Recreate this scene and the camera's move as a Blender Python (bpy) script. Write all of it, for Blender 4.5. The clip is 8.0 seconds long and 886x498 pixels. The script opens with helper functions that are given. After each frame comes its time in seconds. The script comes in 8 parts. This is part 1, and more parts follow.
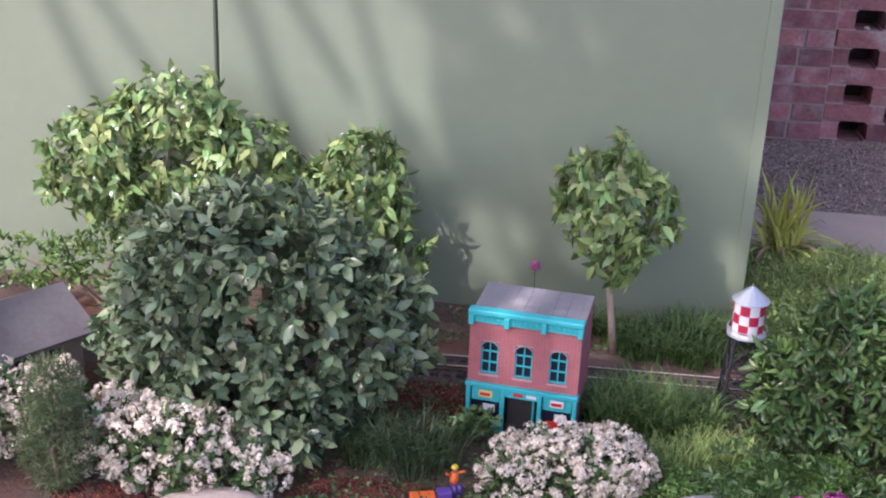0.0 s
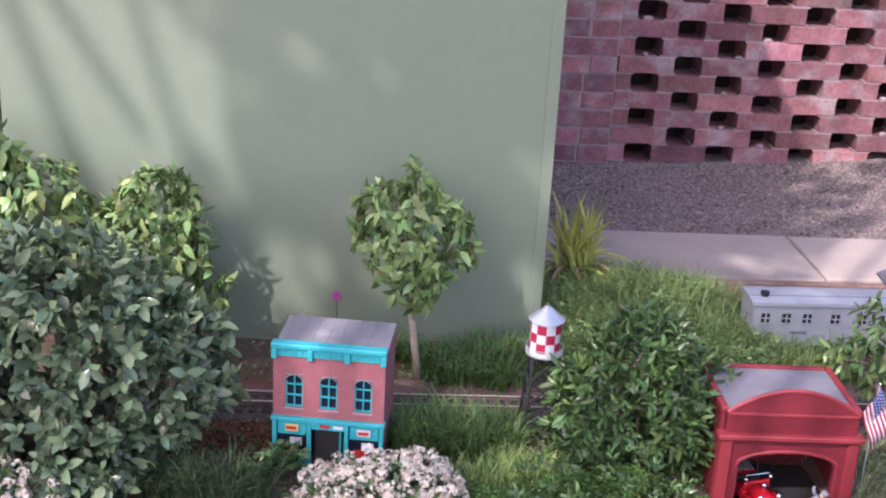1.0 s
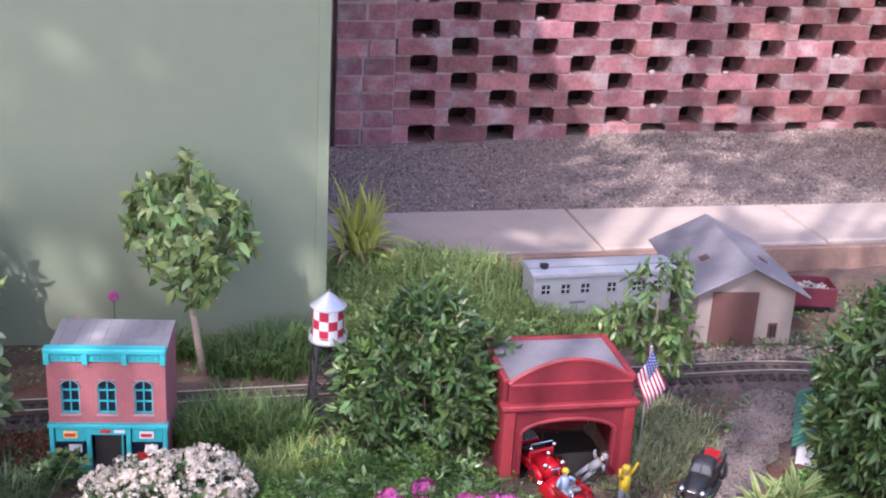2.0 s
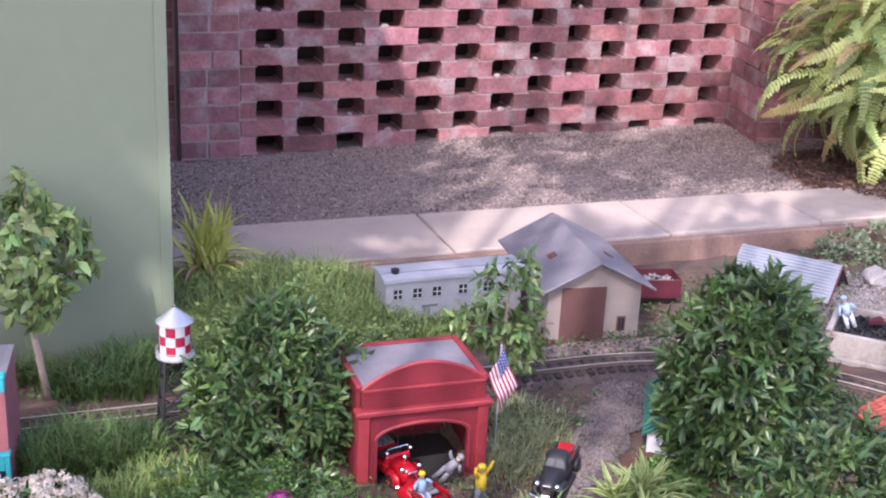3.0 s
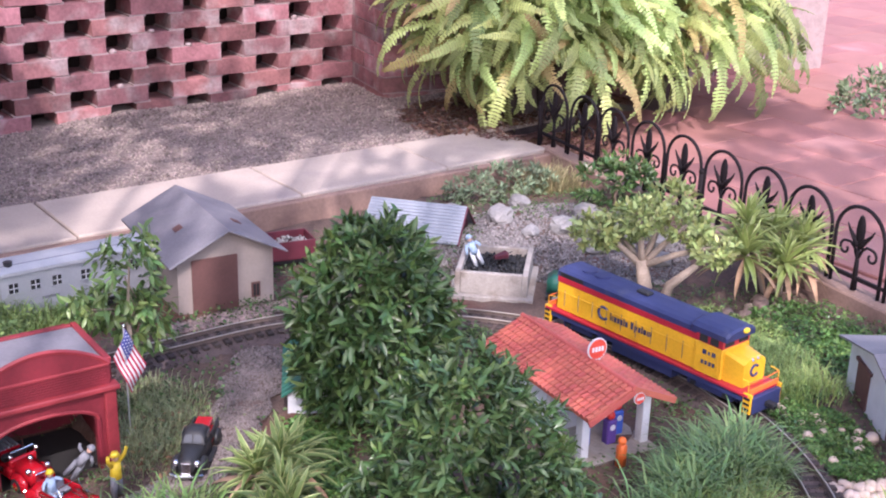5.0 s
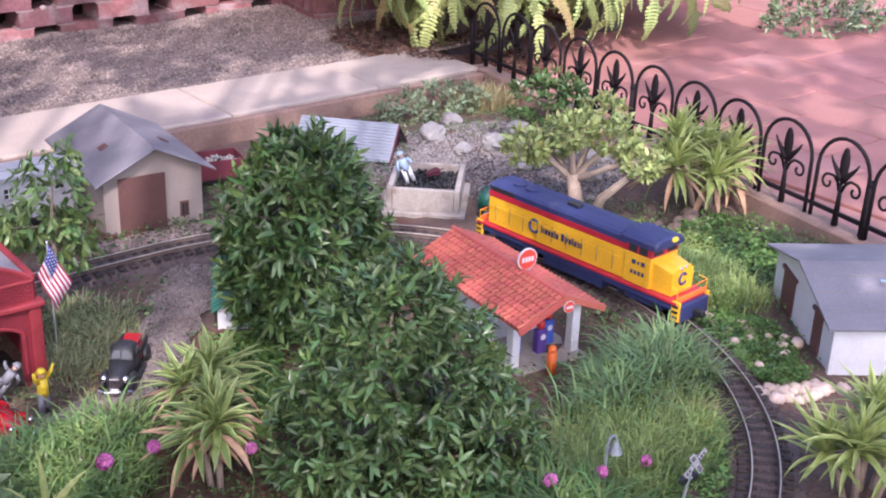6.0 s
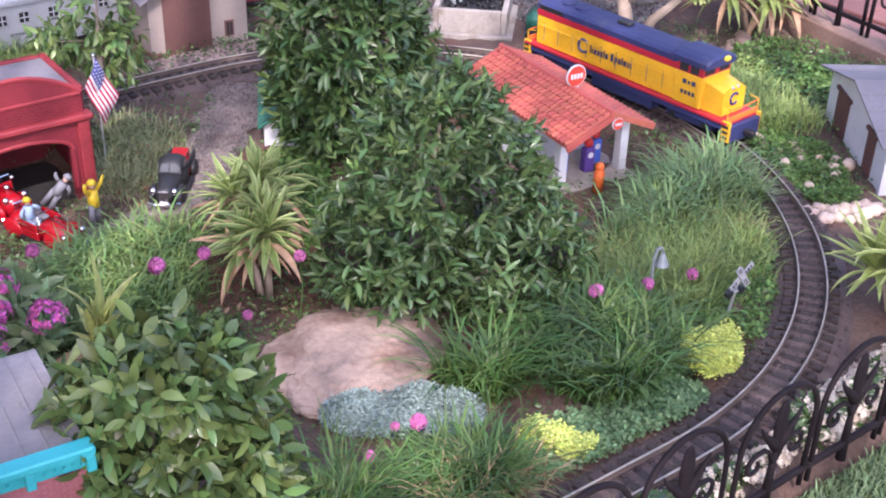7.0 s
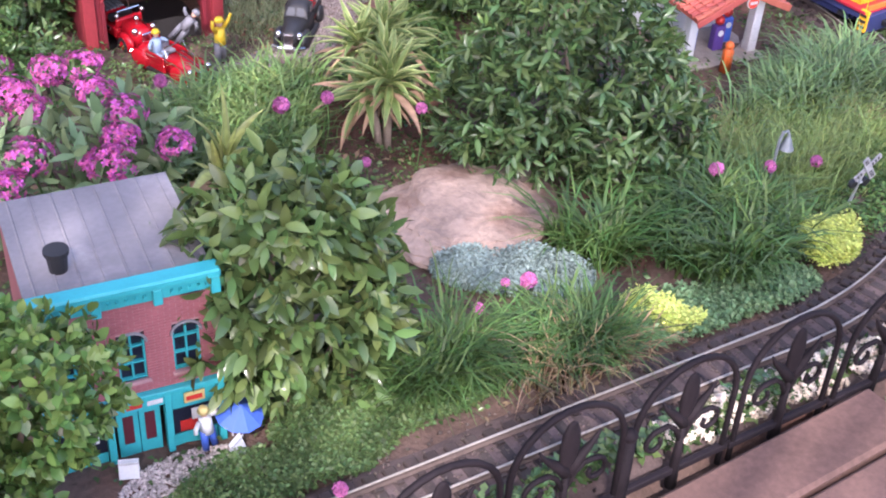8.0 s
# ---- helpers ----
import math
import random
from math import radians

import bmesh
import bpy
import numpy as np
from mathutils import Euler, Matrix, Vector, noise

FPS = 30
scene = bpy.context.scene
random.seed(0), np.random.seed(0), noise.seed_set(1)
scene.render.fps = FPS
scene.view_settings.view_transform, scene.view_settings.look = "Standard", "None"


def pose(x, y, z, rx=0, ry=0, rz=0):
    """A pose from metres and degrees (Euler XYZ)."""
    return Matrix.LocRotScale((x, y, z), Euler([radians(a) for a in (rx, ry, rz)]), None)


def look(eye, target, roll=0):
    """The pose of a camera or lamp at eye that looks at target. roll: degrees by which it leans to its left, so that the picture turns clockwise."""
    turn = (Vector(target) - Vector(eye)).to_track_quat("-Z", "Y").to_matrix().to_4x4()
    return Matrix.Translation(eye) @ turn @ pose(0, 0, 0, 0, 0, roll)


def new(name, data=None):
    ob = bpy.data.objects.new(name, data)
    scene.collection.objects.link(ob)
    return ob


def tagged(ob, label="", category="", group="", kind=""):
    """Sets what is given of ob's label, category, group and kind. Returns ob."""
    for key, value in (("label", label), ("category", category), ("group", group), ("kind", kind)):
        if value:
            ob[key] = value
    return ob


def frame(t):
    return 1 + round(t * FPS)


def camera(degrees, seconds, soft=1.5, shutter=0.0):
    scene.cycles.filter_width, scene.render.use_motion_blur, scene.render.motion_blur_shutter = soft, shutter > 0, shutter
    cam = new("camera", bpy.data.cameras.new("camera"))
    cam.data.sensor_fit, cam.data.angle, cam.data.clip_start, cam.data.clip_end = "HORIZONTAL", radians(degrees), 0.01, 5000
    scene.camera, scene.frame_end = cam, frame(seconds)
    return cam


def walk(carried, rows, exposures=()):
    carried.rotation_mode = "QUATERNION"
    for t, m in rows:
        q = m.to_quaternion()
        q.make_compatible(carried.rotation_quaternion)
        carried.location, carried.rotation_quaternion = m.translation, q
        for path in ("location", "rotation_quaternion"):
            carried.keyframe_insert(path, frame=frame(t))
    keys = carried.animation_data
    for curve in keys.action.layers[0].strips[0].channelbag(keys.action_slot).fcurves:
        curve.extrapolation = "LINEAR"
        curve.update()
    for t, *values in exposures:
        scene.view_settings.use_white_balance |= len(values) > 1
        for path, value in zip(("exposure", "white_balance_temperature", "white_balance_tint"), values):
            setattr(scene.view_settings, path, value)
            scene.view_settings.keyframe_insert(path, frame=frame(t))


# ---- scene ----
SHUTTER = 0.0
cam = camera(39.28, 8.0, soft=2.0, shutter=SHUTTER)
EYE = 1.2
# seconds, x, y, z from the first eye, yaw, pitch, roll
ROWS = [
    (0.0, 0.0000, 0.0000, 0.0000, 6.24, -22.07, -2.23),
    (0.5, 0.0044, -0.0126, 0.0174, 2.62, -21.31, -2.41),
    (1.0, 0.0146, -0.0123, 0.0047, -3.02, -20.23, -2.97),
    (1.5, 0.0313, -0.0060, -0.0018, -7.97, -20.01, -2.64),
    (2.0, 0.0643, -0.0144, 0.0074, -12.67, -20.42, -2.97),
    (2.2, 0.0705, -0.0256, 0.0034, -14.43, -20.06, -3.00),
    (3.3, 0.1072, -0.0206, -0.0005, -21.51, -19.39, -2.67),
    (3.5, 0.1182, -0.0221, -0.0038, -23.02, -18.90, -2.75),
    (4.0, 0.1475, -0.0174, -0.0172, -26.61, -18.53, -2.76),
    (4.5, 0.1814, -0.0196, -0.0181, -32.01, -19.53, -2.35),
    (4.7, 0.1879, -0.0232, -0.0224, -34.18, -19.59, -2.08),
    (5.8, 0.2114, -0.0435, -0.0703, -38.56, -22.59, -1.48),
    (6.0, 0.2101, -0.0448, -0.0749, -39.04, -23.29, -1.88),
    (6.5, 0.2058, -0.0536, -0.1027, -39.22, -26.73, -2.08),
    (7.0, 0.1944, -0.0535, -0.1260, -37.09, -30.48, -1.44),
    (7.5, 0.1762, -0.0534, -0.1448, -34.53, -32.03, -2.13),
    (8.0, 0.1558, -0.0488, -0.1491, -30.73, -36.38, -3.36),
]
EXPOSURES = [(t, e, 6050 if t < 6 else 6100, 26) for t, e in ((0.0, 1.42), (1.0, 1.60), (2.0, 1.76), (3.5, 1.76), (4.5, 1.73), (6.0, 1.71), (6.5, 1.75), (7.0, 1.90), (7.5, 1.98), (8.0, 2.06))]
walk(cam, [(t, pose(x, y, EYE + z, 90 + pitch, roll, yaw)) for t, x, y, z, yaw, pitch, roll in ROWS], EXPOSURES)

# ---- light ----
SUN_EL, SUN_AZ = 46.0, 215.0   # elevation; compass bearing of the sun, clockwise from +y
world = bpy.data.worlds.new("sky")
scene.world = world
world.use_nodes = True
wn = world.node_tree.nodes
sky = wn.new("ShaderNodeTexSky")
sky.sky_type = "NISHITA"
sky.sun_disc = False
sky.sun_elevation = radians(SUN_EL)
sky.sun_rotation = radians(SUN_AZ)
sky.air_density, sky.dust_density, sky.ozone_density = 1.0, 3.0, 1.0
wn["Background"].inputs["Strength"].default_value = 0.15
world.node_tree.links.new(sky.outputs[0], wn["Background"].inputs["Color"])
sun_data = bpy.data.lights.new("sun", "SUN")
sun_data.energy, sun_data.angle, sun_data.color = 1.6, radians(0.6), (1.0, 0.94, 0.86)
sun = new("sun", sun_data)
sa, se = radians(SUN_AZ), radians(SUN_EL)
sun.matrix_world = look((6 * math.sin(sa) * math.cos(se), 6 * math.cos(sa) * math.cos(se), 6 * math.sin(se)), (0, 0, 0))



# ---- building helpers ----


def link_mesh(name, V, F, material, smooth=False):
    me = bpy.data.meshes.new(name)
    V = np.asarray(V, dtype=np.float32).reshape(-1, 3)
    if isinstance(F, np.ndarray) and F.ndim == 2:
        k = F.shape[1]
        me.vertices.add(len(V))
        me.vertices.foreach_set("co", V.ravel())
        me.loops.add(F.size)
        me.loops.foreach_set("vertex_index", F.astype(np.int32).ravel())
        me.polygons.add(len(F))
        me.polygons.foreach_set("loop_start", np.arange(0, F.size, k, dtype=np.int32))
        me.update(calc_edges=True)
    else:
        me.from_pydata([tuple(v) for v in V.tolist()], [], [tuple(f) for f in F])
        me.update()
    if smooth:
        me.polygons.foreach_set("use_smooth", np.ones(len(me.polygons), dtype=bool))
    for m in (material if isinstance(material, (list, tuple)) else [material]):
        me.materials.append(m)
    return me


def bm_mesh(name, bm, material, smooth=False):
    me = bpy.data.meshes.new(name)
    bmesh.ops.recalc_face_normals(bm, faces=bm.faces)
    if smooth:
        for f in bm.faces:
            f.smooth = True
    bm.to_mesh(me)
    bm.free()
    for m in (material if isinstance(material, (list, tuple)) else [material]):
        me.materials.append(m)
    return me


def thing(name, m, label, category, group="", kind=""):
    ob = new(name)
    ob.empty_display_size = 0.02
    ob.matrix_world = m
    return tagged(ob, label, category, group, kind)


def whole(name, me, m, label, category, group="", kind=""):
    ob = new(name, me)
    ob.matrix_world = m
    return tagged(ob, label, category, group, kind)


def part(name, me, parent, label="", m=None, kind=""):
    """A mesh, or a bmesh with its material, as a part under a thing or a part."""
    if isinstance(me, tuple):
        me = bm_mesh(name, *me)
    ob = new(name, me)
    ob.parent = parent
    if m is not None:
        ob.matrix_basis = m
    return tagged(ob, label, kind=kind)


def box(x0, y0, z0, x1, y1, z1, bevel=0.0, bm=None):
    own = bmesh.new()
    bmesh.ops.create_cube(own, size=1.0, matrix=Matrix.Translation(((x0 + x1) / 2, (y0 + y1) / 2, (z0 + z1) / 2)) @ Matrix.Diagonal((x1 - x0, y1 - y0, z1 - z0, 1)))
    if bevel:
        bmesh.ops.bevel(own, geom=own.edges[:], offset=bevel, segments=1, affect="EDGES")
    return join(bm, own)


def join(bm, own, m=None):
    if m is not None:
        own.transform(m)
    if bm is None:
        return own
    tmp = bpy.data.meshes.new("tmp")
    own.to_mesh(tmp)
    own.free()
    bm.from_mesh(tmp)
    bpy.data.meshes.remove(tmp)
    return bm


def cyl(r0, r1, p0, p1, seg=12, bm=None, caps=True):
    """A cone or cylinder from p0 to p1."""
    p0, p1 = Vector(p0), Vector(p1)
    d = p1 - p0
    own = bmesh.new()
    bmesh.ops.create_cone(own, cap_ends=caps, segments=seg, radius1=max(r0, 1e-5), radius2=max(r1, 1e-5), depth=d.length,
                          matrix=Matrix.Translation((p0 + p1) / 2) @ d.to_track_quat("Z", "Y").to_matrix().to_4x4())
    return join(bm, own)


def ball(r, c, seg=10, scale=(1, 1, 1), bm=None):
    own = bmesh.new()
    bmesh.ops.create_uvsphere(own, u_segments=seg, v_segments=max(6, seg // 2 + 1), radius=r, matrix=Matrix.Translation(c) @ Matrix.Diagonal((*scale, 1)))
    return join(bm, own)


def prism(points, depth, axis="y", at=0.0, bm=None):
    """A flat outline of (a, b) pairs, drawn in the plane across the axis and made thick along it from at to at + depth."""
    own = bmesh.new()
    put = {"y": lambda a, b: (a, at, b), "x": lambda a, b: (at, a, b), "z": lambda a, b: (a, b, at)}[axis]
    vs = [own.verts.new(put(a, b)) for a, b in points]
    f = own.faces.new(vs)
    r = bmesh.ops.extrude_face_region(own, geom=[f])
    d = {"y": (0, depth, 0), "x": (depth, 0, 0), "z": (0, 0, depth)}[axis]
    bmesh.ops.translate(own, verts=[g for g in r["geom"] if isinstance(g, bmesh.types.BMVert)], vec=d)
    bmesh.ops.recalc_face_normals(own, faces=own.faces)
    return join(bm, own)


def tube(points, radius, seg=6, taper=None, bm=None):
    """A rod through points."""
    own = bmesh.new()
    P = [Vector(p) for p in points]
    rings = []
    for i, p in enumerate(P):
        d = (P[min(i + 1, len(P) - 1)] - P[max(i - 1, 0)]).normalized()
        side = d.cross(Vector((0.13, 0.31, 0.94)))
        if side.length < 1e-3:
            side = d.cross(Vector((1, 0, 0)))
        side.normalize()
        up = side.cross(d)
        r = radius if taper is None else radius + (taper - radius) * i / (len(P) - 1)
        rings.append([own.verts.new(p + r * (math.cos(a) * side + math.sin(a) * up)) for a in (2 * math.pi * k / seg for k in range(seg))])
    for a, b in zip(rings, rings[1:]):
        for k in range(seg):
            own.faces.new((a[k], a[(k + 1) % seg], b[(k + 1) % seg], b[k]))
    own.faces.new(rings[0][::-1])
    own.faces.new(rings[-1])
    return join(bm, own)


# ---- materials ----
def mat(name, colour, rough=0.7, metal=0.0, vary=0.25, scale=12.0, fine=90.0, bump=0.2, depth=0.002, island=0.0, stain=None, alpha_leaf=0.0, spec=0.5, obrand=0.0, stripe=None, hue=0.06):
    """A surface with variation at two scales; island: leaf by leaf; obrand: object by object; stripe: (axis, period) fine ribs."""
    m = bpy.data.materials.new(name)
    m.use_nodes = True
    nt = m.node_tree
    N, L = nt.nodes, nt.links
    b = N["Principled BSDF"]
    geo = N.new("ShaderNodeTexCoord")
    place = geo.outputs["Object"]
    if obrand:
        # each piece takes its own stretch of the pattern
        oi = N.new("ShaderNodeObjectInfo")
        shift = N.new("ShaderNodeVectorMath")
        shift.operation = "MULTIPLY_ADD"
        shift.inputs[1].default_value = (53.0, 31.0, 17.0)
        L.new(oi.outputs["Random"], shift.inputs[0])
        L.new(place, shift.inputs[2])
        place = shift.outputs[0]
    n1 = N.new("ShaderNodeTexNoise")
    n1.inputs["Scale"].default_value, n1.inputs["Detail"].default_value = scale, 4
    n2 = N.new("ShaderNodeTexNoise")
    n2.inputs["Scale"].default_value, n2.inputs["Detail"].default_value = fine, 3
    L.new(place, n1.inputs["Vector"])
    L.new(place, n2.inputs["Vector"])
    mix = N.new("ShaderNodeMix")
    mix.data_type, mix.blend_type = "RGBA", "MULTIPLY"
    mix.inputs[0].default_value = 1.0
    ramp = N.new("ShaderNodeValToRGB")
    lo, hi = max(0.0, 1 - vary), 1 + vary
    ramp.color_ramp.elements[0].position, ramp.color_ramp.elements[1].position = 0.3, 0.72
    ramp.color_ramp.elements[0].color, ramp.color_ramp.elements[1].color = (lo, lo, lo, 1), (hi, hi, hi, 1)
    add = N.new("ShaderNodeMath")
    add.operation = "MULTIPLY_ADD"
    add.inputs[1].default_value = 0.6
    L.new(n1.outputs["Fac"], add.inputs[0])
    half = N.new("ShaderNodeMath")
    half.operation = "MULTIPLY"
    half.inputs[1].default_value = 0.4
    L.new(n2.outputs["Fac"], half.inputs[0])
    L.new(half.outputs[0], add.inputs[2])
    L.new(add.outputs[0], ramp.inputs[0])
    last = None
    base = N.new("ShaderNodeRGB")
    base.outputs[0].default_value = (*colour, 1)
    last = base.outputs[0]
    if stain is not None:
        sm = N.new("ShaderNodeMix")
        sm.data_type = "RGBA"
        sr = N.new("ShaderNodeValToRGB")
        sr.color_ramp.elements[0].position, sr.color_ramp.elements[1].position = stain[1], min(1.0, stain[1] + 0.16)
        n3 = N.new("ShaderNodeTexNoise")
        n3.inputs["Scale"].default_value, n3.inputs["Detail"].default_value = stain[2], 6
        L.new(place, n3.inputs["Vector"])
        L.new(n3.outputs["Fac"], sr.inputs[0])
        L.new(sr.outputs[0], sm.inputs[0])
        L.new(last, sm.inputs[6])
        sm.inputs[7].default_value = (*stain[0], 1)
        last = sm.outputs[2]
    L.new(last, mix.inputs[6])
    L.new(ramp.outputs[0], mix.inputs[7])
    last = mix.outputs[2]
    if island or obrand:
        if island:
            src = N.new("ShaderNodeNewGeometry").outputs["Random Per Island"]
        else:
            src = N.new("ShaderNodeObjectInfo").outputs["Random"]
        amt = island or obrand
        hs = N.new("ShaderNodeHueSaturation")
        mr = N.new("ShaderNodeMapRange")
        mr.inputs[3].default_value, mr.inputs[4].default_value = 1 - amt, 1 + amt
        L.new(src, mr.inputs[0])
        L.new(mr.outputs[0], hs.inputs["Value"])
        sc = N.new("ShaderNodeMath")
        sc.operation = "MULTIPLY"
        sc.inputs[1].default_value = 7.31
        L.new(src, sc.inputs[0])
        fr = N.new("ShaderNodeMath")
        fr.operation = "FRACT"
        L.new(sc.outputs[0], fr.inputs[0])
        mh = N.new("ShaderNodeMapRange")
        mh.inputs[3].default_value, mh.inputs[4].default_value = 0.5 - hue * amt, 0.5 + hue * amt
        L.new(fr.outputs[0], mh.inputs[0])
        L.new(mh.outputs[0], hs.inputs["Hue"])
        L.new(last, hs.inputs["Color"])
        last = hs.outputs[0]
    L.new(last, b.inputs["Base Color"])
    b.inputs["Roughness"].default_value, b.inputs["Metallic"].default_value = rough, metal
    b.inputs["Specular IOR Level"].default_value = spec
    if bump:
        bp = N.new("ShaderNodeBump")
        bp.inputs["Strength"].default_value, bp.inputs["Distance"].default_value = bump, depth
        src = add.outputs[0]
        if stripe is not None:
            w = N.new("ShaderNodeTexWave")
            w.bands_direction = stripe[0]
            w.inputs["Scale"].default_value = 0.314 / stripe[1]
            L.new(geo.outputs["Object"], w.inputs["Vector"])
            src = w.outputs["Fac"]
        L.new(src, bp.inputs["Height"])
        L.new(bp.outputs[0], b.inputs["Normal"])
    if alpha_leaf:
        tr = N.new("ShaderNodeBsdfTranslucent")
        L.new(last, tr.inputs[0])
        ms = N.new("ShaderNodeMixShader")
        ms.inputs[0].default_value = alpha_leaf
        L.new(b.outputs[0], ms.inputs[1])
        L.new(tr.outputs[0], ms.inputs[2])
        L.new(ms.outputs[0], N["Material Output"].inputs[0])
    return m


def leafmat(name, colour, rough=0.42, island=0.42, trans=0.22, vary=0.15):
    return mat(name, colour, rough, vary=vary, scale=6, fine=60, bump=0.0, island=island, alpha_leaf=trans, spec=0.45)


M_SOIL = mat("soil", (0.11, 0.07, 0.055), 0.95, vary=0.5, scale=9, fine=120, bump=0.9, depth=0.01, stain=((0.13, 0.045, 0.028), 0.52, 3.0))
M_GRAVEL_BED = mat("gravel_bed", (0.225, 0.175, 0.155), 0.95, vary=0.4, scale=30, fine=260, bump=1.0, depth=0.006, stain=((0.17, 0.13, 0.12), 0.56, 2.2))
M_GRAVEL = mat("gravel_stone", (0.255, 0.200, 0.178), 0.9, vary=0.3, scale=40, fine=300, bump=0.4, island=0.52)
M_BALLAST = mat("ballast", (0.100, 0.076, 0.066), 0.95, vary=0.4, scale=40, fine=260, bump=0.8, depth=0.004, island=0.4)
M_CONCRETE = mat("concrete", (0.42, 0.345, 0.292), 0.85, vary=0.16, scale=5, fine=140, bump=0.35, depth=0.002, stain=((0.33, 0.27, 0.245), 0.57, 4.0), obrand=0.06)
M_KERBFACE = mat("kerb_face", (0.26, 0.165, 0.13), 0.85, vary=0.3, scale=7, fine=110, bump=0.4, depth=0.002, stain=((0.15, 0.09, 0.075), 0.55, 5.0))
M_BRICK = mat("brick", (0.268, 0.114, 0.120), 0.9, vary=0.42, scale=14, fine=75, bump=0.9, depth=0.005, obrand=0.40, hue=0.024, stain=((0.335, 0.245, 0.245), 0.50, 8.0))
# near black; behind the pierced wall it stands in for shade
M_DARK_FILL = mat("dark_fill", (0.07, 0.05, 0.05), 0.95, vary=0.3, bump=0.3)
M_MORTAR = mat("mortar", (0.31, 0.235, 0.23), 0.95, vary=0.25, scale=20, fine=160, bump=0.6, depth=0.003)
M_GREENWALL = mat("green_paint", (0.212, 0.250, 0.178), 0.42, vary=0.05, scale=1.6, fine=30, bump=0.12, depth=0.002, stain=((0.232, 0.272, 0.207), 0.60, 1.3))
M_SEAM = mat("seam", (0.02, 0.025, 0.02), 0.9, bump=0)
M_PAVING = mat("red_paving", (0.295, 0.128, 0.113), 0.8, vary=0.15, scale=6, fine=120, bump=0.3, depth=0.002, obrand=0.10, stain=((0.38, 0.19, 0.175), 0.58, 2.5))
M_PAVJOINT = mat("paving_joint", (0.33, 0.17, 0.15), 0.95, vary=0.2, bump=0.3)
M_TIMBER = mat("timber", (0.145, 0.080, 0.062), 0.8, vary=0.4, scale=6, fine=120, bump=0.4, depth=0.002)
M_RAIL = mat("rail_brass", (0.50, 0.44, 0.38), 0.5, metal=0.6, vary=0.3, scale=20, fine=200, bump=0.05)
M_RAILSIDE = mat("rail_side", (0.13, 0.095, 0.08), 0.7, metal=0.2, vary=0.3, scale=20, fine=200, bump=0.1)
M_TIE = mat("tie_plastic", (0.048, 0.034, 0.030), 0.8, vary=0.35, scale=40, fine=300, bump=0.4, depth=0.0008, obrand=0.3)
M_BARK = mat("bark", (0.22, 0.16, 0.12), 0.9, vary=0.4, scale=25, fine=160, bump=0.8, depth=0.003)
M_BARK_PALE = mat("bark_pale", (0.36, 0.28, 0.22), 0.9, vary=0.35, scale=25, fine=160, bump=0.6, depth=0.002)
M_LEAF_BIG = leafmat("leaf_grey_green", (0.160, 0.215, 0.118), 0.22, island=0.6, trans=0.14)
M_LEAF_FICUS = leafmat("leaf_ficus", (0.225, 0.315, 0.115), 0.20, island=0.65)
M_LEAF_DARK = leafmat("leaf_dark", (0.070, 0.125, 0.040), 0.30, island=0.5, trans=0.14)
M_LEAF_MID = leafmat("leaf_mid", (0.086, 0.145, 0.050), 0.25, island=0.5, trans=0.14)
M_LEAF_LIGHT = leafmat("leaf_light", (0.125, 0.215, 0.056), 0.22, island=0.5, trans=0.16)
M_OLIVE = leafmat("leaf_olive", (0.106, 0.164, 0.052), 0.20, island=0.55, trans=0.14)
M_YOUNG = leafmat("young_leaf", (0.118, 0.195, 0.054), 0.28)
M_GRASS = leafmat("grass", (0.245, 0.330, 0.100), 0.5, island=0.5, trans=0.18)
M_GRASS_DARK = leafmat("grass_dark", (0.098, 0.170, 0.048), 0.42, island=0.5, trans=0.16)
M_GRASS_BRIGHT = leafmat("grass_bright", (0.30, 0.41, 0.13), 0.5, island=0.4)
M_COVER = leafmat("ground_cover", (0.100, 0.190, 0.045), 0.5, island=0.5, trans=0.18)
M_FERN = mat("fern_green", (0.40, 0.49, 0.18), 0.45, vary=0.25, scale=9, fine=70, bump=0.0, obrand=0.45, alpha_leaf=0.3, spec=0.4, stain=((0.42, 0.36, 0.13), 0.60, 7.0))
M_FLAX = leafmat("strap_leaf", (0.40, 0.45, 0.11), 0.4, island=0.45)
M_DEAD = leafmat("dead_leaf", (0.33, 0.235, 0.13), 0.8, island=0.5, trans=0.1)
M_WHITE_FLOWER = leafmat("white_petals", (0.82, 0.72, 0.60), 0.75, island=0.32, trans=0.2, vary=0.08)
M_PINK_FLOWER = leafmat("pink_petals", (0.50, 0.095, 0.315), 0.6, island=0.65, trans=0.2)
M_YELLOW_SEDUM = leafmat("yellow_sedum", (0.58, 0.66, 0.17), 0.55, island=0.3)
M_BLUE_SEDUM = leafmat("blue_sedum", (0.225, 0.300, 0.275), 0.6, island=0.35, trans=0.12)
M_ROCK = mat("rock_grey", (0.245, 0.230, 0.222), 0.9, vary=0.3, scale=14, fine=120, bump=0.6, depth=0.004, obrand=0.15)
M_ROCK_PALE = mat("rock_pale", (0.50, 0.39, 0.32), 0.9, vary=0.2, scale=14, fine=120, bump=0.5, depth=0.003, obrand=0.15)
M_SANDSTONE = mat("sandstone", (0.34, 0.248, 0.200), 0.94, vary=0.35, scale=16, fine=110, bump=0.8, depth=0.008, stain=((0.17, 0.105, 0.080), 0.50, 11.0))
M_IRON = mat("black_iron", (0.013, 0.009, 0.011), 0.75, vary=0.35, scale=30, fine=200, bump=0.3, depth=0.0008, spec=0.2)


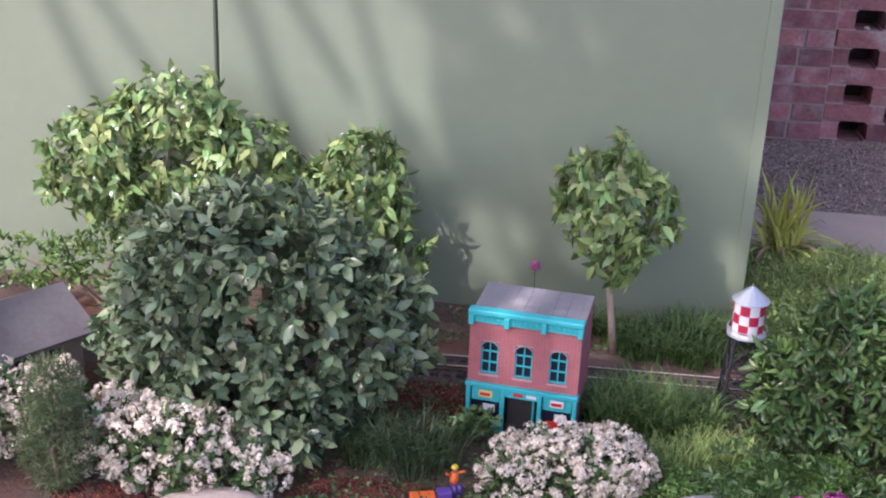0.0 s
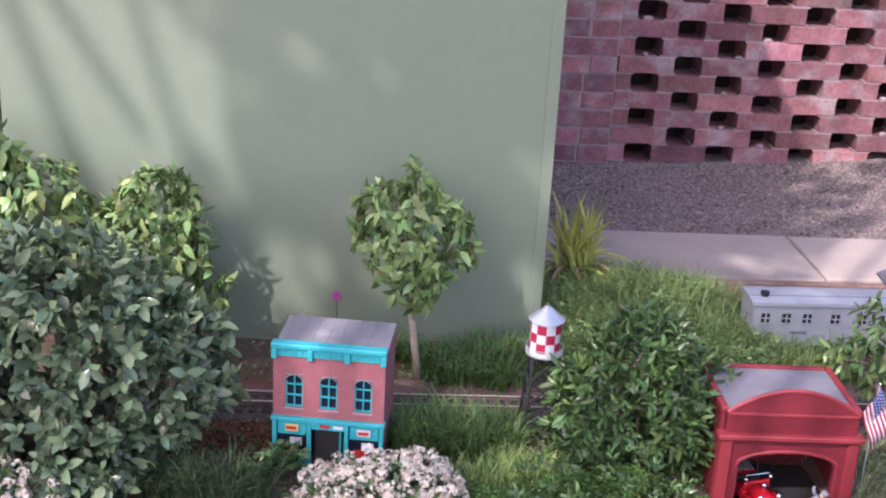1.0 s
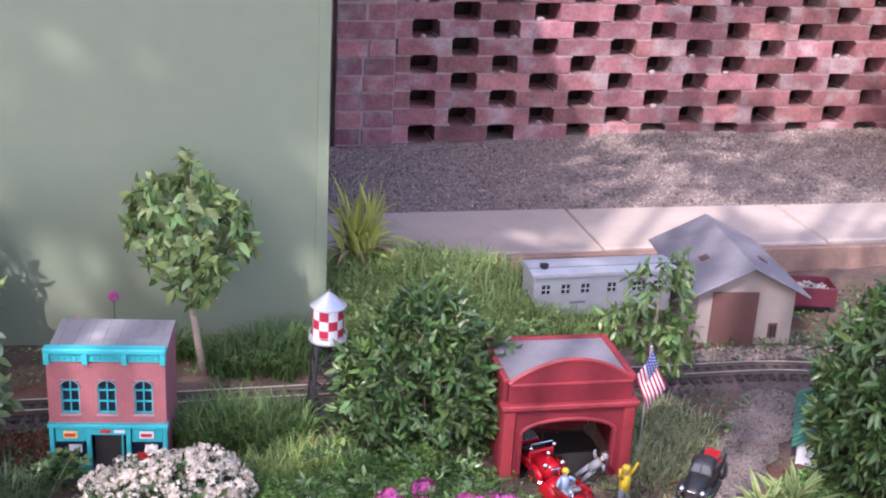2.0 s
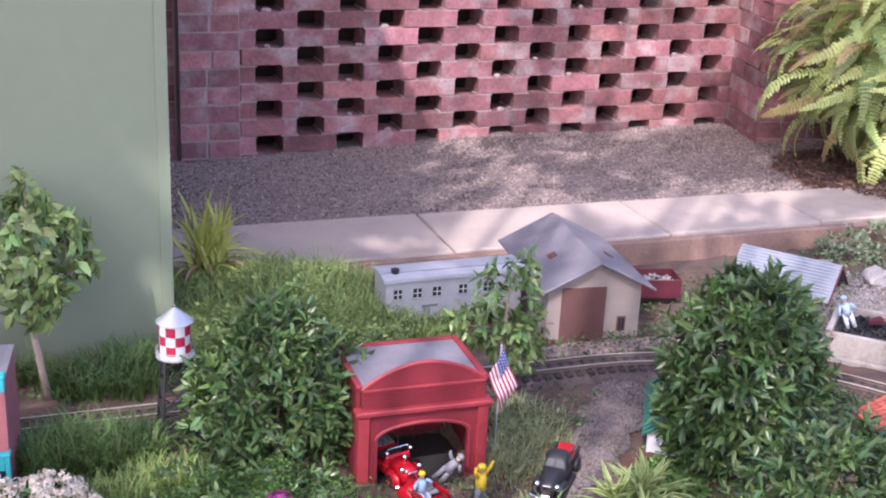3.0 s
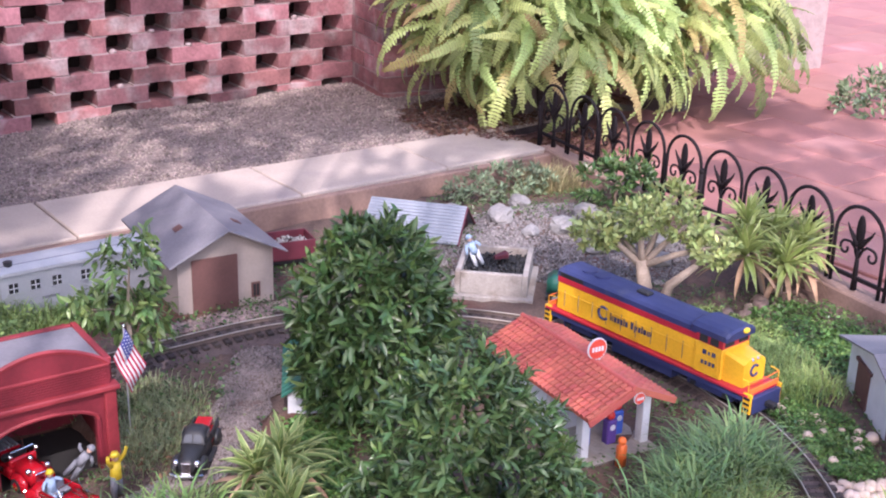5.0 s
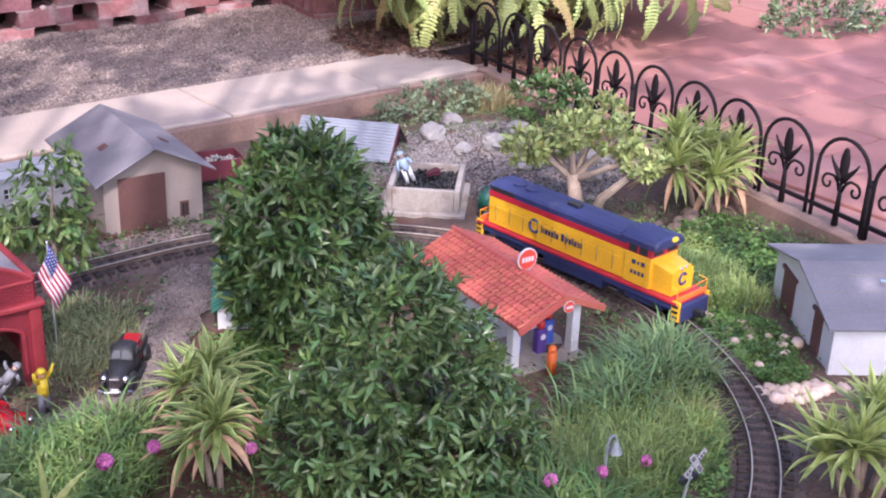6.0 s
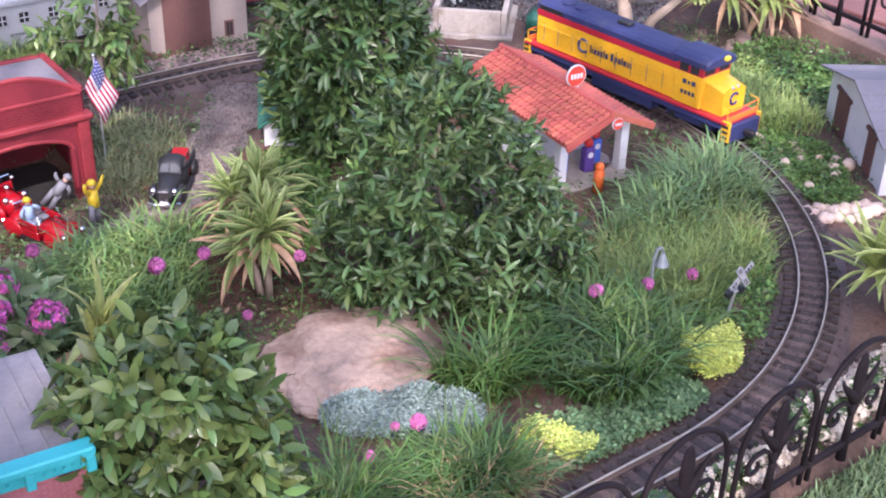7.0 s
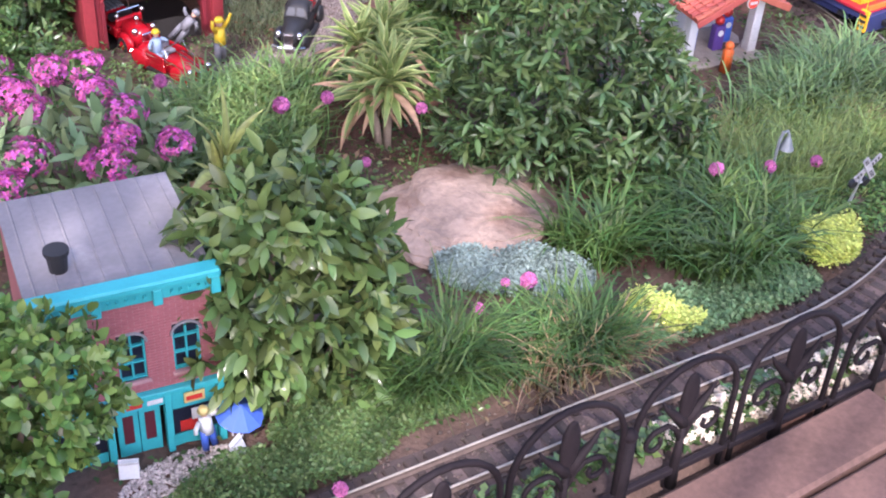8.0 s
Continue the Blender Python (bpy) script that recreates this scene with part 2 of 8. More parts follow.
def plain(name, colour, rough=0.45, metal=0.0, vary=0.12):
    return mat(name, colour, rough, metal=metal, vary=vary, scale=30, fine=220, bump=0.12, depth=0.0006)


M_LOCO_YELLOW = mat("loco_yellow", (0.74, 0.40, 0.018), 0.42, vary=0.16, scale=14, fine=150, bump=0.12, depth=0.0006, stain=((0.58, 0.27, 0.02), 0.60, 22.0))
M_LOCO_BLUE = mat("loco_blue", (0.026, 0.034, 0.110), 0.58, vary=0.25, scale=14, fine=150, bump=0.12, depth=0.0006, stain=((0.060, 0.066, 0.13), 0.60, 18.0))
M_LOCO_RED = plain("loco_crimson", (0.40, 0.018, 0.035), 0.45)
M_BLACK = plain("black_plastic", (0.018, 0.018, 0.02), 0.5)
# near black: dark panes, and the shade inside model buildings painted on
M_DARK = plain("dark_panes_and_shade", (0.02, 0.018, 0.018), 0.9)
M_PANE = plain("dark_pane", (0.010, 0.013, 0.030), 0.30)
M_WHITE = plain("white_plastic", (0.62, 0.63, 0.65), 0.55)
M_CHROME = plain("chrome", (0.75, 0.75, 0.77), 0.2, metal=1.0)
M_SILVER = plain("galvanised", (0.55, 0.57, 0.60), 0.4, metal=0.6)
M_RED = plain("red_paint", (0.52, 0.03, 0.025), 0.35)
M_CARRED = plain("car_red", (0.35, 0.008, 0.015), 0.16)
M_ORANGE = plain("orange_paint", (0.78, 0.16, 0.03), 0.5)
M_TURQ = plain("turquoise_paint", (0.030, 0.400, 0.440), 0.5)
M_SHOPBRICK = mat("shop_brick", (0.35, 0.12, 0.13), 0.75, vary=0.15, scale=30, fine=200, bump=0.3, depth=0.0008, obrand=0.12)
M_SHOPMORTAR = plain("shop_mortar", (0.42, 0.24, 0.25), 0.9)
M_ROOFGREY = mat("roof_grey", (0.215, 0.20, 0.215), 0.7, vary=0.2, scale=12, fine=160, bump=0.3, depth=0.0008, stain=((0.34, 0.31, 0.32), 0.58, 14.0))
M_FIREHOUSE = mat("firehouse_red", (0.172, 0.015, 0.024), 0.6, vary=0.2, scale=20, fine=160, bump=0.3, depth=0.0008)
# the walls' red again, lightened as if lit, for the projecting trim
M_FIREHOUSE_LIT = mat("firehouse_trim_lit", (0.245, 0.027, 0.034), 0.55, vary=0.2, scale=20, fine=160, bump=0.2, depth=0.0006)
M_SHEDWALL = mat("shed_wall", (0.31, 0.255, 0.225), 0.8, vary=0.12, scale=14, fine=140, bump=0.25, depth=0.0008)
M_SHEDDOOR = mat("shed_door", (0.115, 0.052, 0.045), 0.75, vary=0.2, scale=14, fine=140, bump=0.3, depth=0.0008)
M_SHEDROOF = mat("shed_roof", (0.18, 0.168, 0.186), 0.62, vary=0.2, scale=10, fine=150, bump=0.2, depth=0.0006, stain=((0.235, 0.215, 0.225), 0.54, 13.0))
M_TILE = mat("clay_tile", (0.45, 0.105, 0.075), 0.72, vary=0.15, scale=20, fine=180, bump=0.2, depth=0.0006, obrand=0.1)
M_BLUEGREY = plain("corrugated_blue_grey", (0.215, 0.235, 0.275), 0.6)
M_GREENPL = plain("green_plastic", (0.02, 0.13, 0.09), 0.45)
M_CONCBOX = mat("cast_concrete", (0.33, 0.295, 0.265), 0.92, vary=0.3, scale=20, fine=180, bump=0.6, depth=0.0015, stain=((0.20, 0.165, 0.14), 0.54, 16.0))
M_COAL = mat("coal", (0.016, 0.016, 0.017), 0.6, vary=0.4, scale=60, fine=300, bump=0.8, depth=0.003, island=0.4)
M_BLUE = plain("blue_fabric", (0.05, 0.12, 0.50), 0.6)
M_PALEBLUE = plain("pale_blue", (0.35, 0.47, 0.62), 0.7)
M_YELLOW = plain("yellow_plastic", (0.78, 0.55, 0.03), 0.5)
M_FLAGRED = plain("flag_red", (0.38, 0.012, 0.045), 0.7)
M_FLAGBLUE = plain("flag_blue", (0.05, 0.06, 0.22), 0.7)
M_SKIN = plain("painted_resin", (0.55, 0.33, 0.24), 0.6)
M_GREYCLOTH = plain("grey_resin", (0.20, 0.20, 0.22), 0.7)
M_PURPLE = plain("purple_plastic", (0.10, 0.05, 0.25), 0.5)
M_MAROON = plain("maroon_paint", (0.095, 0.015, 0.026), 0.5)
M_DARKGREENWALL = plain("dark_green_door", (0.05, 0.075, 0.06), 0.6)

# ---- plan ----
FRONT_Y, BACK_Y, MID_Y = 0.755, 2.282, 1.60        # the track's two straights and the middle of its end curve


def track_line():
    """The track's middle line: the back straight, an uneven end curve, the front straight."""
    back = [(x, BACK_Y) for x in np.arange(-2.2, 1.31, 0.02)]
    upper = [(1.315 + 0.72 * math.sin(a), MID_Y + (BACK_Y - MID_Y) * math.cos(a)) for a in np.linspace(0, math.pi / 2, 60)]
    lower = [(1.235 + 0.80 * math.cos(a), MID_Y - (MID_Y - FRONT_Y) * math.sin(a)) for a in np.linspace(0.02, math.pi / 2, 70)]
    front = [(x, FRONT_Y) for x in np.arange(1.215, -2.21, -0.02)]
    return np.array(back + upper + lower + front)


TRACK = track_line()
TRACK_S = np.concatenate([[0.0], np.cumsum(np.hypot(*np.diff(TRACK, axis=0).T))])
TRACK_LEN = float(TRACK_S[-1])


def track_gap(x, y):
    """Distance from the track's middle line."""
    x, y = np.asarray(x, float), np.asarray(y, float)
    d = np.full(x.shape, 9.0)
    for a, b in TRACK[::2]:
        d = np.minimum(d, np.hypot(x - a, y - b))
    return d


WALL_Y, HOLE_X, HOLE_P, HOLE_Z, COURSE = 4.507, 1.060, 0.3168, 0.358, 0.0675
GREEN_Y, GREEN_X = 2.62, 0.435


def rise(x, y):
    """Height of the garden's ground."""
    x, y = np.asarray(x, float), np.asarray(y, float)
    h = 0.012 * np.sin(3.1 * x + 1.3 * y) * np.sin(2.3 * y - 0.7 * x)
    h = h + 0.055 * np.exp(-((x - 0.72) / 0.22) ** 2 - ((y - 2.75) / 0.26) ** 2)
    h = h - 0.036 * np.exp(-((x - 0.83) / 0.17) ** 2 - ((y - 1.87) / 0.14) ** 2)
    inside = 1 / (1 + np.exp((np.abs(x - 0.808) - 0.115) / 0.006)) / (1 + np.exp((np.abs(y - 2.055) - 0.085) / 0.006))
    h = h - inside * (h + 0.045)
    back = 1 / (1 + np.exp(-(y - 2.72) / 0.06))
    h = h - 0.045 * back * (1 / (1 + np.exp(-(x - 1.15) / 0.08)))
    # level under the track
    k = np.clip((track_gap(x, y) - 0.06) / 0.12, 0, 1)
    h = h * k
    out = np.maximum.reduce([0.66 - y, y - 3.03, x - (2.76 + 0.157 * (y - 1.45)), -6.0 - x])
    lower = 1 / (1 + np.exp(-(out - 0.02) / 0.02))
    return h * (1 - lower) - 0.10 * lower


def up(x, y):
    return float(rise(x, y))


def build_ground():
    def axis(a, b, step, far):
        fine = list(np.arange(a, b + 1e-6, step))
        lo, hi, g, s = [], [], step, step
        while (lo[-1] if lo else a) > -far:
            g *= 1.5
            lo.append((lo[-1] if lo else a) - g)
        while (hi[-1] if hi else b) < far:
            s *= 1.5
            hi.append((hi[-1] if hi else b) + s)
        return np.array(lo[::-1] + fine + hi)
    xs, ys = axis(-1.8, 3.2, 0.035, 400), axis(0.4, 3.2, 0.035, 400)
    X, Y = np.meshgrid(xs, ys)
    Z = rise(X, Y)
    rng = np.random.default_rng(3)
    near = (np.abs(X - 0.7) < 2.6) & (np.abs(Y - 1.8) < 1.5)
    Z = Z + near * rng.normal(0, 0.0025, Z.shape)
    nx, ny = len(xs), len(ys)
    i = np.arange(nx * ny).reshape(ny, nx)
    F = np.stack([i[:-1, :-1], i[:-1, 1:], i[1:, 1:], i[1:, :-1]], -1).reshape(-1, 4)
    me = link_mesh("ground", np.stack([X, Y, Z], -1).reshape(-1, 3), F, M_SOIL, True)
    whole("ground", me, Matrix.Identity(4), "dark reddish garden soil and mulch under the plants", "ground", kind="structure")


build_ground()

# ---- scattering ----
STONE_F = np.array([[0, 2, 4], [2, 1, 4], [1, 3, 4], [3, 0, 4], [2, 0, 5], [1, 2, 5], [3, 1, 5], [0, 3, 5]])
STONE_V = np.array([[1, 0, 0], [-1, 0, 0], [0, 1, 0], [0, -1, 0], [0, 0, 1], [0, 0, -1]], float)


def frames_from(d, n):
    d = d / np.linalg.norm(d, axis=1, keepdims=True)
    y = np.cross(n, d)
    y /= np.maximum(np.linalg.norm(y, axis=1, keepdims=True), 1e-6)
    z = np.cross(d, y)
    return np.stack([d, y, z], 2)


def scatter_mesh(name, V, F, R, S, P, material, smooth=False):
    """One mesh of a template repeated at places P, turned by R, sized by S (N, or N x 3)."""
    S = np.asarray(S, float)
    S = S[:, None] if S.ndim == 1 else S
    W = np.einsum("nij,nkj->nki", R, V[None] * S[:, None, :]) + P[:, None, :]
    F2 = (F[None] + (np.arange(len(P)) * len(V))[:, None, None]).reshape(-1, F.shape[1])
    return link_mesh(name, W.reshape(-1, 3), F2, material, smooth)


def random_turns(n, rng):
    return frames_from(rng.normal(size=(n, 3)), rng.normal(size=(n, 3)))


def pebbles(name, P, size, material, rng, flat=0.7):
    n = len(P)
    S = size * rng.uniform(0.5, 1.25, (n, 1)) * rng.uniform(0.6, 1.2, (n, 3)) * np.array([1, 1, flat])
    return scatter_mesh(name, STONE_V, STONE_F, random_turns(n, rng), S, P, material)


# ---- gravel strip before the brick wall ----
def gravel_height(x, y):
    t = np.clip((y - 3.37) / (WALL_Y - 3.37), 0, 1)
    base = 0.012 - 0.085 * t + 0.045 * t * np.exp(-((x - 2.05) / 0.6) ** 2) - 0.02 * t + 0.045 * t / (1 + np.exp(-(x - 2.55) / 0.10))
    return base + 0.006 * np.sin(7 * x + 2 * y) * np.sin(5 * y)


def build_gravel():
    xs, ys = np.arange(0.30, 3.72, 0.04), np.arange(3.36, 4.66, 0.04)
    X, Y = np.meshgrid(xs, ys)
    rng = np.random.default_rng(5)
    Z = gravel_height(X, Y) + rng.normal(0, 0.002, X.shape)
    nx, ny = len(xs), len(ys)
    i = np.arange(nx * ny).reshape(ny, nx)
    F = np.stack([i[:-1, :-1], i[:-1, 1:], i[1:, 1:], i[1:, :-1]], -1).reshape(-1, 4)
    bed = whole("gravel_strip", link_mesh("gravel_strip", np.stack([X, Y, Z], -1).reshape(-1, 3), F, M_GRAVEL_BED, True), Matrix.Identity(4),
                "grey pea gravel strip heaped against a brick wall", "gravel", kind="structure")
    n = 34000
    x, y = rng.uniform(0.40, 3.5, n), rng.uniform(3.37, 4.52, n)
    P = np.stack([x, y, gravel_height(x, y) + 0.001], 1)
    part("stones", pebbles("stones", P, 0.0062, M_GRAVEL, rng), bed, "loose grey gravel stones", kind="stuff")


build_gravel()


# ---- kerb of concrete slabs with a brown face ----
def build_kerb():
    kerb = thing("kerb", Matrix.Identity(4), "low kerb of pale concrete slabs with a brown front face", "kerb", kind="structure")
    joints = [-0.1, 0.58, 1.27, 1.96, 2.50, 2.93]
    for a, b in zip(joints, joints[1:]):
        sk = 0.10 * (a - 1.4) * 0.12
        part("slab", (box(a + 0.003, 3.035 + sk, -0.09, b - 0.003, 3.37 - sk * 0.5, 0.03, 0.004), M_CONCRETE), kerb)
    part("kerb_face", (box(-0.1, 3.005, -0.14, 2.93, 3.033, 0.022, 0.003), M_KERBFACE), kerb, "brown stained kerb face")
    edge = thing("garden_edging", Matrix.Identity(4), "brown timber edging along the garden's end, under the iron fence", "edging", kind="structure")
    pts = [(2.955, 3.09), (2.855, 2.45), (2.76, 1.85), (2.675, 1.30), (2.62, 0.92)]
    for (x0, y0), (x1, y1) in zip(pts, pts[1:]):
        L = math.hypot(x1 - x0, y1 - y0)
        m = pose((x0 + x1) / 2, (y0 + y1) / 2, 0, 0, 0, math.degrees(math.atan2(y1 - y0, x1 - x0)))
        part("board", (box(-L / 2 + 0.002, -0.035, -0.14, L / 2 - 0.002, 0.035, 0.030, 0.004), M_KERBFACE), edge, m=m)
    walkedge = thing("path_edging", pose(1.06, 0.628, 0, 0, 0, 3.4) @ pose(-1.06, -0.628, 0), "weathered red-brown timber board beside the near fence", "edging", kind="structure")
    for k, (y0, y1, z) in enumerate(((0.545, 0.628, 0.020), (0.455, 0.54, 0.016), (0.365, 0.45, 0.012))):
        part("board", (box(-1.4, y0, -0.10, 1.26 + 0.02 * k, y1, z, 0.005), M_TIMBER), walkedge)


build_kerb()


# ---- pierced brick wall ----
def brick_mesh(w, d, h, name):
    bm = box(-w / 2, 0, -h / 2, w / 2, d, h / 2, 0.0014)
    return bm_mesh(name, bm, M_BRICK)


def build_brick_wall():
    rng = random.Random(4)
    wall = thing("wall_north", Matrix.Identity(4), "pierced red brick garden wall with rows of square openings", "wall", kind="structure")
    bw, bh, bd = 0.213, 0.0620, 0.15
    x_lo, x_hi = 0.945, 3.066
    shapes = [brick_mesh(bw * f, bd, bh, "brick") for f in (1.0, 0.985, 1.01)]

    def course(r):
        """Spans of the bricks in one course."""
        off = HOLE_X + (0.5 * HOLE_P if r % 2 else 0.0) + HOLE_P / 2
        for k in range(-2, 8):
            a, b = max(off + k * HOLE_P - bw / 2, x_lo), min(off + k * HOLE_P + bw / 2, x_hi)
            if b - a > 0.02:
                yield a, b
    for r in range(-8, 9):
        z = HOLE_Z - r * COURSE
        for a, b in course(r):
            me = rng.choice(shapes) if b - a > bw - 0.002 else brick_mesh(b - a, bd, bh, "brick")
            part("brick", me, wall, m=pose((a + b) / 2 + rng.uniform(-0.003, 0.003), WALL_Y + rng.uniform(-0.003, 0.003), z, 0, rng.uniform(-0.4, 0.4), rng.uniform(-0.6, 0.6)))
    # courses above, joined
    bm = bmesh.new()
    for r in range(-24, -8):
        z = HOLE_Z - r * COURSE
        for a, b in course(r):
            box(a, WALL_Y, z - bh / 2, b, WALL_Y + bd, z + bh / 2, 0, bm)
    part("upper_courses", (bm, M_BRICK), wall, kind="stuff")
    # mortar where the bricks of two courses lap, a little behind the face
    bm = bmesh.new()
    for r in range(-24, 9):
        z = HOLE_Z - r * COURSE + COURSE / 2
        for a, b in course(r):
            for c, d in course(r - 1):
                lo, hi = max(a, c) - 0.006, min(b, d) + 0.006
                if hi - lo > 0.02:
                    box(max(lo, x_lo), WALL_Y + 0.0025, z - 0.004, min(hi, x_hi), WALL_Y + bd - 0.004, z + 0.004, 0, bm)
    # dribbles left on the sills of the openings
    for r in range(-9, 9):
        for a, b in course(r):
            if rng.random() < 0.28 and x_lo < b + 0.05 < x_hi:
                c = (b + rng.uniform(0.015, HOLE_P - bw - 0.015), WALL_Y + rng.uniform(0.006, 0.02), HOLE_Z - r * COURSE - COURSE / 2 + 0.003)
                ball(1.0, c, 6, (rng.uniform(0.008, 0.022), 0.012, rng.uniform(0.007, 0.014)), bm)
    part("mortar", (bm, M_MORTAR), wall)
    # dark sheet put in for the shade seen through the openings
    part("backing", (box(0.5, WALL_Y + 0.30, -0.25, 3.5, WALL_Y + 0.36, 2.0), M_DARK_FILL), wall, "dark sheet for the shade behind the openings")
    part("coping", (box(0.5, WALL_Y - 0.01, 1.97, 3.5, WALL_Y + 0.37, 2.03), M_CONCRETE), wall)
    # pilaster at the west end and the plain return at the east end
    pil = thing("brick_pilaster", Matrix.Identity(4), "solid red brick pilaster at the end of the pierced wall", "pilaster", kind="structure")
    full = brick_mesh(0.213, 0.11, bh, "brick")
    part("core", (box(0.722, WALL_Y - 0.0345, -0.25, 0.942, WALL_Y + 0.3, 1.0), M_MORTAR), pil)
    for r in range(-9, 10):
        z = HOLE_Z - r * COURSE
        if r % 4 == 0 or r == 8:
            part("brick", full, pil, m=pose(0.832, WALL_Y - 0.038, z))
        else:
            cut = (0.095, 0.118, 0.105)[r % 3] + rng.uniform(-0.008, 0.008)
            for a, b in ((0.7245, 0.7245 + cut - 0.005), (0.7245 + cut + 0.005, 0.9395)):
                part("brick", brick_mesh(b - a, 0.11, bh - rng.uniform(0, 0.004), "brick"), pil, m=pose((a + b) / 2, WALL_Y - 0.038 + rng.uniform(-0.003, 0.003), z + rng.uniform(-0.0015, 0.0015), 0, rng.uniform(-0.7, 0.7), 0))
        part("brick", full, wall, m=pose(0.606, WALL_Y + 0.045 + rng.uniform(-0.002, 0.002), z))
    part("west_core", (box(0.49, WALL_Y + 0.049, -0.25, 0.722, WALL_Y + 0.28, 2.0), M_MORTAR), wall, "mortar behind the plain end courses")
    # stands a little askew, in line with the garden's end
    east = thing("wall_east", pose(2.985, 4.15, 0, 0, 0, -11.5), "red brick return wall behind the fern", "wall", kind="structure")
    part("core", (box(0.0045, 0.0045, -0.25, 2.3, 0.6, 1.9), M_MORTAR), east)
    side = brick_mesh(0.213, 0.1, bh, "brick")
    for r in range(-10, 9):
        z = HOLE_Z - r * COURSE
        for k in range(2):
            y = 0.108 + k * 0.223 + (0.1115 if r % 2 else 0)
            if y < 0.36:
                part("brick", side, east, m=pose(rng.uniform(-0.002, 0.002), y, z, 0, 0, -90))
        for k in range(9):
            x = 0.215 + k * 0.223 - (0.1115 if r % 2 else 0)
            part("brick", side, east, m=pose(x, rng.uniform(-0.002, 0.002), z))


build_brick_wall()


# ---- green painted wall ----
def build_green_wall():
    w = thing("wall_green", Matrix.Identity(4), "smooth sage-green painted panel wall with a dark joint", "wall", kind="structure")
    part("panel", (box(-0.757, GREEN_Y, -0.12, GREEN_X, GREEN_Y + 0.10, 2.3, 0.004), M_GREENWALL), w)
    part("panel", (box(-3.4, GREEN_Y, -0.12, -0.763, GREEN_Y + 0.10, 2.3, 0.004), M_GREENWALL), w)
    part("joint", (box(-0.762, GREEN_Y + 0.006, -0.1, -0.758, GREEN_Y + 0.09, 2.29), M_SEAM), w, "dark open joint")
    part("corner_trim", (box(GREEN_X - 0.024, GREEN_Y - 0.004, -0.1, GREEN_X + 0.003, GREEN_Y + 0.0, 2.29, 0.001), M_GREENWALL), w)
    side = tagged(new("wall_side", bm_mesh("wall_side", box(GREEN_X - 0.06, GREEN_Y + 0.101, -0.12, GREEN_X + 0.0, 4.8, 2.3), M_DARK_FILL)), "dark side of the green building", "wall", kind="structure")


build_green_wall()


# ---- red paving beyond the far fence ----
def build_paving():
    pv = thing("paving", Matrix.Identity(4), "pinkish red paved patio beyond the iron fence", "paving", kind="structure")
    part("bedding", (box(2.70, -1.0, -0.16, 9.0, 3.69, -0.062), M_PAVJOINT), pv)
    part("bedding", (box(3.92, 3.69, -0.16, 9.0, 9.0, -0.062), M_PAVJOINT), pv)
    slab = bm_mesh("slab", box(-0.148, -0.148, -0.03, 0.148, 0.148, 0.0, 0.003), M_PAVING)
    rng = random.Random(2)
    for i in range(17):
        for j in range(-6, 16):
            x, y = 2.90 + i * 0.30, 0.9 + j * 0.30 + (0.15 if i % 2 else 0)
            if x - 0.15 < 2.79 + 0.157 * (y + 0.15 - 1.45):
                continue
            if y > 3.5 and x < 4.08:
                continue
            part("slab", slab, pv, m=pose(x, y, -0.052 + rng.uniform(-0.001, 0.001)))


build_paving()


# ---- railway ----
def track_frame(s):
    """Place and heading at a length s along the track, from the west end of the back straight round the curve to the front straight."""
    x, y = np.interp(s, TRACK_S, TRACK[:, 0]), np.interp(s, TRACK_S, TRACK[:, 1])
    dx = np.interp(s + 0.02, TRACK_S, TRACK[:, 0]) - np.interp(s - 0.02, TRACK_S, TRACK[:, 0])
    dy = np.interp(s + 0.02, TRACK_S, TRACK[:, 1]) - np.interp(s - 0.02, TRACK_S, TRACK[:, 1])
    return float(x), float(y), math.atan2(dy, dx)


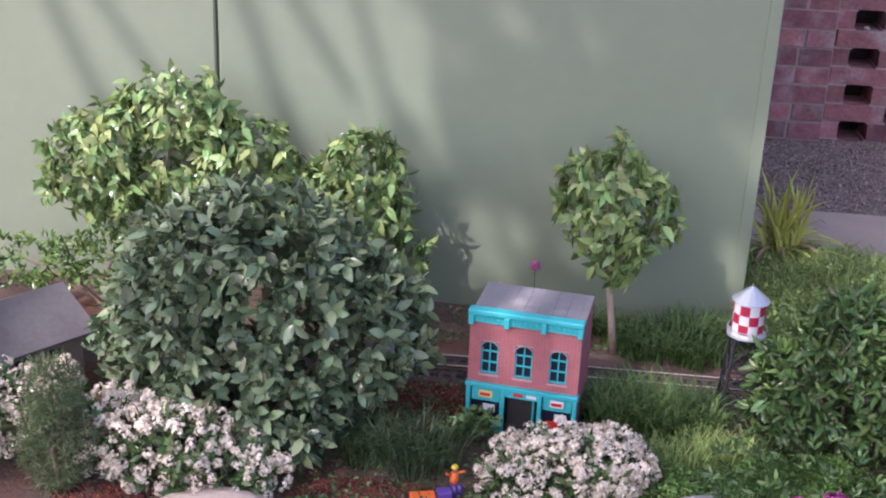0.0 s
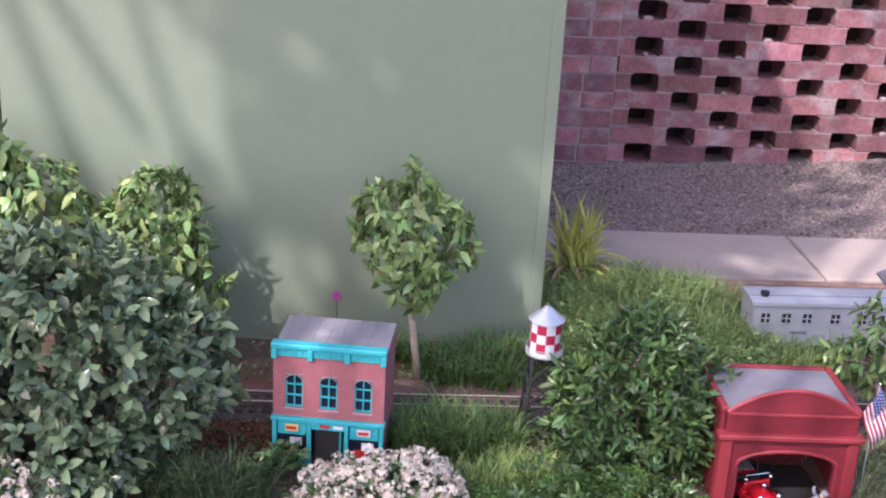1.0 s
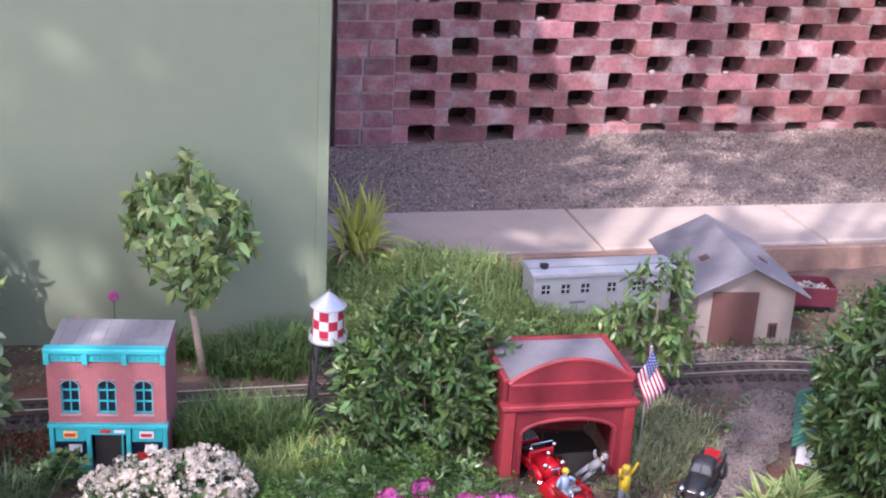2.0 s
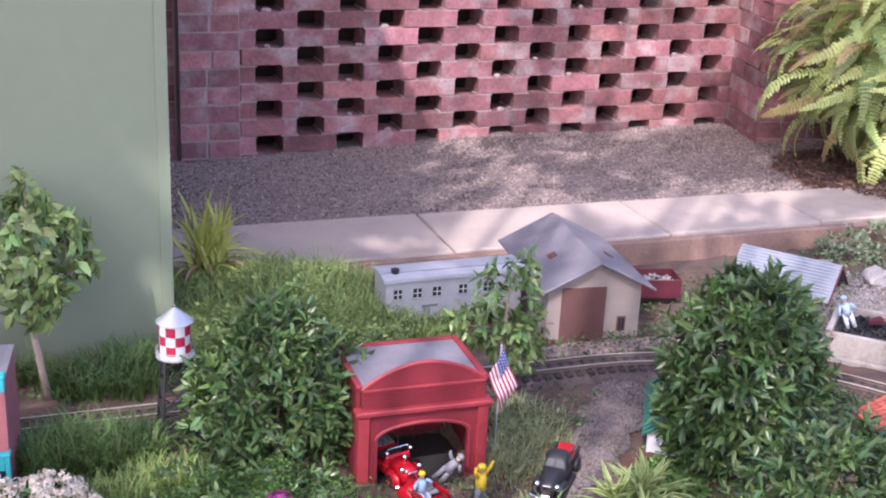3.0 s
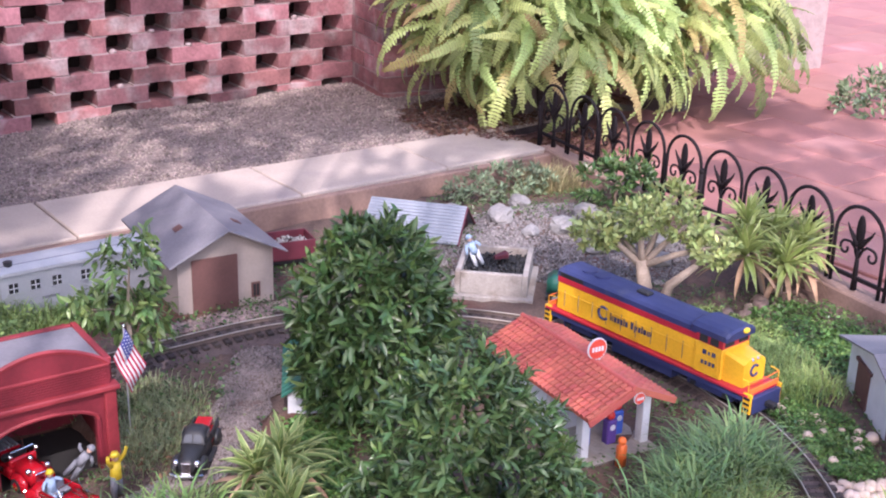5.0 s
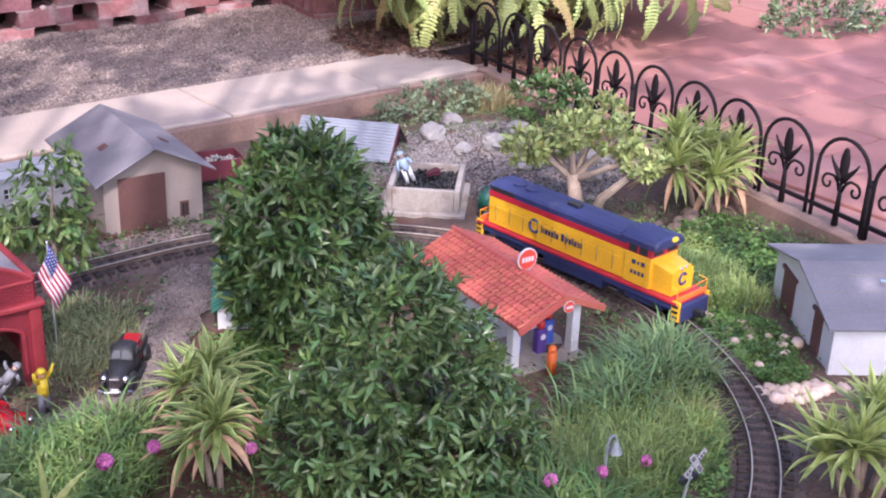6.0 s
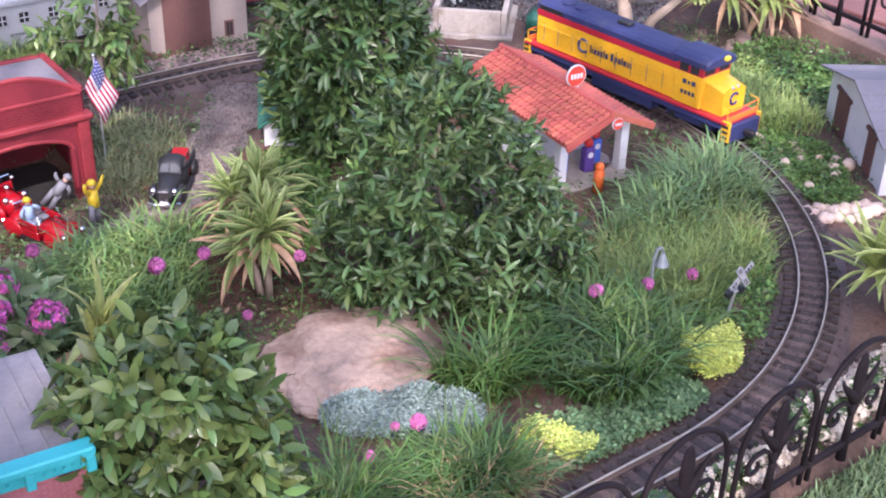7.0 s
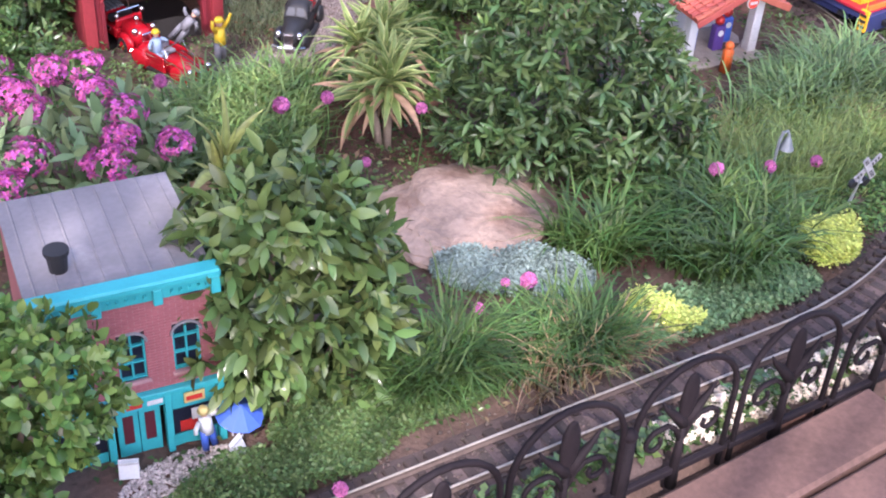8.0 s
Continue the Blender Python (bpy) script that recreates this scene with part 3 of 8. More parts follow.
def build_track():
    tr = thing("railway_track", Matrix.Identity(4), "garden railway track with brass rails on brown plastic ties", "track", kind="structure")
    bed = []
    ss = np.arange(0, TRACK_LEN, 0.03)
    for s in ss:
        x, y, a = track_frame(s)
        nx, ny = -math.sin(a), math.cos(a)
        bed.append([(x + nx * o, y + ny * o, z) for o, z in ((-0.085, -0.012), (-0.052, 0.008), (-0.018, 0.0158), (0.018, 0.0158), (0.052, 0.008), (0.085, -0.012))])
    V = np.array(bed).reshape(-1, 3)
    F = np.array([[6 * i + k, 6 * i + k + 1, 6 * i + 7 + k, 6 * i + 6 + k] for i in range(len(ss) - 1) for k in range(5)])
    part("ballast_bed", link_mesh("ballast_bed", V, F, M_BALLAST, True), tr, "fine brown ballast")
    rng = np.random.default_rng(11)
    n = 15000
    s = rng.uniform(0, TRACK_LEN, n)
    o = rng.normal(0, 0.042, n)
    fr = np.array([track_frame(v) for v in s])
    P = np.stack([fr[:, 0] - np.sin(fr[:, 2]) * o, fr[:, 1] + np.cos(fr[:, 2]) * o, 0.0160 - 0.16 * np.maximum(np.abs(o) - 0.018, 0) - 0.18 * np.maximum(np.abs(o) - 0.055, 0)], 1)
    part("ballast_stones", pebbles("ballast_stones", P, 0.0032, M_BALLAST, rng), tr, kind="stuff")
    # the rails, each a length with head and foot
    for off in (-0.0225, 0.0225):
        V, F = [], []
        prof = ((-0.0020, 0.0168), (-0.0020, 0.0180), (-0.0007, 0.0188), (-0.0007, 0.0245), (-0.0013, 0.0252), (-0.0012, 0.0272), (0.0012, 0.0272), (0.0013, 0.0252), (0.0007, 0.0245), (0.0007, 0.0188), (0.0020, 0.0180), (0.0020, 0.0168))
        k = len(prof)
        for s in ss:
            x, y, a = track_frame(s)
            for o, z in prof:
                V.append((x - math.sin(a) * (off + o), y + math.cos(a) * (off + o), z))
        for i in range(len(ss) - 1):
            for j in range(k):
                F.append((k * i + j, k * i + (j + 1) % k, k * (i + 1) + (j + 1) % k, k * (i + 1) + j))
        me = link_mesh("rail", V, np.array(F), [M_RAIL, M_RAILSIDE])
        me.polygons.foreach_set("material_index", np.tile([0 if j in (4, 5, 6) else 1 for j in range(k)], len(ss) - 1).astype(np.int32))
        part("rail", me, tr, "dull brown rail with a bright worn head")
    bm = box(-0.008, -0.045, 0.004, 0.008, 0.045, 0.017, 0.002)
    for sy in (-0.0225, 0.0225):
        for dy in (-0.0075, 0.0075):
            box(-0.004, sy + dy - 0.0018, 0.016, 0.004, sy + dy + 0.0018, 0.0205, 0, bm)
    tie = bm_mesh("tie", bm, M_TIE)
    rr = random.Random(9)
    step = 0.0268
    for i in range(int(TRACK_LEN / step)):
        s = i * step
        x, y, a = track_frame(s)
        if -0.35 < x:
            part("tie", tie, tr, m=pose(x, y, rr.uniform(-0.0008, 0.0006), 0, 0, math.degrees(a) + rr.uniform(-1, 1)))


build_track()

# ---- plants ----
def leaf_template(width=0.36, fold=0.14, droop=0.20):
    xs = (0.0, 0.16, 0.42, 0.74, 1.0)
    ws = (0.04, 0.32, 0.5, 0.36, 0.0)
    V, F = [], []
    for x, w in zip(xs, ws):
        z = -droop * x * x
        V += [(x, -w * width, z + fold * w), (x, 0, z), (x, w * width, z + fold * w)]
    for i in range(len(xs) - 1):
        for k in range(2):
            a = 3 * i + k
            F.append((a, a + 3, a + 4, a + 1))
    return np.array(V), np.array(F)


def simple_leaf(width=0.5, fold=0.12):
    return np.array([(0, 0, 0), (0.5, -width / 2, fold), (1, 0, -0.05), (0.5, width / 2, fold)]), np.array([[0, 1, 2], [0, 2, 3]])


def unit(v):
    return v / np.maximum(np.linalg.norm(v, axis=1, keepdims=True), 1e-9)


def blob_points(blobs, n, rng, inner=0.2):
    """Points near the skin of a union of ellipsoids, with the outward way there."""
    B = np.array(blobs, float)
    area = (B[:, 3] * B[:, 4] + B[:, 3] * B[:, 5] + B[:, 4] * B[:, 5])
    P, D = [], []
    while len(P) < n:
        k = rng.choice(len(B), p=area / area.sum())
        d = unit(rng.normal(size=(1, 3)))[0]
        lump = 1 + 0.20 * noise.noise(Vector((d[0] * 2.3 + k, d[1] * 2.3, d[2] * 2.3))) + 0.10 * noise.noise(Vector((d[0] * 6, d[1] * 6 + k, d[2] * 6)))
        r = rng.uniform(0.45, 0.85) if rng.random() < inner else rng.uniform(0.84, 1.05)
        p = B[k, :3] + B[k, 3:] * d * r * lump
        inside = ((p - B[:, :3]) / B[:, 3:])
        q = (inside ** 2).sum(1)
        q[k] = 9
        if q.min() < 0.5 and rng.random() > inner:
            continue
        if p[2] < 0.01:
            continue
        P.append(p)
        D.append(d / B[k, 3:] * B[k, 3:].mean())
    return np.array(P), unit(np.array(D))


def foliage(name, blobs, tips, per, length, material, rng, width=0.36, spread=0.95, droop=0.15, inner=0.2, lift=0.45, fold=0.10, curl=0.20):
    """Leaves in whorls at twig tips."""
    P, D = blob_points(blobs, tips, rng, inner)
    axis = unit(D + np.array([0, 0, lift]) + rng.normal(0, 0.25, D.shape))
    a = unit(np.cross(axis, rng.normal(size=axis.shape)))
    b = np.cross(axis, a)
    pos, way, nor = [], [], []
    for k in range(per):
        phi = 2 * math.pi * (k / per) + rng.uniform(0, 0.6, len(P))
        tilt = rng.uniform(0.45, 1.15, len(P))[:, None] * spread + (0.0 if k else -0.35)
        side = a * np.cos(phi)[:, None] + b * np.sin(phi)[:, None]
        d = axis * np.cos(tilt) + side * np.sin(tilt)
        d[:, 2] -= droop * rng.uniform(0, 1.4, len(P))
        pos.append(P - axis * (length * 0.25 * (k % 3)) + rng.normal(0, length * 0.06, P.shape))
        way.append(unit(d))
        nor.append(unit(axis + rng.normal(0, 0.5, P.shape)))
    pos, way, nor = np.concatenate(pos), np.concatenate(way), np.concatenate(nor)
    V, F = leaf_template(width, fold, curl)
    S = length * rng.uniform(0.6, 1.2, len(pos))
    return scatter_mesh(name, V, F, frames_from(way, nor), S, pos, material, True)


def limbs(root, targets, r0, r1, rng, bm=None):
    for t in targets:
        mid = [(root[i] * 0.5 + t[i] * 0.5) + rng.normal(0, 0.02) for i in range(3)]
        q = [(root[i] * 0.8 + mid[i] * 0.2) for i in range(3)]
        bm = tube([root, q, mid, t], r0, 5, r1, bm)
    return bm


def bush(name, x, y, blobs, tips, per, length, material, label, seed, category="shrub", width=0.36, stem=0.008, trunk=None, droop=0.15, inner=0.22, lift=0.45, fold=0.10, curl=0.20):
    rng = np.random.default_rng(seed)
    b = thing(name, pose(x, y, up(x, y) - 0.004), label, category)
    tops = [tuple(np.array(q[:3]) * (1, 1, 1.0)) for q in blobs]
    if trunk:
        bm = tube(trunk, stem, 7, stem * 0.7)
        limbs(trunk[-1], tops, stem * 0.55, stem * 0.2, rng, bm)
    else:
        bm = limbs((0, 0, -0.01), tops, stem, stem * 0.3, rng)
    part("trunk", (bm, M_BARK_PALE if trunk else M_BARK, True), b, "brown woody stems")
    part("crown", foliage("crown", blobs, tips, per, length, material, rng, width, droop=droop, inner=inner, lift=lift, fold=fold, curl=curl), b, kind="stuff")
    if material in (M_LEAF_DARK, M_LEAF_MID, M_LEAF_BIG, M_LEAF_LIGHT, M_OLIVE):
        part("young_growth", foliage("young_growth", [(*q[:3], *(np.array(q[3:]) * 1.02)) for q in blobs], tips // 6, 4, length * 0.75, M_YOUNG if material is not M_LEAF_BIG else M_LEAF_BIG, rng, width, spread=0.7, droop=0.0, inner=0.0, lift=0.8), b, "paler young leaves", kind="stuff")
    return b


bush("shrub", -0.52, 2.02, [(-0.01, 0, 0.22, 0.26, 0.17, 0.23), (-0.17, 0.0, 0.18, 0.13, 0.13, 0.16), (0.16, 0.03, 0.21, 0.15, 0.12, 0.13), (0.0, -0.02, 0.39, 0.17, 0.13, 0.09), (0.00, -0.10, 0.11, 0.17, 0.11, 0.12), (-0.12, 0.0, 0.32, 0.13, 0.12, 0.11)],
     1450, 6, 0.033, M_LEAF_BIG, "large rounded shrub with grey-green oval leaves", 21, width=0.50, stem=0.012, droop=0.30, lift=0.2)
bush("ficus_tree", -0.86, 2.47, [(0, 0, 0.36, 0.20, 0.09, 0.15), (0.05, 0, 0.47, 0.12, 0.08, 0.09), (-0.14, 0, 0.34, 0.12, 0.08, 0.12), (0.20, 0, 0.34, 0.14, 0.08, 0.12)],
     560, 6, 0.0265, M_LEAF_FICUS, "yellow-green small-leaved ficus against the green wall", 22, "tree", width=0.55, droop=0.8, lift=0.15, curl=0.75, trunk=[(0, 0, 0), (0.01, 0, 0.12), (0, 0, 0.24)], stem=0.010)
bush("ficus_tree", -0.42, 2.47, [(0, 0, 0.30, 0.11, 0.08, 0.13), (0.02, 0, 0.38, 0.08, 0.07, 0.08), (-0.12, 0, 0.27, 0.10, 0.07, 0.10), (0.06, 0, 0.18, 0.09, 0.07, 0.09)],
     360, 6, 0.0265, M_LEAF_FICUS, "yellow-green small-leaved ficus against the green wall", 23, "tree", width=0.55, droop=0.8, lift=0.15, curl=0.75, trunk=[(0, 0, 0), (-0.01, 0, 0.1), (0, 0, 0.2)], stem=0.008)
bush("ficus_tree", 0.13, 2.42, [(-0.03, 0, 0.37, 0.10, 0.09, 0.085), (-0.01, 0, 0.30, 0.095, 0.085, 0.085), (0.04, 0, 0.33, 0.085, 0.08, 0.075), (0.01, 0, 0.235, 0.065, 0.06, 0.06), (0.09, 0, 0.30, 0.03, 0.03, 0.025), (-0.07, 0, 0.39, 0.05, 0.05, 0.05), (-0.01, 0, 0.425, 0.06, 0.055, 0.04), (0.00, 0, 0.475, 0.014, 0.014, 0.03), (-0.105, 0, 0.36, 0.016, 0.02, 0.03), (0.12, 0, 0.315, 0.018, 0.02, 0.02), (0.07, 0, 0.40, 0.022, 0.02, 0.022)],
     235, 6, 0.0275, M_LEAF_FICUS, "small ficus standard with a bare slanting trunk and rounded crown", 24, "tree", width=0.55, droop=0.8, lift=0.15, curl=0.75, trunk=[(0.022, 0, 0), (0.010, 0, 0.08), (-0.005, 0, 0.19)], stem=0.009)
bush("shrub", 0.555, 2.09, [(0, 0, 0.14, 0.155, 0.12, 0.14), (0.0, 0, 0.23, 0.10, 0.09, 0.08), (-0.07, 0, 0.1, 0.1, 0.1, 0.1), (0.08, -0.02, 0.09, 0.1, 0.1, 0.1)],
     480, 7, 0.032, M_LEAF_DARK, "dense dark-green pointed-leaf shrub beside the water tower", 25, width=0.30, droop=0.20, lift=0.5, fold=0.16)
bush("shrub", 1.415, 1.80, [(-0.02, 0, 0.22, 0.155, 0.13, 0.19), (-0.02, 0, 0.325, 0.105, 0.10, 0.08), (-0.075, 0, 0.16, 0.09, 0.10, 0.15), (0.06, 0, 0.16, 0.10, 0.10, 0.15)],
     740, 7, 0.033, M_LEAF_DARK, "tall dark-green pointed-leaf shrub beside the gravel road", 26, width=0.30, droop=0.30, lift=0.4, fold=0.16)
bush("shrub", 1.27, 1.33, [(-0.01, 0, 0.17, 0.18, 0.14, 0.165), (-0.01, 0, 0.28, 0.11, 0.09, 0.085), (-0.12, -0.03, 0.10, 0.12, 0.12, 0.11), (0.10, -0.02, 0.10, 0.11, 0.11, 0.11), (0.05, -0.13, 0.07, 0.13, 0.10, 0.09), (0.01, -0.19, 0.045, 0.09, 0.06, 0.055)],
     1210, 6, 0.026, M_LEAF_MID, "broad green pointed-leaf shrub behind a flat stone", 27, width=0.30, droop=0.35, lift=0.3, fold=0.16)
bush("shrub", 0.625, 1.00, [(0, 0, 0.15, 0.135, 0.11, 0.155), (-0.01, 0.0, 0.24, 0.105, 0.09, 0.08), (0.06, -0.03, 0.09, 0.09, 0.08, 0.10), (-0.06, -0.02, 0.15, 0.085, 0.075, 0.13)],
     560, 6, 0.0305, M_OLIVE, "green pointed-leaf shrub at the corner of the turquoise shop", 28, width=0.41, droop=0.55, lift=0.1)
bush("shrub", 0.228, 0.82, [(-0.025, 0, 0.18, 0.085, 0.10, 0.19), (-0.02, 0.02, 0.30, 0.10, 0.08, 0.085), (0.0, -0.01, 0.14, 0.07, 0.07, 0.14), (0.065, 0.0, 0.27, 0.085, 0.07, 0.08)],
     1300, 6, 0.0160, M_LEAF_LIGHT, "light green shrub with rounded glossy leaves before a shop", 29, width=0.60)
bush("ficus_tree", 1.055, 2.17, [(0, 0, 0.25, 0.070, 0.065, 0.080), (0.02, 0, 0.175, 0.070, 0.06, 0.06), (-0.05, 0, 0.20, 0.060, 0.05, 0.05), (-0.095, 0, 0.20, 0.035, 0.035, 0.045), (0.045, 0, 0.12, 0.05, 0.04, 0.03), (0.03, 0, 0.32, 0.03, 0.03, 0.03)],
     180, 5, 0.026, leafmat("leaf_open_tree", (0.135, 0.215, 0.066), 0.3, island=0.5), "small open leafy tree beside the flag", 30, "tree", width=0.36, droop=1.1, trunk=[(0, 0, 0), (0.01, 0, 0.08), (0, 0, 0.16)], stem=0.007)
bush("shrub", 2.73, 2.50, [(0, 0, 0.07, 0.13, 0.12, 0.08), (0.03, 0, 0.11, 0.09, 0.08, 0.06)], 160, 6, 0.026, M_LEAF_DARK, "low dark-green shrub by the iron fence", 31)
bush("shrub", 2.62, 2.88, [(0, 0, 0.04, 0.18, 0.10, 0.06), (-0.14, 0, 0.03, 0.10, 0.09, 0.05)], 200, 6, 0.020, leafmat("mat_green", (0.20, 0.26, 0.15), 0.6), "low grey-green succulent mat in the garden's corner", 32)
bush("shrub", 4.78, 3.0, [(0, 0, 0.10, 0.25, 0.2, 0.12), (0.25, -0.05, 0.12, 0.2, 0.2, 0.14)], 300, 6, 0.034, M_LEAF_BIG, "low leafy plant at the edge of the paving", 33)
# small feathery conifer
bush("conifer", -0.80, 1.74, [(0, 0, 0.09, 0.062, 0.06, 0.09), (0, 0, 0.18, 0.045, 0.045, 0.07)], 1100, 5, 0.0165, leafmat("conifer_green", (0.115, 0.155, 0.068), 0.6), "small feathery upright conifer", 34, "conifer", width=0.10, lift=1.2)
bush("shrub", -0.95, 2.42, [(0, 0, 0.14, 0.14, 0.07, 0.06), (-0.2, 0, 0.12, 0.14, 0.07, 0.06)], 260, 5, 0.020, M_LEAF_LIGHT, "light green fine-leaved low shrub along the wall", 35)


# ---- grasses ----
BLADE_V = np.array([(0.00, -0.5, 0.0), (0.00, 0.5, 0.0), (0.06, -0.45, 0.38), (0.06, 0.45, 0.38), (0.22, -0.36, 0.72), (0.22, 0.36, 0.72), (0.50, -0.22, 0.92), (0.50, 0.22, 0.92), (0.82, 0.0, 0.90)])
BLADE_F = np.array([[0, 2, 3], [0, 3, 1], [2, 4, 5], [2, 5, 3], [4, 6, 7], [4, 7, 5], [6, 8, 7]])


def blades(name, P, height, lean, width, material, rng, way=None, tall=None):
    """way: the heading in which each blade leans; tall: a factor on its height."""
    n = len(P)
    a = rng.uniform(0, 2 * math.pi, n) if way is None else way
    c, s, o = np.cos(a), np.sin(a), np.zeros(n)
    R = np.array([[c, -s, o], [s, c, o], [o, o, o + 1]]).transpose(2, 0, 1)
    tilt = rng.normal(0, 0.16, (n, 2))
    R = R + np.stack([np.stack([o, o, tilt[:, 0]], 1), np.stack([o, o, tilt[:, 1]], 1), np.zeros((n, 3))], 1)
    h = height * rng.uniform(0.55, 1.2, n) * (1.0 if tall is None else tall)
    S = np.stack([lean * h * rng.uniform(0.3, 1.4, n), width * rng.uniform(0.7, 1.3, n), h], 1)
    return scatter_mesh(name, BLADE_V, BLADE_F, R, S, P, material, True)


def in_ellipse(cx, cy, rx, ry, n, rng, turn=0.0):
    r, a = np.sqrt(rng.uniform(0, 1, n)), rng.uniform(0, 2 * math.pi, n)
    x, y = r * rx * np.cos(a), r * ry * np.sin(a)
    t = radians(turn)
    return cx + x * math.cos(t) - y * math.sin(t), cy + x * math.sin(t) + y * math.cos(t)


def clear_of_track(x, y, gap=0.055):
    return track_gap(x, y) > gap


# plan of the buildings: centre, half sizes, turn
FOOTPRINTS = [(0.815, 2.03, 0.13, 0.10, -5), (-0.038, 2.13, 0.11, 0.08, -8), (0.435, 1.05, 0.10, 0.11, -6), (1.443, 2.64, 0.125, 0.17, -6.5), (1.728, 1.58, 0.085, 0.175, -6.5), (2.33, 1.11, 0.19, 0.17, 54), (2.037, 2.205, 0.11, 0.12, -44), (0.795, 1.845, 0.09, 0.03, -68), (1.045, 1.855, 0.09, 0.03, 52)]


def clear_of_buildings(x, y):
    ok = np.ones(len(x), bool)
    for cx, cy, hx, hy, a in FOOTPRINTS:
        c, s = math.cos(radians(a)), math.sin(radians(a))
        u, v = (x - cx) * c + (y - cy) * s, -(x - cx) * s + (y - cy) * c
        ok &= ~((np.abs(u) < hx) & (np.abs(v) < hy))
    return ok


def grass(name, areas, tufts, per, height, lean, width, material, label, seed, spread=0.012, gap=0.052):
    rng = np.random.default_rng(seed)
    X, Y = [], []
    tot = sum(a[2] * a[3] for a in areas)
    for ar in areas:
        x, y = in_ellipse(*ar[:4], max(3, int(tufts * ar[2] * ar[3] / tot)), rng, ar[4] if len(ar) > 4 else 0)
        X.append(x)
        Y.append(y)
    tall = np.repeat(rng.uniform(0.7, 1.2, sum(len(q) for q in X)), per)
    X, Y = np.repeat(np.concatenate(X), per), np.repeat(np.concatenate(Y), per)
    dx, dy = rng.normal(0, spread, len(X)), rng.normal(0, spread, len(Y))
    X, Y = X + dx, Y + dy
    way = np.arctan2(dy, dx) + rng.normal(0, 0.6, len(X))
    k = clear_of_track(X, Y, gap) & clear_of_buildings(X, Y) & (Y > 0.69)
    X, Y = X[k], Y[k]
    P = np.stack([X, Y, rise(X, Y) - 0.004], 1)
    return whole(name, blades(name, P, height, lean, width, material, rng, way[k], tall[k]), Matrix.Identity(4), label, "grass", kind="stuff")


grass("mondo_grass", [(0.30, 2.47, 0.16, 0.08), (0.02, 2.52, 0.14, 0.04)], 110, 22, 0.058, 1.0, 0.0042, M_GRASS_DARK, "dark mondo grass along the foot of the green wall", 41)
grass("mondo_grass", [(0.22, 2.12, 0.12, 0.06), (0.15, 2.16, 0.07, 0.04)], 170, 14, 0.070, 1.0, 0.0032, M_GRASS_DARK, "dark mondo grass beside the track", 42)
grass("meadow_grass", [(0.72, 2.75, 0.28, 0.26), (0.56, 2.85, 0.16, 0.16), (0.95, 2.55, 0.14, 0.10), (0.60, 2.52, 0.16, 0.12)], 1000, 12, 0.062, 1.0, 0.0028, M_GRASS, "rough meadow grass on a small mound", 43, 0.02)
M_GRASS_BLUE = leafmat("grass_blue", (0.165, 0.265, 0.092), 0.40, island=0.5, trans=0.16)
M_GRASS_DEEP = leafmat("grass_deep", (0.085, 0.160, 0.040), 0.42, island=0.5, trans=0.16)
grass("long_grass", [(1.77, 1.24, 0.13, 0.065, 12), (1.63, 1.20, 0.08, 0.04), (1.88, 1.23, 0.05, 0.08)], 76, 46, 0.074, 1.05, 0.0050, M_GRASS_BLUE, "long arching grass inside the track's curve", 44, 0.013)
grass("fine_grass", [(1.64, 1.10, 0.12, 0.08, 20), (1.52, 1.10, 0.08, 0.08)], 240, 26, 0.062, 0.9, 0.0021, M_GRASS, "fine airy grass with pale tips", 54, 0.016)
grass("straw_grass", [(1.50, 1.19, 0.05, 0.04), (1.72, 1.15, 0.06, 0.03)], 30, 12, 0.055, 1.1, 0.0028, M_DEAD, "dry straw-coloured blades among the grass", 55, 0.014)
grass("long_grass", [(1.30, 0.955, 0.11, 0.05, 10), (1.37, 0.91, 0.05, 0.03), (1.15, 1.055, 0.05, 0.035), (1.30, 1.04, 0.09, 0.04)], 40, 60, 0.080, 1.30, 0.0050, M_GRASS_DEEP, "dark long grass by the yellow sedum", 45, 0.013)
grass("long_grass", [(0.97, 0.885, 0.07, 0.028), (0.80, 0.895, 0.06, 0.035)], 24, 90, 0.076, 1.35, 0.0036, M_GRASS_DEEP, "dark arching grass clumps beside the front track", 46, 0.012)
grass("straw_grass", [(0.95, 0.845, 0.09, 0.022)], 15, 14, 0.06, 1.4, 0.0026, M_DEAD, "dry straw-coloured blades under the grass clumps", 47, 0.014)
grass("bright_grass", [(1.56, 1.07, 0.14, 0.10), (2.18, 1.58, 0.10, 0.26, 10)], 420, 12, 0.05, 0.9, 0.0022, M_GRASS_BRIGHT, "short bright green grass", 48, 0.02)
grass("meadow_grass", [(0.99, 2.00, 0.09, 0.14, 30), (1.08, 2.06, 0.07, 0.1), (0.97, 1.90, 0.05, 0.05)], 300, 11, 0.030, 1.0, 0.0018, leafmat("feathery_green", (0.240, 0.275, 0.140), 0.5, island=0.45, trans=0.18), "thin feathery meadow growth beside the gravel road", 49, 0.02)
grass("mondo_grass", [(0.78, 1.55, 0.16, 0.11, 10), (0.88, 1.64, 0.09, 0.05)], 150, 22, 0.062, 1.2, 0.0050, leafmat("mondo_pale", (0.165, 0.265, 0.080), 0.4, island=0.5), "pale-edged mondo grass before the firehouse", 50, 0.016)
grass("mondo_grass", [(-0.25, 1.94, 0.09, 0.05)], 46, 18, 0.080, 1.15, 0.0032, leafmat("mondo_black", (0.070, 0.110, 0.050), 0.45), "very dark mondo grass under the large shrub", 51, 0.016)
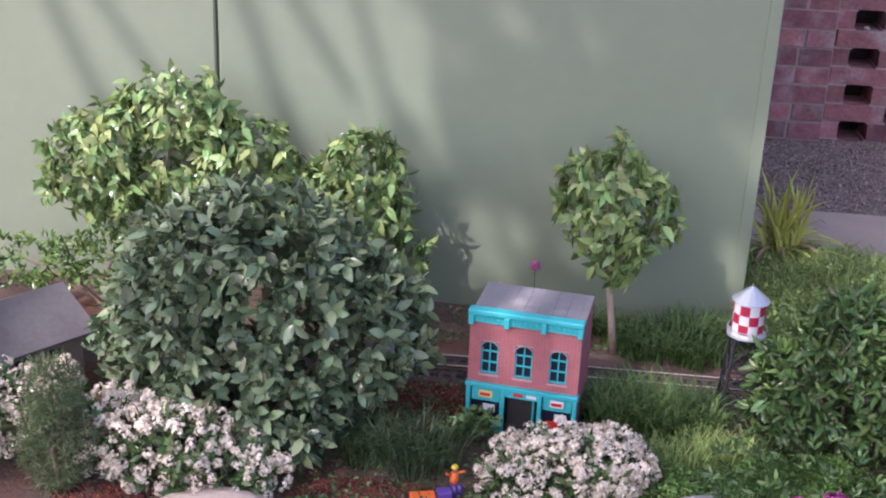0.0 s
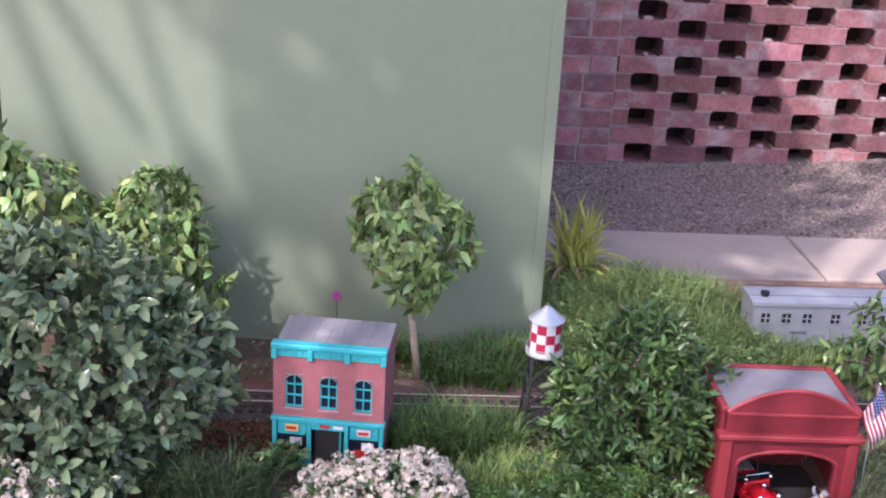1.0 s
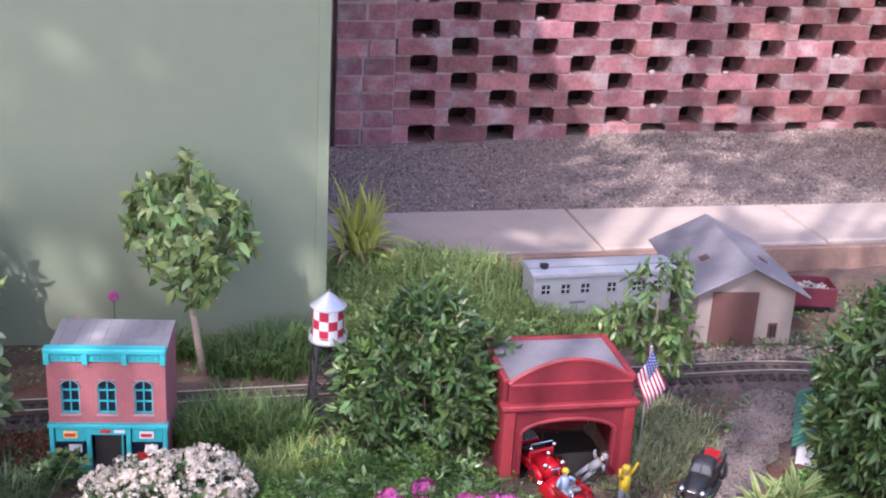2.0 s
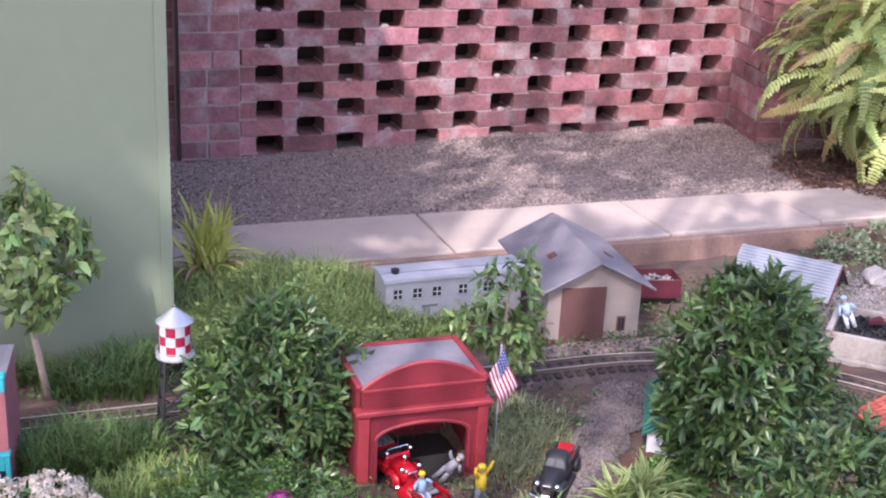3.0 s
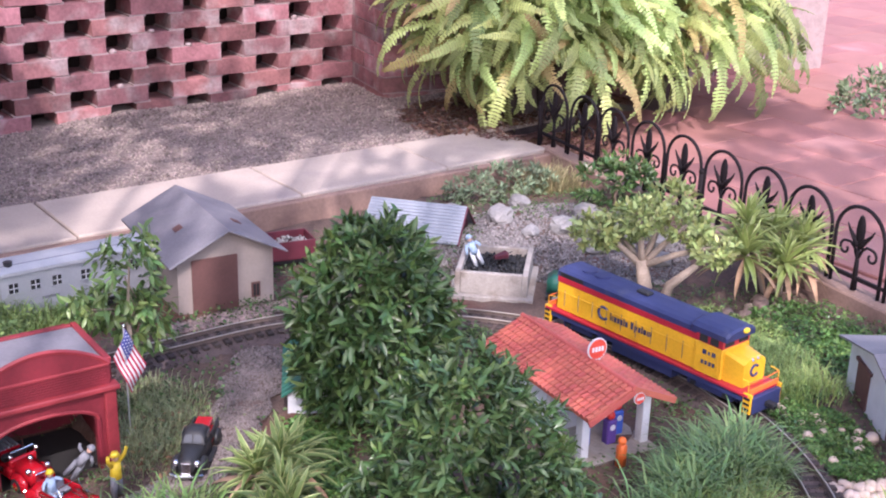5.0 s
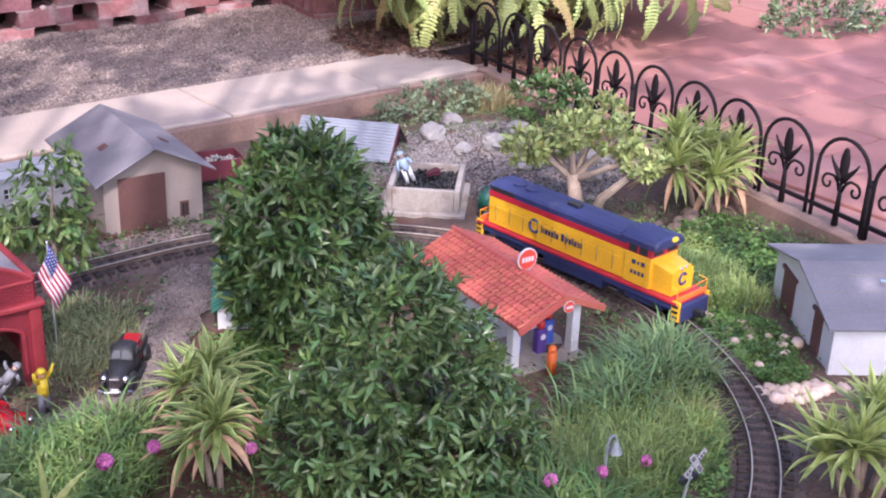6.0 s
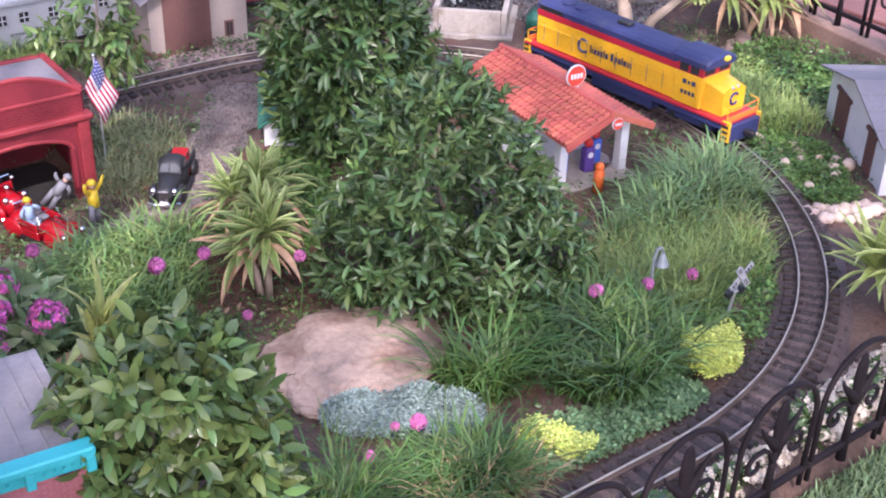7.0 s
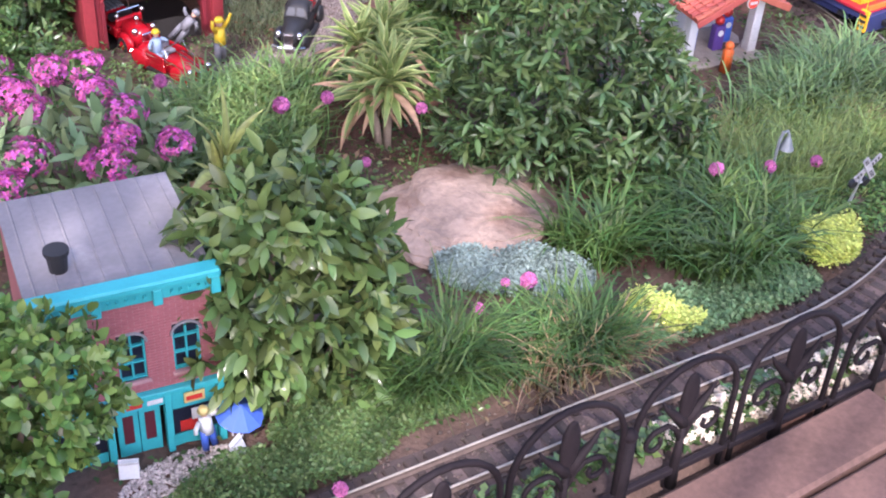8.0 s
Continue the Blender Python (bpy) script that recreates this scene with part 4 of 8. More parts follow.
grass("dry_grass", [(2.78, 2.85, 0.09, 0.09)], 70, 14, 0.07, 0.9, 0.0022, leafmat("dry_grass", (0.32, 0.28, 0.14), 0.7), "dry tufted grass in the garden's corner", 52, 0.016)
grass("feather_grass", [(0.33, 2.02, 0.07, 0.05), (0.27, 1.98, 0.08, 0.05)], 60, 18, 0.052, 0.8, 0.0022, M_GRASS, "pale feathery ground plant before the track", 53, 0.012)


def cover(name, areas, n, size, height, material, label, seed, category="ground cover", gap=0.058):
    rng = np.random.default_rng(seed)
    tot = sum(a[2] * a[3] for a in areas)
    X, Y = [], []
    for ar in areas:
        x, y = in_ellipse(*ar[:4], int(n * ar[2] * ar[3] / tot), rng, ar[4] if len(ar) > 4 else 0)
        X.append(x)
        Y.append(y)
    X, Y = np.concatenate(X), np.concatenate(Y)
    road = np.minimum.reduce([np.hypot(X - a, Y - b) for a, b in ((1.36, 2.14), (1.29, 2.06), (1.22, 1.97), (1.14, 1.88), (1.05, 1.81), (0.95, 1.79), (0.85, 1.79), (1.40, 2.20))])
    k = clear_of_track(X, Y, gap) & clear_of_buildings(X, Y) & (Y > 0.68) & (road > 0.072 + 0.015 * rng.normal(size=len(X)))
    X, Y = X[k], Y[k]
    lump = np.array([noise.noise(Vector((a * 14, b * 14, seed))) for a, b in zip(X, Y)])
    Z = rise(X, Y) + height * (0.35 + 0.65 * rng.uniform(0, 1, len(X))) * (0.75 + 0.9 * lump)
    m = len(X)
    d = unit(rng.normal(size=(m, 3)) * (1, 1, 0.35) + (0, 0, 0.15))
    V, F = simple_leaf(0.62)
    me = scatter_mesh(name, V, F, frames_from(d, unit(rng.normal(0, 0.35, (m, 3)) + (0, 0, 1))), size * rng.uniform(0.6, 1.3, m), np.stack([X, Y, Z], 1), material, False)
    return whole(name, me, Matrix.Identity(4), label, category, kind="stuff")


cover("ground_cover", [(0.72, 0.882, 0.15, 0.042), (0.55, 0.848, 0.14, 0.042), (0.66, 0.90, 0.1, 0.05)], 22000, 0.0062, 0.026, leafmat("creeper_green", (0.100, 0.168, 0.056), 0.5, island=0.45, trans=0.16), "bright green creeping ground cover beside the front track", 61)
cover("ground_cover", [(2.06, 1.24, 0.09, 0.15, -30), (2.17, 1.45, 0.06, 0.12, -20), (2.02, 1.12, 0.05, 0.05)], 13000, 0.0072, 0.02, M_COVER, "green creeping ground cover beside the white house", 62)
cover("ground_cover", [(2.18, 1.62, 0.10, 0.24, 8), (2.08, 1.92, 0.05, 0.06), (2.31, 1.65, 0.11, 0.17, -10)], 15000, 0.008, 0.022, M_GRASS_BRIGHT, "light green moss-like mat outside the track", 63)
cover("ground_cover", [(0.20, 1.90, 0.28, 0.12), (0.40, 1.97, 0.16, 0.09), (0.5, 1.9, 0.16, 0.1)], 20000, 0.0085, 0.03, M_COVER, "green creeping ground cover round the brick shop", 64)
cover("ground_cover", [(1.16, 0.87, 0.14, 0.05), (1.28, 0.85, 0.10, 0.035)], 8000, 0.0080, 0.03, leafmat("sedum_green", (0.15, 0.26, 0.12), 0.5), "green fleshy sedum mat", 65)
cover("ground_cover", [(1.55, 1.0, 0.16, 0.11, 20), (1.70, 1.12, 0.10, 0.12)], 5000, 0.010, 0.03, M_COVER, "green creeping plants inside the curve", 66)
cover("ground_cover", [(1.82, 1.92, 0.14, 0.16), (1.72, 2.05, 0.16, 0.10), (1.94, 1.72, 0.05, 0.12)], 5000, 0.010, 0.025, M_LEAF_MID, "green weeds between the red-roofed station and the track", 67)
cover("ground_cover", [(0.52, 2.62, 0.10, 0.12), (0.75, 2.45, 0.2, 0.08)], 4000, 0.013, 0.05, M_GRASS_BRIGHT, "light green weeds at the wall's corner", 68)
cover("ground_cover", [(-0.3, 1.72, 0.2, 0.06), (-0.05, 1.76, 0.2, 0.06), (0.05, 1.68, 0.3, 0.05)], 5000, 0.011, 0.02, M_LEAF_MID, "creeping green weeds on red mulch", 69)
cover("ground_cover", [(2.50, 1.62, 0.12, 0.14), (2.40, 1.46, 0.12, 0.1), (2.5, 1.35, 0.15, 0.2)], 6000, 0.011, 0.03, M_COVER, "green creeping plants by the white house", 70)
cover("ground_cover", [(1.24, 1.76, 0.07, 0.08), (1.14, 1.62, 0.12, 0.1)], 4500, 0.012, 0.035, M_COVER, "green creeping plants by the dirt road", 71)
cover("ground_cover", [(0.60, 1.28, 0.2, 0.1), (0.75, 1.35, 0.16, 0.10)], 4000, 0.014, 0.04, M_LEAF_MID, "green leafy ground cover behind the shop", 72)
cover("weeds", [(0.0, 1.95, 0.9, 0.32), (0.7, 1.75, 0.7, 0.5), (0.75, 1.15, 0.55, 0.32), (1.5, 1.35, 0.5, 0.5), (1.0, 2.15, 0.9, 0.12), (-0.1, 2.48, 0.9, 0.1), (2.3, 1.5, 0.4, 0.5), (1.2, 2.55, 0.5, 0.3), (1.75, 2.6, 0.5, 0.3), (2.55, 2.75, 0.3, 0.25)], 34000, 0.010, 0.018, M_LEAF_MID, "low creeping weeds and moss over the soil", 77)
cover("ground_cover", [(0.66, 2.78, 0.24, 0.2), (0.56, 2.6, 0.12, 0.12), (0.8, 2.55, 0.2, 0.14)], 6000, 0.013, 0.055, M_GRASS_BRIGHT, "light green weedy growth on the grass mound", 79)
cover("weeds", [(0.3, 1.95, 0.9, 0.32), (0.7, 1.5, 0.7, 0.6), (1.5, 1.35, 0.5, 0.5), (2.3, 1.5, 0.4, 0.5)], 14000, 0.0065, 0.016, M_COVER, "light green sprouting weeds", 78)
cover("yellow_sedum", [(1.428, 0.885, 0.045, 0.045)], 8000, 0.0056, 0.07, M_YELLOW_SEDUM, "bright yellow-green sedum clump at the track's edge", 73, "sedum", 0.04)
cover("yellow_sedum", [(1.103, 0.913, 0.025, 0.018), (1.122, 0.873, 0.026, 0.020), (1.130, 0.846, 0.032, 0.018)], 3600, 0.0056, 0.042, M_YELLOW_SEDUM, "patch of yellow flowering sedum", 74, "sedum", 0.04)
cover("blue_sedum", [(0.995, 1.052, 0.115, 0.046, -34)], 15000, 0.0056, 0.034, M_BLUE_SEDUM, "blue-grey fleshy sedum below a flat stone", 75, "sedum")
cover("ivy", [(-0.115, 2.015, 0.035, 0.025), (-0.16, 1.99, 0.03, 0.02)], 420, 0.018, 0.075, M_LEAF_MID, "green trailing weeds before the brick shop", 81)
cover("blue_sedum", [(0.87, 2.50, 0.07, 0.03)], 900, 0.013, 0.03, M_BLUE_SEDUM, "blue-grey sedum behind the firehouse", 82, "sedum")
cover("fence_plants", [(1.47, 0.70, 0.10, 0.03), (1.0, 0.685, 0.3, 0.022), (1.1, 0.67, 0.12, 0.02)], 3600, 0.014, 0.05, M_LEAF_MID, "green weeds under the near fence", 76, gap=0.05)


# ---- lawn beyond the near fence ----
def build_lawn():
    rng = np.random.default_rng(80)
    x, y = rng.uniform(1.27, 2.1, 16000), rng.uniform(0.36, 0.635, 16000)
    P = np.stack([x, y, np.full(16000, -0.03)], 1)
    lawn = whole("lawn", bm_mesh("lawn", box(1.265, -0.5, -0.13, 2.5, 0.64, -0.028), mat("lawn_soil", (0.07, 0.10, 0.04), 0.95, bump=0.5)), Matrix.Identity(4), "strip of short green lawn outside the near fence", "lawn", kind="structure")
    part("lawn_blades", blades("lawn_blades", P, 0.017, 0.8, 0.0024, leafmat("lawn_green", (0.19, 0.275, 0.13), 0.5), rng), lawn, kind="stuff")


build_lawn()


# ---- flower masses ----
PETAL_V = np.array([(0, 0, 0), (0.5, -0.28, 0.18), (1, 0, 0.12), (0.5, 0.28, 0.18)])
FLOWER_V = np.concatenate([PETAL_V @ np.array([[math.cos(a), math.sin(a), 0], [-math.sin(a), math.cos(a), 0], [0, 0, 1]]) for a in (0, 1.2566, 2.5133, 3.7699, 5.0265)])
FLOWER_F = np.concatenate([np.array([[0, 1, 2], [0, 2, 3]]) + 4 * k for k in range(5)])


def flower_mass(name, x, y, blobs, n, size, material, label, seed, leaf, category="flowers", leaves=240):
    rng = np.random.default_rng(seed)
    b = thing(name, pose(x, y, up(x, y)), label, category)
    # round clumps of florets
    C, D = blob_points(blobs, max(8, n // 20), rng, 0.05)
    off = unit(rng.normal(size=(len(C) * 20, 3)) + 0.7 * np.repeat(D, 20, 0))
    P = np.repeat(C, 20, 0) + off * size * np.repeat(rng.uniform(1.2, 2.3, (len(C), 1)), 20, 0) + rng.normal(0, size * 0.25, off.shape)
    Dn = unit(off + rng.normal(0, 0.25, off.shape))
    way = unit(np.cross(Dn, rng.normal(size=Dn.shape)))
    part("blossoms", scatter_mesh("blossoms", FLOWER_V, FLOWER_F, frames_from(way, Dn), size * rng.uniform(0.55, 1.1, len(P)), P, material), b, kind="stuff")
    part("foliage", foliage("foliage", [(*q[:3], *(np.array(q[3:]) * 0.93)) for q in blobs], leaves, 5, 0.022, leaf, rng, 0.34), b, "green leaves under the blossoms", kind="stuff")
    return b


flower_mass("white_flowers", 0.06, 1.90, [(0, 0, 0.035, 0.14, 0.09, 0.065), (0.06, 0, 0.045, 0.09, 0.08, 0.065), (-0.08, -0.03, 0.02, 0.08, 0.07, 0.05)], 8600, 0.0048, M_WHITE_FLOWER, "dense mound of small white blossoms before the brick shop", 91, M_LEAF_MID)
flower_mass("white_flowers", -0.62, 1.80, [(0, 0, 0.06, 0.13, 0.08, 0.085), (0.10, 0, 0.04, 0.10, 0.07, 0.06), (-0.10, 0.02, 0.07, 0.10, 0.08, 0.08)], 7600, 0.0048, M_WHITE_FLOWER, "mound of small white blossoms under the large shrub", 92, M_LEAF_MID)
flower_mass("white_flowers", -0.98, 1.80, [(0, 0, 0.08, 0.12, 0.10, 0.10), (0.12, 0.04, 0.09, 0.08, 0.08, 0.08)], 7000, 0.0048, M_WHITE_FLOWER, "mound of small white blossoms beside the grey station", 93, M_LEAF_MID)
flower_mass("white_flowers", 1.50, 0.70, [(0, 0, 0.01, 0.14, 0.035, 0.035), (0.13, 0.01, 0.012, 0.12, 0.035, 0.035), (-0.42, -0.005, 0.01, 0.14, 0.02, 0.025), (-0.25, -0.01, 0.01, 0.12, 0.02, 0.025)], 6400, 0.0050, M_WHITE_FLOWER, "white alyssum at the foot of the near fence", 94, M_LEAF_MID, leaves=80)


M_PENTAS = leafmat("pentas_leaf", (0.185, 0.27, 0.13), 0.4)


def pink_plant(x, y, heads, label, seed, size=0.0070, leaf=0.042):
    rng = np.random.default_rng(seed)
    b = thing("pink_flowers", pose(x, y, up(x, y)), label, "flowers")
    part("foliage", foliage("foliage", [(0, 0, 0.08, 0.16, 0.13, 0.09), (0.08, -0.05, 0.06, 0.12, 0.1, 0.08)], 170, 5, leaf, M_PENTAS if leaf > 0.03 else M_LEAF_MID, rng, 0.34), b, "dark green pointed leaves", kind="stuff")
    for hx, hy, hz, r in [(a, c, d, 0.94 * e) for a, c, d, e in heads]:
        n = 66
        d = unit(rng.normal(size=(n, 3)) + (0, 0, 0.8))
        P = d * r * 1.0 * (1, 1, 0.6) * rng.uniform(0.75, 1.08, (n, 1)) + rng.normal(0, r * 0.09, (n, 3)) * (1, 1, 0.5)
        way = unit(np.cross(d, rng.normal(size=d.shape)))
        part("flower_head", scatter_mesh("flower_head", FLOWER_V, FLOWER_F, frames_from(way, d), size * rng.uniform(0.8, 1.2, n), P, M_PINK_FLOWER), b, "cluster of magenta starry blossoms", pose(hx, hy, hz))
        part("stem", (tube([(hx * 0.5, hy * 0.5, 0.0), (hx * 0.8, hy * 0.8, hz * 0.6), (hx, hy, hz)], 0.0018, 5), M_LEAF_DARK), b)


pink_plant(0.52, 1.45, [(0.05, 0.13, 0.165, 0.036), (0.00, 0.12, 0.175, 0.030), (-0.06, 0.09, 0.165, 0.034), (-0.05, 0.05, 0.16, 0.032), (0.045, 0.05, 0.165, 0.032), (0.065, -0.01, 0.16, 0.034), (0.04, -0.075, 0.16, 0.030), (0.095, -0.13, 0.165, 0.030), (0.01, -0.14, 0.165, 0.038), (-0.09, -0.08, 0.165, 0.038), (-0.12, 0.02, 0.165, 0.036), (-0.13, -0.13, 0.16, 0.034), (-0.01, -0.07, 0.13, 0.014)],
           "magenta pentas in full flower behind the turquoise shop", 95)
pink_plant(0.44, 1.80, [(0.0, 0, 0.05, 0.025), (0.06, 0.01, 0.06, 0.022), (0.12, -0.03, 0.05, 0.022)], "low magenta flowers before the dark shrub", 96, 0.008, 0.018)


def small_flower(x, y, z, r, seed, colour=M_PINK_FLOWER):
    rng = np.random.default_rng(seed)
    g = up(x, y)
    b = thing("pink_flower", pose(x, y, g), "single pink pompom flower on a thin stem", "flower", "single pink flowers")
    d = unit(rng.normal(size=(46, 3)) + (0, 0, 0.5))
    way = unit(np.cross(d, rng.normal(size=d.shape)))
    part("flower_head", scatter_mesh("flower_head", FLOWER_V, FLOWER_F, frames_from(way, d), r * 0.6 * rng.uniform(0.7, 1.1, 46), d * r * 0.55, colour), b, "", pose(0, 0, z - g))
    part("stem", (tube([(rng.normal(0, 0.01), rng.normal(0, 0.01), -0.01), (0.003, 0, (z - g) * 0.5), (0, 0, z - g)], 0.0012, 5), M_LEAF_MID), b)


# ---- strap-leaved plants, leaf by leaf ----
def strap_mesh(length, width, arch, seed, materials, edge=0.13):
    rng = np.random.default_rng(seed)
    n = 8
    V, F, MI = [], [], []
    for i in range(n + 1):
        t = i / n
        w = width * min(1.0, 0.45 + 1.6 * t) * (1 - t ** 2.2)
        # arch from steep to level
        x = length * sum(math.cos(1.25 - arch * (k + 0.5) / n) for k in range(i)) / n
        z = length * sum(math.sin(1.25 - arch * (k + 0.5) / n) for k in range(i)) / n
        for s, dz in ((-1, 0.22), (-1 + edge * 2, 0.06), (0, 0), (1 - edge * 2, 0.06), (1, 0.22)):
            V.append((x, s * w / 2, z + dz * w))
    for i in range(n):
        for k in range(4):
            F.append((5 * i + k, 5 * i + 5 + k, 5 * i + 6 + k, 5 * i + 1 + k))
            MI.append(1 if k in (0, 3) and len(materials) > 1 else 0)
    me = link_mesh("leaf", V, np.array(F), materials, True)
    me.polygons.foreach_set("material_index", np.array(MI, dtype=np.int32))
    return me


M_CREAM = leafmat("cream_stripe", (0.36, 0.41, 0.16), 0.45, island=0.3, vary=0.4)


def strap_plant(name, x, y, leaves, length, width, label, seed, materials, dead=0, arch=(0.9, 2.0), group="", z=0.0, loose=0.0):
    rng = np.random.default_rng(seed)
    b = thing(name, pose(x, y, up(x, y) + z), label, "plant", group)
    shapes = [strap_mesh(length, width, a, seed + i, materials) for i, a in enumerate(np.linspace(*arch, 4))]
    part("stem", (cyl(0.010, 0.007, (0, 0, -0.01 - z), (0, 0, 0.03), 8), M_BARK_PALE), b)
    for i in range(leaves):
        f = i / leaves
        m = pose(rng.normal(0, loose), rng.normal(0, loose), 0.005 + 0.03 * (1 - f) - rng.uniform(0, loose), rng.uniform(-14, 14), -35 * (1 - f) + rng.uniform(-16, 16), i * 137.5 + rng.uniform(-20, 20)) @ Matrix.Scale(rng.uniform(0.5, 1.15), 4)
        part("leaf", shapes[int(min(3, f * 4))], b, m=m)
    if dead:
        dm = [strap_mesh(length * 1.1, width * 1.15, 1.9 + 0.6 * i, seed + 20 + i, [M_DEAD]) for i in range(2)]
        for i in range(dead):
            m = pose(0, 0, 0.01, rng.uniform(-20, 20), rng.uniform(-5, 45), i * 360 / dead + rng.uniform(-20, 20)) @ Matrix.Scale(rng.uniform(0.7, 1.05), 4)
            part("dead_leaf", dm[i % 2], b, "withered brown hanging leaf", m)
    return b


M_SPLASH = leafmat("splashed_leaf", (0.42, 0.48, 0.15), 0.4, island=0.35, vary=0.7)
M_DRAC = leafmat("dracaena_leaf", (0.150, 0.240, 0.070), 0.38, island=0.5, vary=0.4)
M_FLAXLEAF = leafmat("flax_leaf", (0.24, 0.335, 0.095), 0.36, island=0.5, vary=0.5)
strap_plant("dracaena", 0.685, 1.33, 15, 0.135, 0.027, "variegated yellow strap leaves behind a shrub", 103, [M_SPLASH, M_CREAM], 2, arch=(0.2, 1.6), z=0.06)
strap_plant("lily_plant", 0.570, 2.95, 105, 0.205, 0.015, "yellow-green arching strap leaves at the green wall's corner", 106, [M_FLAX], 8, z=0.02, loose=0.02, arch=(0.2, 1.9))
strap_plant("flax", 2.86, 1.30, 26, 0.22, 0.022, "variegated flax clump by the iron fence", 107, [M_FLAX, M_CREAM], 2, z=0.02)


def rosette_plant(name, x, y, crowns, leaves, length, width, label, seed, materials, dead=0):
    """Crowns of pointed leaves on short leaning stems, with withered leaves hanging below."""
    rng = np.random.default_rng(seed)
    b = thing(name, pose(x, y, up(x, y)), label, "plant")
    shapes = [strap_mesh(length, width, a, seed + i, materials) for i, a in enumerate((0.30, 0.65, 1.00, 1.35))]
    withered = [strap_mesh(length * 1.05, width * 1.1, a, seed + 20 + i, [M_DEAD_SPECK]) for i, a in enumerate((0.8, 1.2))]
    for cx, cy, cz in crowns:
        part("stem", (tube([(cx * 0.35, cy * 0.35, -0.012), (cx * 0.6, cy * 0.6, cz * 0.55), (cx, cy, cz + 0.012)], 0.0065, 7, 0.005), M_BARK_PALE, True), b, "short ringed stem")
        for i in range(leaves):
            f = (i + 0.5) / leaves
            tilt = -22 + 88 * f ** 0.9 + rng.uniform(-20, 20)
            m = pose(cx, cy, cz + 0.028 * (1 - f), 0, tilt, 0) @ Matrix.Scale(rng.uniform(0.72, 1.12) * (0.75 + 0.35 * min(1, 2 * f)), 4)
            turn_ = Matrix.Translation((cx, cy, 0)) @ Matrix.Rotation(math.radians(i * 137.5 + rng.uniform(-18, 18)), 4, "Z") @ Matrix.Translation((-cx, -cy, 0))
            part("leaf", shapes[int(rng.integers(0, 4))], b, m=turn_ @ m @ Matrix.Rotation(rng.uniform(-0.35, 0.35), 4, "X"))
        for i in range(dead):
            tilt = rng.uniform(48, 100)
            turn_ = Matrix.Translation((cx, cy, 0)) @ Matrix.Rotation(math.radians(i * 360 / dead + rng.uniform(-25, 25)), 4, "Z") @ Matrix.Translation((-cx, -cy, 0))
            part("dead_leaf", withered[i % 2], b, "withered brown hanging leaf", turn_ @ pose(cx, cy, cz, 0, tilt, 0) @ Matrix.Scale(rng.uniform(0.9, 1.35), 4) @ Matrix.Rotation(rng.uniform(-0.5, 0.5), 4, "X"))
    return b


M_DEAD_SPECK = leafmat("withered_speckled", (0.40, 0.27, 0.16), 0.8, island=0.4, trans=0.08, vary=0.6)
rosette_plant("dracaena", 1.00, 1.425, [(0.0, 0.0, 0.108), (0.016, 0.04, 0.112), (-0.02, 0.03, 0.085)], 50, 0.080, 0.0140, "speckled green dracaena with withered hanging lower leaves", 101, [M_DRAC, M_CREAM], 11)
rosette_plant("dracaena", 1.075, 1.585, [(0.0, 0.0, 0.100), (-0.04, 0.01, 0.080), (0.035, 0.02, 0.075), (0.0, -0.04, 0.070)], 46, 0.082, 0.0130, "green dracaena with a few withered lower leaves", 102, [M_DRAC, M_CREAM], 6)
rosette_plant("dracaena", 2.625, 1.80, [(0.055, -0.01, 0.105), (-0.13, 0.01, 0.120), (-0.075, 0.06, 0.165), (0.0, 0.04, 0.130), (-0.03, -0.03, 0.085), (0.11, 0.03, 0.10)], 58, 0.112, 0.0155, "cream-speckled yellow-green dracaena clump by the iron fence", 104, [M_FLAXLEAF, M_CREAM], 6)
rosette_plant("dracaena", 1.80, 0.805, [(-0.03, 0.0, 0.085), (0.05, 0.03, 0.10), (0.045, -0.045, 0.075), (-0.05, 0.04, 0.07), (0.09, 0.0, 0.09)], 54, 0.096, 0.0125, "cream-speckled green dracaena clump outside the track's curve", 105, [M_FLAXLEAF, M_CREAM])


# ---- hanging fern ----
M_FERN_DRY = mat("fern_dry", (0.42, 0.33, 0.14), 0.6, vary=0.3, scale=9, fine=70, bump=0.0, obrand=0.3, alpha_leaf=0.25, spec=0.3)

def frond_mesh(length, arch, seed, material=M_FERN):
    rng = np.random.default_rng(seed)
    n = 36
    V, F = [], []

    def quad(a, b, c, d):
        i = len(V)
        V.extend([a, b, c, d])
        F.append((i, i + 1, i + 2, i + 3))
    ang, p = 1.05, np.array([0.0, 0, 0])
    prev = p
    for i in range(n):
        t = (i + 1) / n
        d = np.array([math.cos(ang), 0, math.sin(ang)])
        ang -= arch / n
        p = prev + d * length / n
        up_ = np.array([-d[2], 0, d[0]])
        w = 0.0022 * (1 - 0.7 * t)
        quad(prev + (0, -w, 0), p + (0, -w, 0), p + (0, w, 0), prev + (0, w, 0))
        pl = length * 0.062 * (math.sin(math.pi * min(1, t * 0.92 + 0.08)) ** 0.6) * rng.uniform(0.6, 1.15) + 0.003
        hw = length / n * 0.47
        for s in (-1, 1):
            tip = p + np.array([0, s * pl, 0]) + d * pl * 0.22 - up_ * pl * rng.uniform(0.05, 0.35)
            mid = p + np.array([0, s * pl * 0.55, 0]) + d * pl * 0.08 + up_ * pl * 0.03
            quad(p - d * hw * 0.6, mid - d * hw, mid + d * hw, p + d * hw * 0.6)
            quad(mid - d * hw, tip - d * hw * 0.45, tip + d * hw * 0.45, mid + d * hw)
        prev = p
    return link_mesh("frond", V, np.array(F), material, False)


